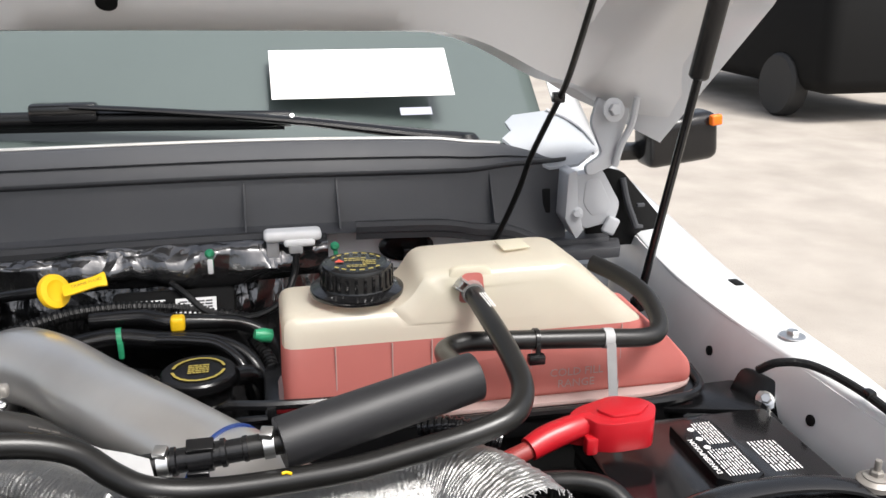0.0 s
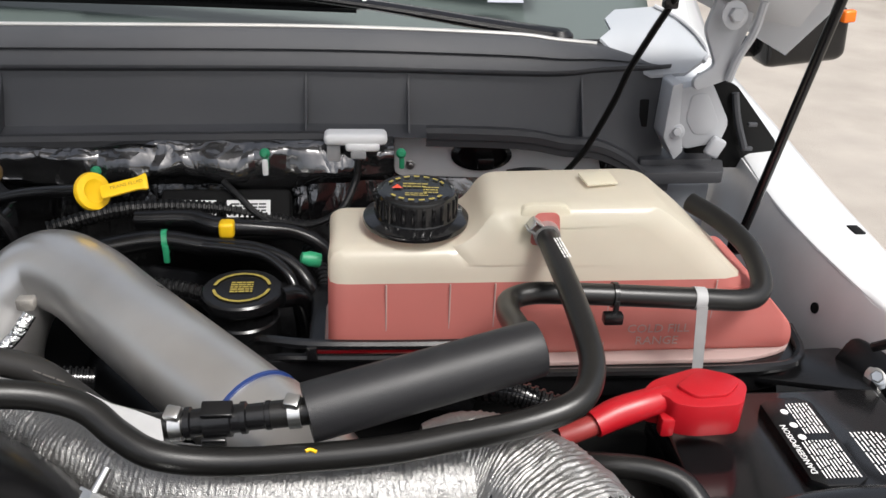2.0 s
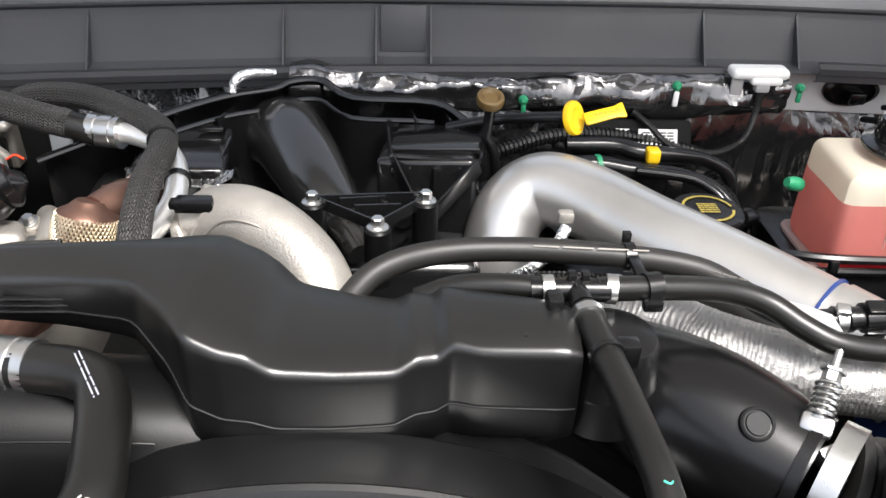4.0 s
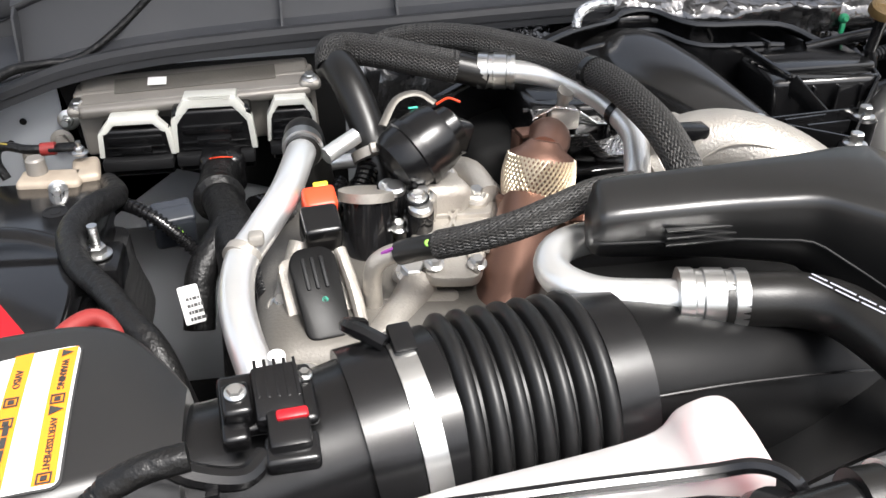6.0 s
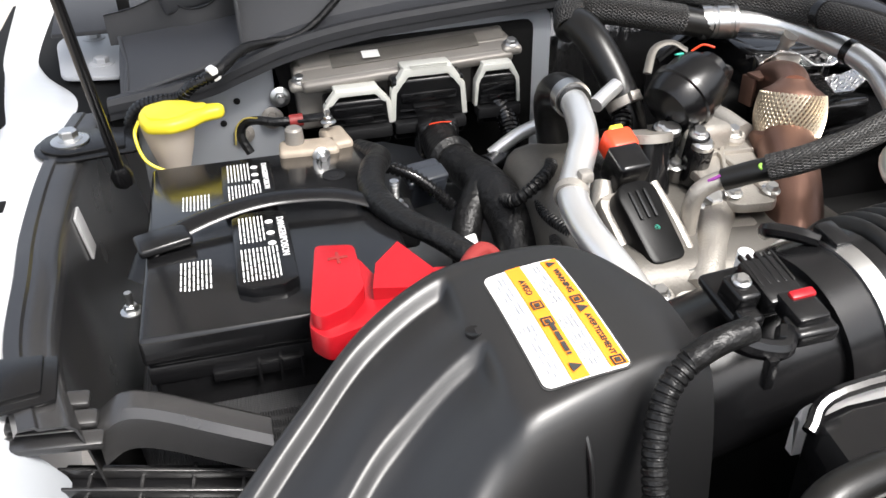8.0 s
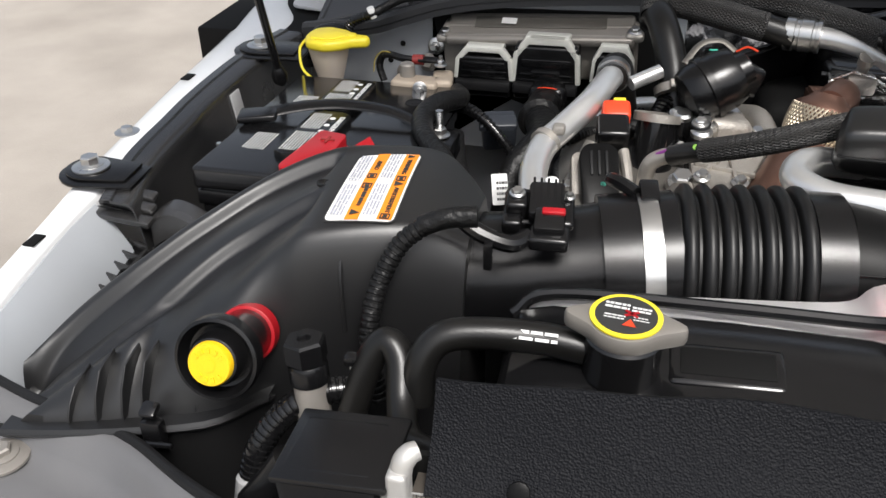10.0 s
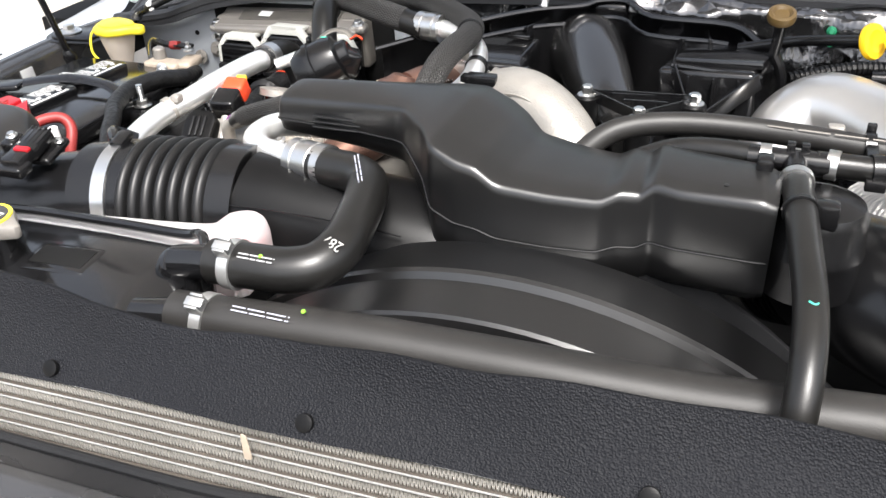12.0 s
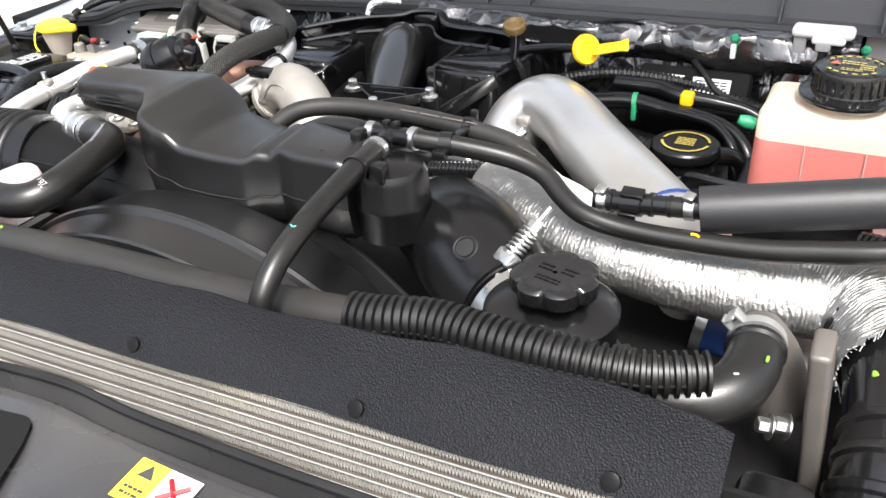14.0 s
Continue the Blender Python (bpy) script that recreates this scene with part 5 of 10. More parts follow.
part("tape_flag", join(lathe([(0.0099, -0.005), (0.0104, -0.005), (0.0104, 0.005), (0.0099, 0.005)], (0.330, 0.753, 1.3178), (1, 0, -0.07), 20), grid([[(0.3255 + 0.010 * j + 0.0018 * i, 0.742 + 0.001 * i, 1.316 - 0.0135 * i) for j in range(2)] for i in range(6)], 0.0004, (0, 1, 0))), M_tape, h2, "grey tape flag")

# foam sleeve over the heater hose, with its quick connector
fs = thing("foam_sleeve", "black foam insulation sleeve round a heater hose", "hose sleeve", (0.08, 0.61, 1.32))
a, b = Vector((0.006, 0.597, 1.3295)), Vector((0.166, 0.634, 1.3515))
part("end_face", lathe([(0.0098, 0.0), (0.0192, 0.0), (0.0192, 0.0012), (0.0098, 0.0014)], a - (b - a).normalized() * 0.0012, b - a, 28), M_matte, fs, "cut foam end")
part("sleeve", tube([a, a.lerp(b, 0.02), a.lerp(b, 0.5), a.lerp(b, 0.93), a.lerp(b, 0.985), b], [0.0195, 0.0205, 0.0205, 0.0205, 0.0185, 0.012], 28, 4), M_foamtube, fs)
qc = thing("quick_connector", "black plastic quick connector between two heater hoses", "connector", (-0.05, 0.6, 1.31))
ca, cb = Vector((-0.100, 0.597, 1.3205)), Vector((0.008, 0.5975, 1.3300))
ax = cb - ca
part("hose_end", tube([ca, ca.lerp(cb, 0.24)], 0.0092, 16, 1), M_rubber, qc)
part("socket", lathe([(0.0088, 0), (0.0108, 0.0005), (0.0108, 0.004), (0.0092, 0.005), (0.0092, 0.012), (0.0118, 0.0125), (0.0118, 0.030), (0.0095, 0.031), (0.0095, 0.036), (0.0108, 0.0365), (0.0108, 0.040), (0.0088, 0.041), (0.0088, 0.052), (0.0098, 0.053), (0.0098, 0.056), (0.007, 0.057)], ca.lerp(cb, 0.22), ax, 24), M_black, qc)
part("release_tab", join(rbox(None, (0.02, 0.012, 0.004), 0.001, m=basis(ca.lerp(cb, 0.42) + Vector((0, -0.004, 0.0118)), (0, -0.3, 1))), rbox(None, (0.016, 0.008, 0.003), 0.001, m=basis(ca.lerp(cb, 0.40) + Vector((0, -0.012, -0.008)), (0, -1, -0.4)))), M_black, qc)
part("hose_end", tube([ca.lerp(cb, 0.70), cb], 0.0092, 16, 1), M_rubber, qc)
band(tuple(ca.lerp(cb, 0.17)), ax, 0.0094, 0.008)
band(tuple(ca.lerp(cb, 0.88)), ax, 0.0094, 0.008)

# upper hose, over the intake pipe to the connector
h3 = thing("heater_hose", "dusty black heater hose with faint white print", "hose", (-0.3, 0.63, 1.33))
part("tube", tube([(-0.478, 0.60, 1.300), (-0.462, 0.605, 1.325), (-0.434, 0.625, 1.347), (-0.388, 0.643, 1.352), (-0.32, 0.650, 1.351), (-0.24, 0.645, 1.348), (-0.185, 0.636, 1.343), (-0.155, 0.620, 1.334), (-0.130, 0.605, 1.325), (-0.100, 0.597, 1.3205)], 0.0098, 16, 6), M_greyrub, h3)
part("print", bars(Matrix.Translation((-0.27, 0.640, 1.3585)) @ Matrix.Rotation(radians(-4), 4, "Z") @ Matrix.Rotation(radians(42), 4, "X"), 0.09, 0.0022, 1, 12), M_stay, h3, "faint printed line")
part("print", bars(Matrix.Translation((-0.17, 0.622, 1.3475)) @ Matrix.Rotation(radians(-30), 4, "Z") @ Matrix.Rotation(radians(45), 4, "X"), 0.04, 0.0022, 1, 13), M_stay, h3, "faint printed line")
part("tape_flag", join(grid([[(-0.1400 + 0.0165 * i + 0.003 * j, 0.6105 - 0.0105 * j - 0.006 * i, 1.3405 - 0.0045 * j - 0.0035 * i - 0.002 * (i == 1)) for j in range(3)] for i in range(4)], 0.0006)), M_tape, h3, "grey tape flag with print")
tie = thing("hose_clip", "black double clip holding two hoses together", "hose clip", (-0.238, 0.615, 1.34))
part("upper_ring", lathe([(0.0100, -0.004), (0.0118, -0.004), (0.0118, 0.004), (0.0100, 0.004)], (-0.2385, 0.645, 1.348), (1, 0.05, 0), 20), M_black, tie)
part("lower_ring", lathe([(0.0097, -0.006), (0.0115, -0.006), (0.0115, 0.006), (0.0097, 0.006)], (-0.2345, 0.5915, 1.355), (1, 0.2, 0), 20), M_black, tie)
part("web", rbox((-0.237, 0.62, 1.352), (0.009, 0.045, 0.006), 0.0015), M_black, tie)
part("tail", rbox((-0.238, 0.658, 1.357), (0.007, 0.006, 0.012), 0.001), M_black, tie)
part("tail", rbox((-0.236, 0.578, 1.349), (0.014, 0.008, 0.008), 0.001), M_black, tie)

# tee and the hose down to the radiator
te = thing("hose_tee", "black plastic three-way hose tee with steel clamps", "hose tee", (-0.287, 0.58, 1.345))
part("cross", join(tube([(-0.325, 0.585, 1.3575), (-0.268, 0.583, 1.3585)], 0.0088, 14, 1), tube([(-0.292, 0.583, 1.358), (-0.290, 0.565, 1.357)], 0.0088, 14, 1), rbox((-0.296, 0.586, 1.366), (0.006, 0.008, 0.012), 0.001), rbox((-0.286, 0.586, 1.366), (0.006, 0.008, 0.012), 0.001)), M_black, te)
part("left_stub", tube([(-0.315, 0.586, 1.357), (-0.345, 0.592, 1.356), (-0.378, 0.598, 1.350), (-0.405, 0.60, 1.338)], 0.0092, 14, 5), M_rubber, te)
h4 = thing("tee_hose", "black hose from the tee down to the radiator hose", "hose", (-0.28, 0.45, 1.31))
part("tube", tube([(-0.290, 0.560, 1.3565), (-0.286, 0.52, 1.357), (-0.280, 0.46, 1.3545), (-0.275, 0.41, 1.3495), (-0.2735, 0.372, 1.338), (-0.274, 0.350, 1.318), (-0.276, 0.345, 1.295)], [0.0106, 0.0106, 0.0104, 0.0102, 0.0100, 0.0100, 0.0100], 16, 6), M_rubber, h4)
part("tie", lathe([(0.0109, -0.002), (0.0122, -0.002), (0.0122, 0.002), (0.0109, 0.002)], (-0.2852, 0.510, 1.357), (0.1, -1, 0), 18), M_black, h4)
part("paint_mark", tube([(-0.2770, 0.402, 1.3574), (-0.274, 0.400, 1.3572), (-0.272, 0.402, 1.3570)], 0.0009, 6, 3), M_teal, h4, "teal paint mark")
band((-0.2895, 0.552, 1.3568), (0.05, -1, 0), 0.0109, 0.007, False)
band((-0.313, 0.585, 1.3577), (1, 0, 0), 0.0094, 0.008, False)
band((-0.266, 0.5855, 1.3578), (1, -0.15, 0), 0.0097, 0.008, False)


# ---- charge-air plumbing ----
sp = thing("intake_pipe", "large bare aluminium intake pipe with grime streaks", "pipe", (-0.17, 0.8, 1.22))
part("tube", tube([(-0.312, 0.86, 1.15), (-0.309, 0.875, 1.205), (-0.293, 0.898, 1.248), (-0.260, 0.904, 1.271), (-0.219, 0.874, 1.274), (-0.168, 0.817, 1.269), (-0.105, 0.745, 1.266), (-0.055, 0.692, 1.260), (-0.028, 0.662, 1.256)], [0.037, 0.039, 0.040, 0.0405, 0.0405, 0.041, 0.0412, 0.0415, 0.0415], 36, 8), M_alu, sp)
part("blue_band", lathe([(0.0428, -0.0016), (0.0437, -0.0016), (0.0437, 0.0016), (0.0428, 0.0016)], (-0.043, 0.679, 1.2583), (0.66, -0.75, -0.06), 36), M_blue, sp, "blue coupling edge")
part("coupling", tube([(-0.038, 0.673, 1.2575), (-0.012, 0.643, 1.254), (0.012, 0.61, 1.245)], 0.0438, 30, 4), M_alu, sp)
part("weld_boss", rbox((-0.252, 0.815, 1.288), (0.016, 0.012, 0.012), 0.003), M_cast, sp)
pl = thing("foil_lead", "thin foil-wrapped lead beside the intake pipe", "lead", (-0.27, 0.8, 1.22))
part("tube", tube([(-0.305, 0.80, 1.225), (-0.285, 0.79, 1.243), (-0.262, 0.800, 1.262), (-0.250, 0.812, 1.278)], 0.006, 10, 5), M_foil, pl)

part("second_lead", tube([(-0.262, 0.760, 1.232), (-0.236, 0.752, 1.246), (-0.205, 0.758, 1.250)], 0.005, 10, 5), M_foil, pl)
il = thing("shaded_loom", "black corrugated loom passing under the intake pipe", "cable loom", (-0.27, 0.79, 1.2))
part("conduit", tube([(-0.36, 0.775, 1.222), (-0.31, 0.782, 1.226), (-0.26, 0.790, 1.226), (-0.20, 0.80, 1.215)], 0.011, 14, 6, wave=(0.005, 0.0009)), M_gloss, il)

wd = thing("wrapped_duct", "charge duct wrapped in crinkled silver heat foil", "duct", (0.0, 0.58, 1.22))
path = [(-0.232, 0.695, 1.262), (-0.19, 0.660, 1.266), (-0.15, 0.630, 1.267), (-0.095, 0.602, 1.267), (-0.02, 0.588, 1.265), (0.05, 0.587, 1.264), (0.10, 0.592, 1.264), (0.14, 0.60, 1.264)]


def creased(path, rr, n, sub, cap=True):
    """A duct wrapped in foil cloth: fine creases run round it, broken by folds along it."""
    base, cs = tube(path, rr, n, sub, cap=cap), spline(path, sub)
    run, out = 0.0, []
    for i, c in enumerate(cs):
        if i:
            run += float(np.linalg.norm(c - cs[i - 1]))
        for k in range(n):
            p = Vector(base[0][i * n + k])
            a = 2 * math.pi * k / n
            swing = noise.noise(Vector((run * 45, math.cos(a) * 1.6, math.sin(a) * 1.6 + 5)))
            thread = math.sin(run * 2 * math.pi / 0.0040 + 8 * swing)
            broken = 0.5 + 0.9 * noise.noise(Vector((run * 110, math.cos(a) * 7, math.sin(a) * 7)))
            q = 1 + 0.03 * noise.noise(p * 60) + 0.014 * thread * broken + 0.020 * noise.noise(Vector((run * 240, math.cos(a) * 9, math.sin(a) * 9))) + 0.006 * math.sin(a * 26) * (0.4 + swing)
            out.append(tuple(Vector(c) + (p - Vector(c)) * q))
    return out, base[1]


part("wrap", creased(path, [0.032, 0.031, 0.030, 0.0295, 0.029, 0.0295, 0.031, 0.034], 104, 80), M_wrap, wd, "", 70)
path2 = [(0.082, 0.612, 1.268), (0.110, 0.612, 1.268), (0.138, 0.600, 1.265), (0.158, 0.578, 1.262), (0.171, 0.556, 1.260), (0.179, 0.536, 1.257)]
vv, ff = creased(path2, [0.028, 0.037, 0.043, 0.047, 0.049, 0.051], 104, 50, False)
rnd = random.Random(11)
for i in range(len(vv) - 104, len(vv)):
    vv[i] = tuple(Vector(vv[i]) + Vector((0.25, -1, -0.15)).normalized() * rnd.uniform(-0.0015, 0.003))
part("end_sleeve", (vv, ff), M_wrap, wd, "flared foil sleeve with a frayed cut edge", 70)
fray = [tube([Vector(p), Vector(p) + Vector((rnd.uniform(-0.003, 0.003), rnd.uniform(-0.009, -0.002), rnd.uniform(-0.002, 0.004)))], 0.0005, 4, 1) for p in vv[-104:]]
part("frayed_edge", join(*fray), M_tape, wd, "loose white threads")
bh = thing("charge_hose", "black ribbed charge-air hose leaving the foil sleeve", "hose", (0.21, 0.45, 1.1))
part("tube", tube([(0.150, 0.580, 1.262), (0.172, 0.545, 1.257), (0.181, 0.50, 1.248), (0.183, 0.45, 1.232), (0.180, 0.40, 1.20), (0.176, 0.36, 1.15), (0.174, 0.34, 1.10)], 0.042, 32, 8), M_gloss, bh)
for c, ax in (((0.1825, 0.470, 1.2395), (0.03, -1, -0.32)), ((0.183, 0.449, 1.2315), (0.0, -1, -0.42)), ((0.182, 0.427, 1.2195), (-0.02, -0.9, -0.52)), ((0.1805, 0.405, 1.204), (-0.05, -0.8, -0.62)), ((0.179, 0.388, 1.187), (-0.05, -0.7, -0.72))):
    part("rib", lathe([(0.0415, -0.006), (0.0445, -0.003), (0.0445, 0.003), (0.0415, 0.006)], c, ax, 36), M_gloss, bh)
part("paint_mark", rbox((0.157, 0.492, 1.2805), (0.006, 0.005, 0.003), 0.001), M_lime, bh, "lime paint mark")

el = thing("intake_elbow", "black moulded intake elbow with a round button mark", "intake elbow", (-0.2, 0.56, 1.2))
part("elbow", tube([(-0.268, 0.640, 1.235), (-0.255, 0.625, 1.245), (-0.215, 0.580, 1.256), (-0.180, 0.548, 1.258), (-0.138, 0.510, 1.2545), (-0.128, 0.501, 1.2535)], [0.045, 0.053, 0.058, 0.057, 0.0495, 0.047], 36, 6), M_satin, el)
part("collar", tube([(-0.285, 0.655, 1.225), (-0.262, 0.632, 1.24)], 0.050, 32, 2, wave=(0.008, 0.002)), M_black, el)
part("button", lathe([(0.0125, -0.004), (0.0122, 0.0012), (0.0108, 0.0022), (0.0098, 0.0018), (0.0094, 0.0004), (0.0086, 0.0004), (0.0080, 0.0018), (0.001, 0.0020)], (-0.1745, 0.5045, 1.3020), (-0.05, -0.62, 0.78), 28), M_matte, el, "round moulded button")
part("rim", lathe([(0.047, -0.004), (0.051, -0.004), (0.051, 0.004), (0.047, 0.004)], (-0.131, 0.504, 1.2537), (0.75, -0.66, -0.03), 36), M_satin, el)
cl = thing("tbolt_clamp", "spring-loaded steel T-bolt clamp on the intake elbow", "hose clamp", (-0.13, 0.51, 1.25))
part("strap", lathe([(0.0475, -0.008), (0.0495, -0.008), (0.0495, 0.008), (0.0475, 0.008)], (-0.1155, 0.4915, 1.2522), (0.75, -0.66, -0.03), 40), M_steel, cl)
b0, b1 = Vector((-0.142, 0.490, 1.290)), Vector((-0.110, 0.541, 1.337))
part("trunnion", join(rbox(None, (0.020, 0.012, 0.012), 0.002, m=basis(b0 + Vector((0.014, -0.002, -0.001)), (0.2, -0.5, 0.8))), rbox(None, (0.022, 0.014, 0.014), 0.003, m=basis(b0.lerp(b1, 0.25), b1 - b0))), M_steel, cl)
part("bolt", lathe([(0.0036, 0), (0.0036, 0.06), (0.0028, 0.0605), (0.0028, 0.076)], b0, b1 - b0, 12), M_steel, cl)
hel = []
for i in range(66):
    a = i / 65
    t = a * 2 * math.pi * 6.5
    bs = basis(b0.lerp(b1, 0.30 + 0.36 * a), b1 - b0)
    hel.append(tuple(bs @ Vector((0.0078 * math.cos(t), 0.0078 * math.sin(t), 0))))
part("spring", tube(hel, 0.0014, 6, 1), M_steel, cl, "coil spring")
part("nut", lathe([(0.0065, 0), (0.0065, 0.007), (0.009, 0.0072), (0.009, 0.009)], b0.lerp(b1, 0.68), b1 - b0, 6), M_steel, cl)
rb = thing("rubber_bellows", "dusty grey rubber bellows below the clamp", "bellows", (-0.08, 0.5, 1.1))
part("tube", tube([(-0.116, 0.492, 1.252), (-0.095, 0.484, 1.246), (-0.065, 0.475, 1.228), (-0.03, 0.465, 1.195), (-0.01, 0.46, 1.15)], [0.046, 0.046, 0.047, 0.047, 0.047], 30, 6, wave=(0.018, 0.0025)), M_greyrub, rb)
bc = thing("blue_coupler", "blue silicone coupler under the foil duct", "coupler", (0.03, 0.55, 1.15))
part("coupler", tube([(0.005, 0.640, 1.192), (0.035, 0.640, 1.187), (0.070, 0.636, 1.182)], 0.032, 28, 4), M_blue, bc)
for x in (0.012, 0.058):
    part("clamp", lathe([(0.0325, -0.005), (0.0342, -0.005), (0.0342, 0.005), (0.0325, 0.005)], (x, 0.639, 1.191 - 0.15 * (x - 0.012)), (1, -0.05, -0.15), 30), M_steel, bc, "bright steel band")
part("metal_end", tube([(0.066, 0.636, 1.182), (0.105, 0.628, 1.176), (0.13, 0.61, 1.16)], 0.030, 26, 3), M_cast, bc, "cast metal pipe end")


# power-steering reservoir
ps = thing("power_steering_reservoir", "black power-steering reservoir with a lobed twist cap", "reservoir", (-0.07, 0.42, 1.2), move=(0.006, 0.003, 0.003))
part("body", lathe([(0.040, -0.12), (0.046, -0.06), (0.051, -0.01), (0.051, -0.004), (0.046, 0.0), (0.030, 0.006), (0.022, 0.008)], (-0.072, 0.428, 1.318), n=40), M_satin, ps)
part("neck", lathe([(0.022, 0), (0.022, 0.018), (0.020, 0.02)], (-0.072, 0.428, 1.322), n=30), M_black, ps)
part("cap", lathe([(0.0255, 0), (0.0325, 0.001), (0.0335, 0.004), (0.0330, 0.0120), (0.030, 0.0142), (0.026, 0.0148), (0.022, 0.0140), (0.012, 0.0140), (0.002, 0.0141)], (-0.068, 0.424, 1.334), n=112, lobes=7, depth=0.0062, lo=0.0005, hi=0.0145, turn=0.3), M_gloss, ps, "lobed twist cap with raised symbols")
pc_ = Matrix.Translation((-0.068, 0.424, 1.3484)) @ Matrix.Rotation(radians(-12), 4, "Z")
part("cap_symbols", join(bars(pc_ @ Matrix.Translation((0, -0.010, 0)), 0.020, 0.007, 2, 31, 0.5), bars(pc_ @ Matrix.Translation((-0.009, 0.004, 0)), 0.012, 0.010, 2, 32, 0.5), bars(pc_ @ Matrix.Translation((0.009, 0.006, 0)), 0.012, 0.010, 2, 34, 0.5)), M_satin, ps, "raised symbols")

# radiator hose with loom and elbow
rh = thing("radiator_hose", "long grey-black radiator hose behind the foam flap", "hose", (-0.35, 0.37, 1.27))
part("tube", tube([(-0.690, 0.352, 1.292), (-0.64, 0.355, 1.292), (-0.55, 0.364, 1.291), (-0.45, 0.372, 1.288), (-0.33, 0.380, 1.285), (-0.22, 0.384, 1.292), (-0.12, 0.382, 1.297), (-0.03, 0.378, 1.301), (0.03, 0.376, 1.303)], [0.017, 0.0182, 0.0192, 0.0195, 0.0195, 0.0192, 0.0190, 0.0188, 0.0185], 24, 6), M_greyrub, rh)
part("print", join(bars(Matrix.Translation((-0.615, 0.349, 1.3098)) @ Matrix.Rotation(radians(30), 4, "X"), 0.045, 0.006, 2, 17, 0.3)), M_inkgrey, rh, "white printed marks")
part("paint_mark", lathe([(0.0018, 0), (0.0015, 0.0008)], (-0.585, 0.356, 1.3135), (0, -0.4, 1), 10), M_lime, rh, "lime dot")
eb = thing("hose_elbow", "black rubber hose elbow on a cast outlet", "hose elbow", (0.07, 0.43, 1.28))
part("elbow", tube([(0.02, 0.376, 1.303), (0.048, 0.380, 1.306), (0.072, 0.395, 1.311), (0.080, 0.420, 1.315), (0.079, 0.440, 1.316)], [0.0185, 0.0188, 0.019, 0.019, 0.0185], 26, 6), M_rubber, eb)
part("bead", lathe([(0.018, -0.004), (0.0205, -0.002), (0.0205, 0.002), (0.018, 0.004)], (0.0795, 0.438, 1.316), (-0.1, 1, 0), 28), M_black, eb)
part("paint_mark", rbox((0.090, 0.412, 1.3310), (0.0022, 0.006, 0.002), 0.0008), M_lime, eb, "lime paint mark")
part("paint_mark", rbox((0.076, 0.388, 1.3255), (0.004, 0.012, 0.002), 0.0008, rot=(40, 0, 20)), M_tape, eb, "pale paint mark")
part("outlet", tube([(0.079, 0.438, 1.316), (0.077, 0.462, 1.312), (0.080, 0.480, 1.298), (0.092, 0.490, 1.270), (0.10, 0.49, 1.23)], [0.0155, 0.016, 0.018, 0.019, 0.02], 22, 5), M_stay, eb, "cast aluminium outlet")
spring_clamp((0.0785, 0.448, 1.315), (-0.1, 1, -0.1), 0.0185, (-0.7, -0.2, 0.7))
lm = thing("corrugated_loom", "black split corrugated loom lying on the radiator hose", "cable loom", (-0.07, 0.37, 1.31))
part("conduit", tube([(-0.190, 0.351, 1.327), (-0.165, 0.354, 1.328), (-0.128, 0.362, 1.330), (-0.08, 0.362, 1.329), (-0.03, 0.363, 1.329), (0.02, 0.368, 1.329), (0.060, 0.384, 1.330)], [0.0162, 0.0165, 0.0165, 0.016, 0.015, 0.014, 0.0135], 22, 6, wave=(0.0066, 0.0016)), M_pleat, lm, "", 30)
part("slit", tube([(-0.187, 0.3345, 1.3272), (-0.165, 0.3375, 1.3285), (-0.128, 0.3455, 1.3305), (-0.08, 0.3455, 1.3295), (-0.03, 0.3475, 1.3295), (0.02, 0.3540, 1.3295), (0.050, 0.3660, 1.3295)], 0.0011, 6, 6), M_void, lm, "dark split along the loom")
ab = thing("alloy_stay", "flat grey cast stay beside the radiator", "stay", (0.12, 0.38, 1.1))
part("bar", rbox((0.1255, 0.462, 1.245), (0.015, 0.034, 0.16), 0.004, 3, (6, -4, 0)), M_stay, ab)
part("foot", rbox((0.112, 0.36, 1.22), (0.05, 0.05, 0.09), 0.01), M_satin, ab)
for c in ((0.108, 0.452, 1.246), (0.097, 0.446, 1.247)):
    part("bolt", bolt(c, (-0.9, -0.3, 0.2), 0.006, 0.010, 0.009), M_steel, ab)
tb = thing("taped_harness", "black corrugated harness beside the bottle tray", "cable loom", (0.19, 0.67, 1.25))
part("conduit", tube([(0.13, 0.70, 1.268), (0.16, 0.688, 1.272), (0.20, 0.675, 1.262)], 0.0105, 16, 5, wave=(0.006, 0.001)), M_gloss, tb)


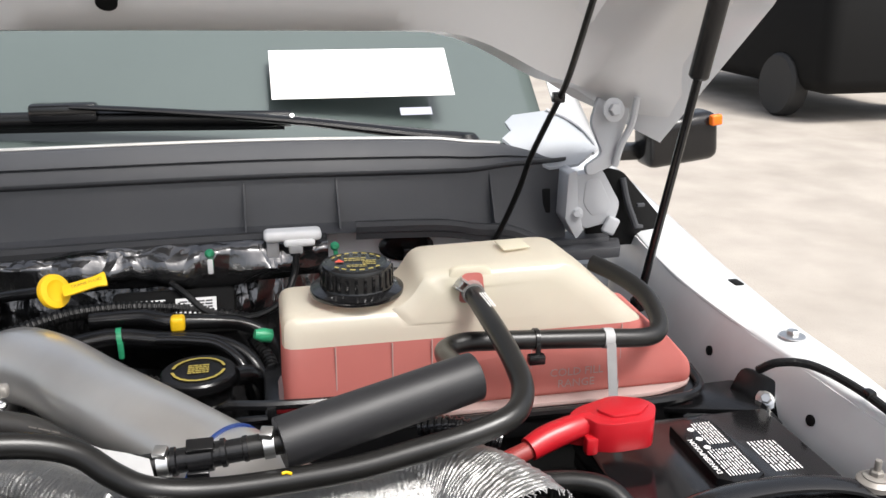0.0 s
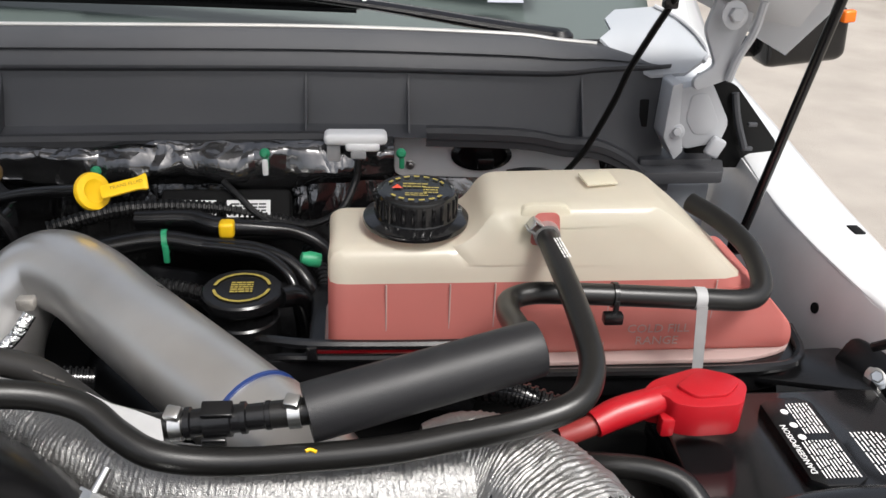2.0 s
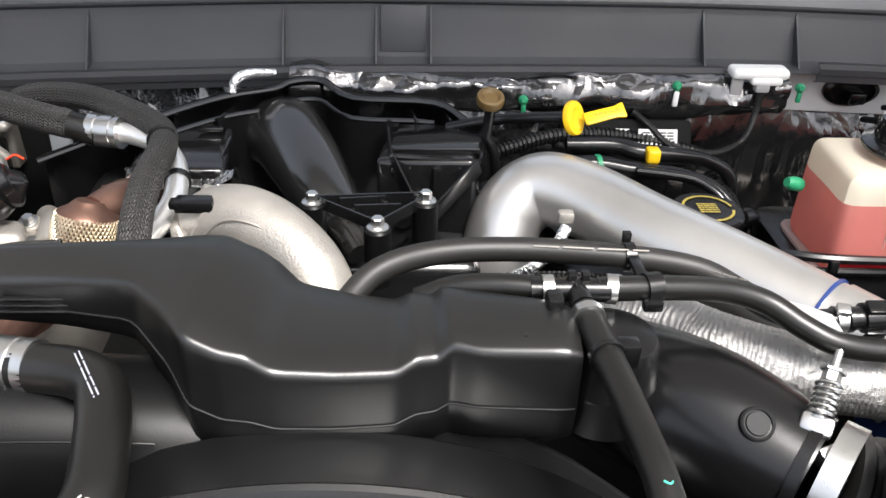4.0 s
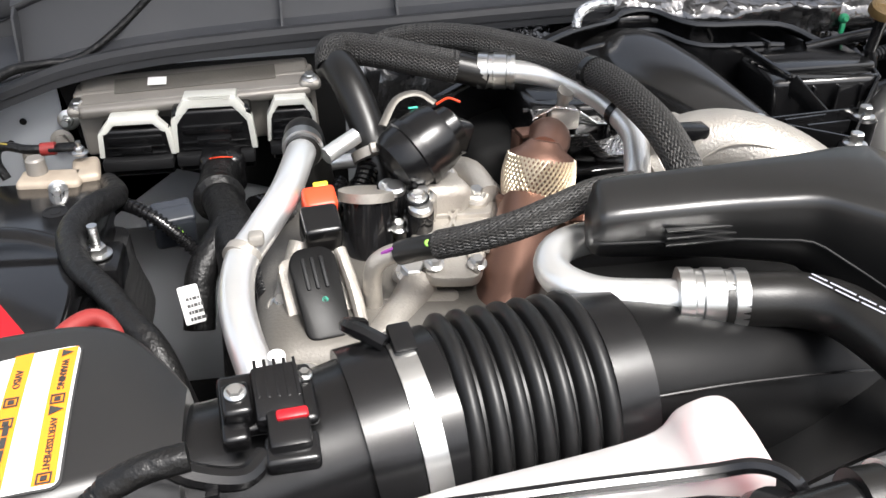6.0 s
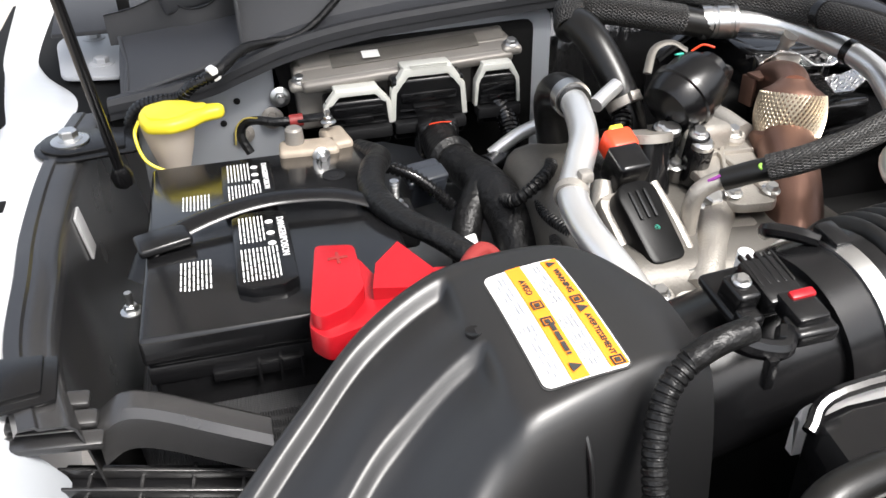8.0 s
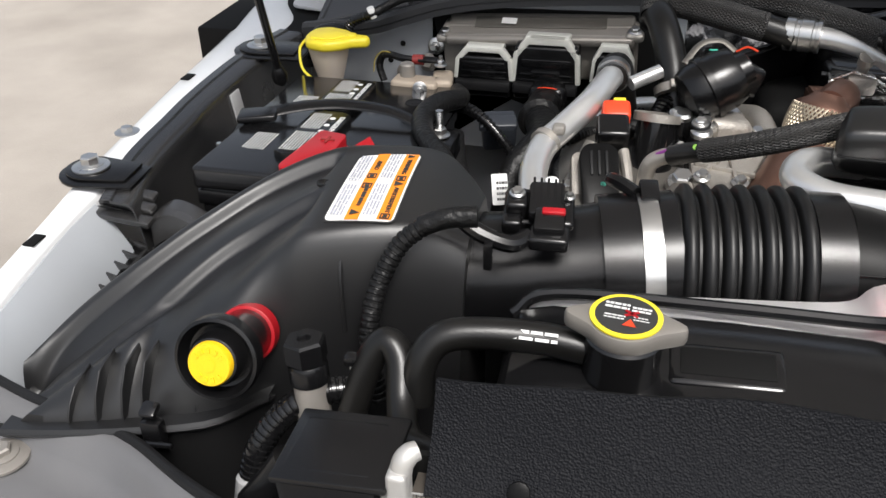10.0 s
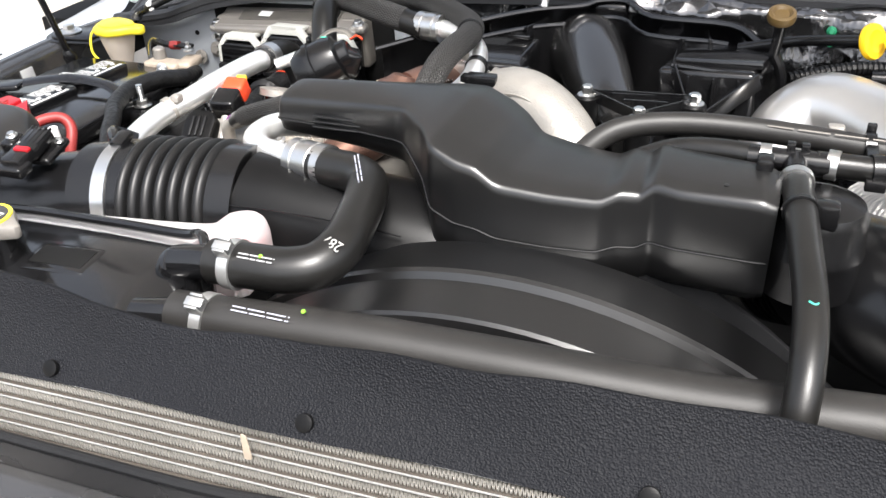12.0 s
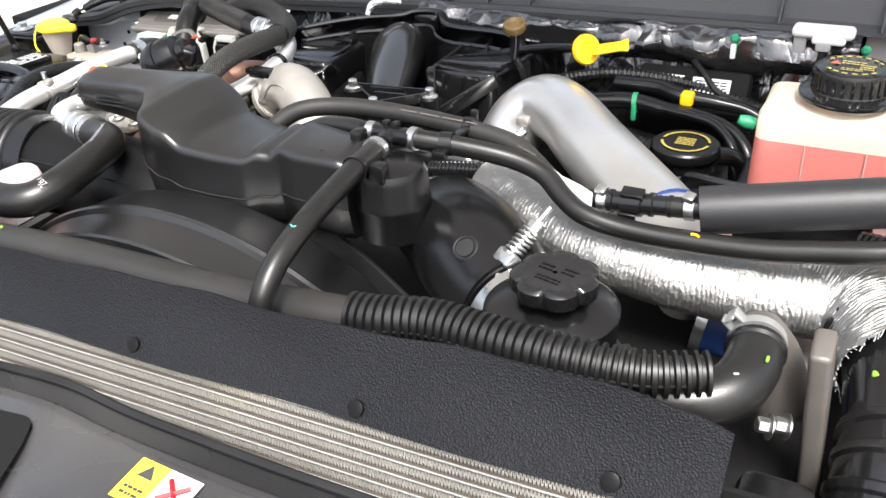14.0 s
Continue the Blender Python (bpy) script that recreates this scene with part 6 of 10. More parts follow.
# ---- batteries ----
def battery(x0, x1, y0, y1, zt, label, covers, notices, lean=0.0):
    """A starter battery: case with lid, two vent covers with print, two small notices."""
    root = thing("battery", label, "battery", ((x0 + x1) / 2, (y0 + y1) / 2, zt - 0.19))
    cx, cy, w, d = (x0 + x1) / 2, (y0 + y1) / 2, x1 - x0, y1 - y0
    part("case", rbox((cx, cy, zt - 0.105), (w - 0.008, d - 0.008, 0.168), 0.006, 3), M_black, root)
    part("lid", rbox((cx, cy, zt - 0.012), (w, d, 0.024), 0.004, 3), M_gloss, root, "glossy black lid")
    part("lid_step", rbox((cx, cy, zt - 0.034), (w - 0.004, d - 0.004, 0.016), 0.002), M_black, root)
    for k, (ccx, ccy, hl) in enumerate(covers):
        poly = [(-0.0235, 0.008 - hl), (-0.012, -hl), (0.012, -hl), (0.0235, 0.008 - hl), (0.0235, hl - 0.008), (0.012, hl), (-0.012, hl), (-0.0235, hl - 0.008)]
        vc = part("vent_cover", prism(poly, 0.011, 0.0018, pose(ccx, ccy, zt - 0.002)), M_satin, root, "raised vent cover with white print")
        mm = pose(ccx, ccy, zt + 0.0092)
        turn = Matrix.Rotation(radians(-90 if ccx < 0 else 90), 4, "Z")
        side = 1 if ccx < 0 else -1
        part("danger_print", join(letters("DANGER/POISON", hl * 0.135, mm @ Matrix.Translation((0.0168 * side, 0.012 * side, 0.0)) @ turn, 0.0002), bars(mm @ Matrix.Translation((-0.0035 * side, -hl * 0.46, 0)) @ turn, hl * 0.80, 0.031, 10, 41 + k, 0.40), bars(mm @ Matrix.Translation((-0.0075 * side, hl * 0.46, 0)) @ turn, hl * 0.72, 0.022, 7, 51 + k, 0.40), *[lathe([(0.0026, 0.0002), (0.0034, 0.0002), (0.0034, 0.0005), (0.0026, 0.0005)], tuple(mm @ Vector((0.0075 * side, hl * q, 0))), n=14) for q in (0.62, 0.30, 0.02)]), M_print, vc, "white danger and poison print")
    root.rotation_euler.x = radians(lean)
    for nx, ny, nw, nh in notices:
        part("notice_print", bars(pose(nx, ny, zt, 0, 0, -90 if nx < 0 else 90), nh, nw, 8, 61, 0.38), M_print, root, "small block of white notice print")
    fx = cx - w * 0.12
    part("grip_bar", rbox((fx, y0 + 0.001, zt - 0.040), (w * 0.32, 0.008, 0.010), 0.002), M_black, root)
    for k in range(3):
        part("grip_rib", rbox((fx + 0.016 * k, y0 - 0.001, zt - 0.042), (0.003, 0.008, 0.020), 0.0008), M_black, root)
    return root


battery(-1.318, -1.108, 0.653, 0.948, 1.2285, "black car battery with white danger print, strapped down", [(-1.2225, 0.748, 0.062), (-1.228, 0.868, 0.053)], [(-1.277, 0.731, 0.026, 0.044), (-1.276, 0.859, 0.026, 0.030)], -2.6)
battery(0.292, 0.505, 0.43, 0.735, 1.2310, "black car battery with white danger print beside the fender", [(0.405, 0.658, 0.055), (0.405, 0.50, 0.055)], [(0.462, 0.648, 0.030, 0.052)])
solo("rating_mark", join(lathe([(0.011, 0), (0.011, 0.0008), (0.009, 0.0009), (0.009, 0.0002)], (-1.147, 0.888, 1.2250), n=24), lathe([(0.005, 0), (0.005, 0.0008)], (-1.147, 0.888, 1.2250), n=18)), M_matte, "round moulded mark on the battery lid", "mark")


# ---- top of the engine ----
def plenum():
    root = thing("intake_manifold", "glossy black moulded intake manifold cover with webs and nuts", "intake manifold", (-0.52, 0.93, 1.1))
    part("base", rbox((-0.525, 0.955, 1.15), (0.40, 0.25, 0.14), 0.02, 3), M_gloss, root)
    part("left_hump", rbox((-0.655, 0.965, 1.245), (0.10, 0.125, 0.085), 0.007, 3, (-3, 2, 4)), M_gloss, root)
    part("left_shelf", rbox((-0.652, 0.972, 1.284), (0.085, 0.10, 0.008), 0.003, 2, (-3, 2, 4)), M_gloss, root)
    part("left_slot", rbox((-0.640, 1.012, 1.2895), (0.045, 0.014, 0.006), 0.002, 2, (-3, 2, 4)), M_gloss, root)
    part("left_step", rbox((-0.640, 0.885, 1.222), (0.12, 0.06, 0.045), 0.008, 3, (-4, 0, 4)), M_gloss, root)
    part("right_hump", rbox((-0.378, 0.955, 1.240), (0.108, 0.105, 0.115), 0.007, 3, (-6, -4, -8)), M_gloss, root)
    part("right_shelf", rbox((-0.372, 0.968, 1.300), (0.100, 0.084, 0.009), 0.003, 2, (-6, -4, -8)), M_gloss, root)
    part("right_lip", tube([(-0.428, 1.008, 1.300), (-0.424, 0.918, 1.302), (-0.330, 0.910, 1.300), (-0.318, 0.975, 1.304)], 0.0035, 8, 1), M_gloss, root)
    for a, b in (((-0.330, 0.908, 1.296), (-0.385, 0.852, 1.262)), ((-0.424, 0.915, 1.298), (-0.395, 0.858, 1.262))):
        part("gusset", rbox(None, (0.0025, (Vector(b) - Vector(a)).length, 0.020), 0.0006, m=Matrix.Translation((Vector(a) + Vector(b)) / 2) @ (Vector(b) - Vector(a)).to_track_quat("Y", "Z").to_matrix().to_4x4()), M_gloss, root)
    for x in (-0.405, -0.378, -0.352):
        part("face_rib", rbox((x, 0.902, 1.262), (0.0025, 0.006, 0.07), 0.0006), M_gloss, root)
    part("left_rim", tube([(-0.705, 0.915, 1.284), (-0.612, 0.908, 1.284), (-0.606, 0.985, 1.290)], 0.0028, 8, 1), M_gloss, root)
    for x in (-0.690, -0.655, -0.622):
        part("face_rib", rbox((x, 0.899, 1.255), (0.0025, 0.006, 0.05), 0.0006), M_gloss, root)
    part("cup", lathe([(0.019, -0.06), (0.019, -0.004), (0.017, 0.0), (0.014, 0.0), (0.013, -0.004)], (-0.452, 1.052, 1.288), n=24), M_gloss, root)
    part("runner", tube([(-0.605, 1.09, 1.19), (-0.580, 1.075, 1.250), (-0.552, 1.035, 1.272), (-0.527, 0.980, 1.270), (-0.500, 0.915, 1.262), (-0.473, 0.855, 1.254), (-0.456, 0.812, 1.244)], [0.034, 0.041, 0.046, 0.044, 0.037, 0.026, 0.013], 40, 8, flat=0.85), M_snout, root, "tapering glossy runner", 70)
    part("runner_edge", tube([(-0.560, 0.985, 1.262), (-0.530, 0.925, 1.262), (-0.500, 0.870, 1.260), (-0.470, 0.815, 1.254)], [0.003, 0.005, 0.006, 0.004], 8, 5), M_snout, root)
    wall = spline([(-0.80, 0.93, 1.285), (-0.687, 0.998, 1.308), (-0.62, 1.046, 1.314), (-0.565, 1.070, 1.316), (-0.545, 1.084, 1.320), (-0.51, 1.088, 1.320), (-0.47, 1.050, 1.314), (-0.374, 1.044, 1.312), (-0.335, 1.015, 1.300)], 4)
    part("rear_wall", grid([[(x, y, z), (x, y + 0.012, z + 0.001), (x, y + 0.016, z - 0.010), (x, y + 0.018, z - 0.14)] for x, y, z in wall], 0.003, (0, 1, 0)), M_gloss, root, "stepped rear wall", 30)
    part("rear_rail", tube([(x, y - 0.002, z + 0.001) for x, y, z in wall], 0.0038, 8, 1), M_gloss, root)
    part("inner_rail", tube([(x, y - 0.022, z - 0.016) for x, y, z in wall[4:-4]], 0.0032, 8, 1), M_gloss, root)
    part("front_skirt", grid([[(x, y - 0.022, z - 0.018), (x, y - 0.026, z - 0.05), (x, y - 0.03, z - 0.12)] for x, y, z in wall[4:-4]], 0.003, (0, 1, 0)), M_gloss, root)
    for k, x in enumerate((-0.665, -0.615, -0.40, -0.36)):
        part("wall_web", rbox((x, 1.035 if x < -0.5 else 1.04, 1.288), (0.003, 0.05, 0.03), 0.001, rot=(0, 0, -18 if x < -0.5 else 12)), M_gloss, root)
    part("bridge", rbox((-0.53, 1.098, 1.306), (0.045, 0.03, 0.024), 0.006, 3), M_gloss, root)
    # webbed flange with its nuts
    for a, b in (((-0.50, 0.835, 1.292), (-0.437, 0.782, 1.294)), ((-0.437, 0.782, 1.294), (-0.39, 0.838, 1.292)), ((-0.475, 0.832, 1.291), (-0.43, 0.838, 1.291)), ((-0.46, 0.818, 1.291), (-0.415, 0.822, 1.291)), ((-0.50, 0.835, 1.292), (-0.39, 0.845, 1.292))):
        part("web", rbox(None, (0.0022, (Vector(b) - Vector(a)).length, 0.012), 0.0, m=Matrix.Translation((Vector(a) + Vector(b)) / 2) @ (Vector(b) - Vector(a)).to_track_quat("Y", "Z").to_matrix().to_4x4()), M_gloss, root)
    for c in ((-0.502, 0.832, 1.290), (-0.437, 0.778, 1.293), (-0.390, 0.837, 1.290)):
        part("post", lathe([(0.013, -0.06), (0.013, 0.0), (0.011, 0.002)], c, n=18), M_dull, root)
        part("nut", bolt((c[0], c[1], c[2] + 0.002), r=0.0062, washer=0.0105, h=0.010), M_steel, root, "bright flanged nut")
    part("rib", rbox((-0.415, 0.865, 1.262), (0.003, 0.09, 0.03), 0.001, rot=(-20, 0, -28)), M_gloss, root)
    return root


plenum()
mw = thing("manifold_lead", "white foil-tipped lead on the intake manifold", "lead", (-0.59, 1.06, 1.32))
part("tip", tube([(-0.612, 1.05, 1.318), (-0.606, 1.055, 1.333), (-0.590, 1.062, 1.338), (-0.562, 1.07, 1.337)], [0.005, 0.006, 0.006, 0.004], 10, 5), M_foil, mw)

cp2 = thing("cast_inlet", "cast aluminium inlet elbow behind the resonator", "inlet elbow", (-0.51, 0.75, 1.25))
part("elbow", tube([(-0.612, 0.80, 1.270), (-0.590, 0.795, 1.292), (-0.558, 0.780, 1.301), (-0.522, 0.755, 1.294), (-0.494, 0.728, 1.274), (-0.480, 0.705, 1.24)], [0.029, 0.031, 0.032, 0.032, 0.032, 0.032], 28, 7), M_cast, cp2)
part("casting_seam", tube([(-0.600, 0.766, 1.288), (-0.572, 0.754, 1.315), (-0.536, 0.738, 1.316), (-0.506, 0.720, 1.296)], 0.0016, 6, 5), M_cast, cp2)
part("flange", rbox((-0.600, 0.79, 1.300), (0.014, 0.05, 0.044), 0.004, rot=(0, 25, 10)), M_cast, cp2)
part("sensor", join(rbox((-0.602, 0.775, 1.320), (0.036, 0.018, 0.012), 0.003), rbox((-0.618, 0.772, 1.322), (0.012, 0.012, 0.008), 0.002)), M_black, cp2)
part("joint_ring", lathe([(0.0310, -0.006), (0.0325, -0.004), (0.0325, 0.004), (0.0310, 0.006)], (-0.608, 0.798, 1.275), (-0.7, 0.15, -0.5), 26), M_cast, cp2, "cast joint ring")

# fillers, dipsticks and caps
df = thing("transmission_dipstick", "yellow transmission dipstick handle on a black tube", "dipstick", (-0.22, 0.96, 1.28))
part("tube", tube([(-0.36, 1.00, 1.300), (-0.30, 0.985, 1.318), (-0.24, 0.962, 1.331), (-0.232, 0.958, 1.332)], 0.0062, 12, 4), M_black, df)
part("ring", lathe([(0.012, -0.003), (0.0185, -0.003), (0.0195, 0.0), (0.0185, 0.004), (0.012, 0.005), (0.008, 0.003)], (-0.225, 0.953, 1.334), (0.75, -0.55, 0.35), 28), M_yellow, df)
part("tab", prism(rounded([(0, -0.008), (0.036, -0.007), (0.046, -0.010), (0.046, 0.010), (0.036, 0.007), (0, 0.007)], 0.003), 0.003, 0.0008, Matrix.Translation((-0.214, 0.946, 1.335)) @ Matrix.Rotation(radians(8), 4, "Z") @ Matrix.Rotation(radians(-12), 4, "Y") @ Matrix.Rotation(radians(35), 4, "X")), M_yellow, df, "yellow pull tab")
part("tab_print", letters("TRANS FLUID", 0.0055, Matrix.Translation((-0.190, 0.9487, 1.3432)) @ Matrix.Rotation(radians(8), 4, "Z") @ Matrix.Rotation(radians(-12), 4, "Y") @ Matrix.Rotation(radians(35), 4, "X"), 0.0002), M_ochre, df, "stamped lettering")
of = thing("oil_dipstick", "dirty ochre oil dipstick loop on the manifold edge", "dipstick", (-0.33, 0.955, 1.32))
part("loop", lathe([(0.011, -0.005), (0.0145, -0.004), (0.0155, 0.0), (0.0145, 0.005), (0.011, 0.006), (0.008, 0.003)], (-0.319, 0.945, 1.357), (0.05, -0.35, 0.92), 28), M_ochre, of)
part("stem", tube([(-0.318, 0.944, 1.353), (-0.319, 0.945, 1.335), (-0.321, 0.945, 1.315)], [0.007, 0.006, 0.006], 14, 4), M_black, of)
part("tube", tube([(-0.322, 0.946, 1.318), (-0.31, 0.95, 1.29), (-0.30, 0.96, 1.22)], 0.006, 10, 4), M_black, of)
oc = thing("oil_filter_cap", "black oil filter housing cap with yellow print", "cap", (-0.075, 0.89, 1.15))
part("housing", lathe([(0.036, -0.10), (0.036, -0.03), (0.034, -0.028), (0.034, -0.012), (0.040, -0.011), (0.041, -0.008), (0.040, -0.001), (0.038, 0.001), (0.002, 0.002)], (-0.077, 0.892, 1.254), n=48), M_black, oc)
md = pose(-0.077, 0.892, 1.2565)
part("print", join(bars(md, 0.022, 0.022, 5, 71, 0.65), *[moved(rbox((0, 0, 0), (0.010, 0.003, 0.0003), 0.0), md @ Matrix.Rotation(radians(a), 4, "Z") @ Matrix.Translation((0, 0.027, 0.0002))) for a in range(-70, 71, 20)], *[moved(rbox((0, 0, 0), (0.010, 0.003, 0.0003), 0.0), md @ Matrix.Rotation(radians(a), 4, "Z") @ Matrix.Translation((0, 0.027, 0.0002))) for a in range(110, 251, 20)]), M_oldprint, oc, "worn yellow printed symbols")
part("teal_mark", rbox((-0.075, 0.8555, 1.205), (0.006, 0.002, 0.010), 0.001), M_teal, oc, "teal paint mark")
part("bracket_arm", tube([(-0.04, 0.89, 1.245), (-0.02, 0.905, 1.235), (-0.012, 0.91, 1.19), (-0.012, 0.90, 1.12)], 0.011, 12, 5), M_black, oc)

# fuel lines with coloured locks along the rear
fl2 = thing("fuel_line", "black fuel line with green and yellow connector locks", "fuel line", (-0.14, 1.02, 1.2))
part("rear_line", tube([(-0.34, 0.98, 1.215), (-0.26, 1.00, 1.238), (-0.205, 1.012, 1.247), (-0.17, 1.014, 1.248), (-0.13, 1.008, 1.244), (-0.075, 1.000, 1.243), (-0.035, 0.985, 1.232), (-0.012, 0.965, 1.205), (-0.005, 0.955, 1.15)], [0.012, 0.013, 0.012, 0.0115, 0.011, 0.0085, 0.0085, 0.0085, 0.0085], 14, 6), M_black, fl2)
part("front_line", tube([(-0.21, 1.04, 1.262), (-0.15, 1.04, 1.262), (-0.12, 1.03, 1.258), (-0.07, 1.03, 1.254), (-0.03, 1.035, 1.245), (0.0, 1.03, 1.225), (0.005, 1.02, 1.18)], [0.010, 0.011, 0.011, 0.009, 0.0085, 0.0085, 0.008], 14, 6), M_black, fl2)
part("green_lock", join(lathe([(0.0118, -0.003), (0.0136, -0.003), (0.0136, 0.003), (0.0118, 0.003)], (-0.174, 1.013, 1.2475), (1, 0.1, 0.05), 18), rbox((-0.172, 1.000, 1.238), (0.007, 0.005, 0.022), 0.002)), M_green, fl2, "green connector lock")
part("yellow_lock", rbox((-0.107, 1.018, 1.260), (0.017, 0.018, 0.018), 0.004, 3), M_yellow, fl2, "yellow connector lock")
part("thin_line", tube([(-0.13, 0.995, 1.250), (-0.09, 0.985, 1.250), (-0.06, 0.975, 1.247), (-0.035, 0.955, 1.232), (-0.025, 0.935, 1.20), (-0.022, 0.92, 1.14)], 0.0062, 12, 6), M_gloss, fl2)
for i, pts in enumerate(([(-0.24, 0.93, 1.20), (-0.20, 0.97, 1.215), (-0.12, 0.96, 1.205), (-0.10, 0.93, 1.17)], [(-0.02, 1.05, 1.22), (0.0, 1.00, 1.20), (-0.005, 0.93, 1.17), (0.0, 0.86, 1.16)], [(-0.30, 1.02, 1.26), (-0.22, 1.05, 1.27), (-0.12, 1.07, 1.26), (-0.02, 1.06, 1.24)])):
    solo("loose_cable", tube(pts, 0.008, 10, 6, wave=(0.006, 0.0008)), M_wire, "black corrugated cable in shadow", "cable", "rear engine cables")
sl = thing("part_label", "pair of white barcode labels on a dark housing", "label", (-0.12, 1.075, 1.24))
part("housing", rbox((-0.115, 1.085, 1.245), (0.15, 0.03, 0.06), 0.006, rot=(-30, 0, 0)), M_void, sl)
for x in (-0.150, -0.088):
    part("paper", rbox((x, 1.0665, 1.262), (0.050, 0.0006, 0.020), 0.0, rot=(-30, 0, 0)), M_paper, sl)
    part("print", bars(Matrix.Translation((x, 1.0658, 1.262)) @ Matrix.Rotation(radians(60), 4, "X"), 0.040, 0.015, 4, 81, 0.5, lift=0.0004), M_ink, sl)
solo("green_plug", lathe([(0.007, 0), (0.0075, 0.010), (0.005, 0.018)], (0.002, 0.861, 1.302), (-1, -0.2, 0.3), 14), M_green, "green connector plug beside the coolant bottle", "connector")


# ---- resonator box over the front of the engine ----
def resonator():
    root = thing("resonator_box", "satin black moulded air resonator box with a parting seam", "resonator", (-0.50, 0.57, 1.26))
    # front top corner, rear top corner, floor height
    pairs = [((-0.744, 0.603, 1.346), (-0.738, 0.633, 1.352), 1.325), ((-0.739, 0.598, 1.356), (-0.733, 0.638, 1.363), 1.318), ((-0.66, 0.591, 1.362), (-0.66, 0.634, 1.369), 1.314), ((-0.605, 0.577, 1.369), (-0.60, 0.633, 1.373), 1.312), ((-0.575, 0.545, 1.370), (-0.565, 0.634, 1.376), 1.285),
             ((-0.557, 0.516, 1.368), (-0.545, 0.634, 1.376), 1.268), ((-0.535, 0.510, 1.360), (-0.520, 0.630, 1.366), 1.262), ((-0.517, 0.509, 1.3565), (-0.507, 0.626, 1.3585), 1.262), ((-0.50, 0.508, 1.345), (-0.490, 0.616, 1.346), 1.262), ((-0.46, 0.509, 1.342), (-0.45, 0.606, 1.343), 1.262), ((-0.422, 0.511, 1.342), (-0.422, 0.600, 1.343), 1.264),
             ((-0.408, 0.517, 1.3485), (-0.409, 0.598, 1.351), 1.266), ((-0.394, 0.521, 1.3470), (-0.396, 0.596, 1.350), 1.266), ((-0.384, 0.524, 1.3555), (-0.387, 0.594, 1.359), 1.268), ((-0.365, 0.518, 1.3550), (-0.370, 0.590, 1.3585), 1.270), ((-0.31, 0.512, 1.359), (-0.31, 0.570, 1.363), 1.272), ((-0.299, 0.513, 1.355), (-0.298, 0.566, 1.359), 1.275)]
    raw = [np.array((*a, *b, c)) for a, b, c in pairs]
    sm = [p + (q - p) * k / 6 for p, q in zip(raw, raw[1:]) for k in range(6)] + [raw[-1]]
    for _ in range(1):
        sm = [sm[0]] + [(p + 2 * q + r) / 4 for p, q, r in zip(sm, sm[1:], sm[2:])] + [sm[-1]]
    sec, seam = [], []
    for q in sm:
        fx, fy, fz_, rx, ry, rz, zb = q
        mx = (fx + rx) / 2
        h = fz_ - zb
        d = ry - fy

        def at(t, dy, z):
            return (fx + (rx - fx) * t, fy + d * t + dy, z)
        zs = zb + h * 0.45
        sec.append([at(0, 0.010, zb), at(0, 0.002, zb + h * 0.12), at(0, -0.002, zs), at(0, 0.0, fz_ - 0.009), at(0, 0.0006, fz_ - 0.0042), at(0, 0.0025, fz_ - 0.0016), at(0, 0.0052, fz_ - 0.0003), at(0.3, 0.0, fz_ + (rz - fz_) * 0.3 + 0.001), at(0.7, 0, fz_ + (rz - fz_) * 0.7 + 0.001),
                    at(1, -0.0075, rz - 0.0005), at(1, -0.0036, rz - 0.0022), at(1, -0.0010, rz - 0.0052), at(1, 0, rz - 0.009), at(1, 0.002, zs), at(1, -0.002, zb + h * 0.12), at(1, -0.010, zb)])
        seam.append((fx, fy - 0.0025, zs))
    part("box", loft(sec), M_reson, root, "", 60)
    part("seam", tube(seam[1:-1], 0.0009, 6, 1), M_matte, root, "raised parting seam")
    for px, py in ((-0.345, 0.552), (-0.335, 0.530), (-0.318, 0.562)):
        part("pip", lathe([(0.002, -0.002), (0.002, 0.0008), (0.001, 0.001)], (px, py, 1.3585), n=10), M_reson, root)
    part("vent_grip", join(*[rbox((-0.676, 0.5905 - 0.0012 * k, 1.3445 - 0.0045 * k), (0.048, 0.004, 0.002), 0.0006) for k in range(3)]), M_reson, root, "ribbed grip")
    part("canister", lathe([(0.035, -0.060), (0.0358, -0.03), (0.0365, -0.028), (0.0365, -0.026), (0.0355, -0.024), (0.0345, 0.0), (0.031, 0.008), (0.020, 0.012), (0.002, 0.013)], (-0.272, 0.548, 1.338), n=36), M_satin, root, "round end chamber")
    part("lug", rbox((-0.268, 0.522, 1.350), (0.016, 0.014, 0.020), 0.003), M_black, root)
    part("lug", rbox((-0.312, 0.56, 1.365), (0.012, 0.016, 0.012), 0.003), M_black, root)
    return root


resonator()

fsd = thing("fan_shroud", "black stepped fan shroud arching below the resonator", "fan shroud", (-0.51, 0.45, 0.9))
part("ring", lathe([(0.300, 0.016), (0.344, 0.017), (0.352, 0.019), (0.3538, 0.022), (0.3505, 0.026), (0.3500, 0.045), (0.3525, 0.066), (0.3575, 0.069), (0.3590, 0.073), (0.3550, 0.078), (0.3525, 0.105), (0.3490, 0.129), (0.3455, 0.134), (0.340, 0.137), (0.300, 0.139)], (-0.475, 0.380, 0.945), (0, 1, 0), 140), M_reson, fsd, "", 24)
part("front_frame", rbox((-0.45, 0.355, 1.06), (1.02, 0.03, 0.36), 0.01), M_matte, fsd)
part("side_web", prism(rounded([(-0.425, 1.290), (-0.390, 1.305), (-0.29, 1.240), (-0.20, 1.165), (-0.13, 1.06), (-0.25, 1.05), (-0.44, 1.25)], 0.006), 0.006, 0.002, xz(0.53)), M_matte, fsd)
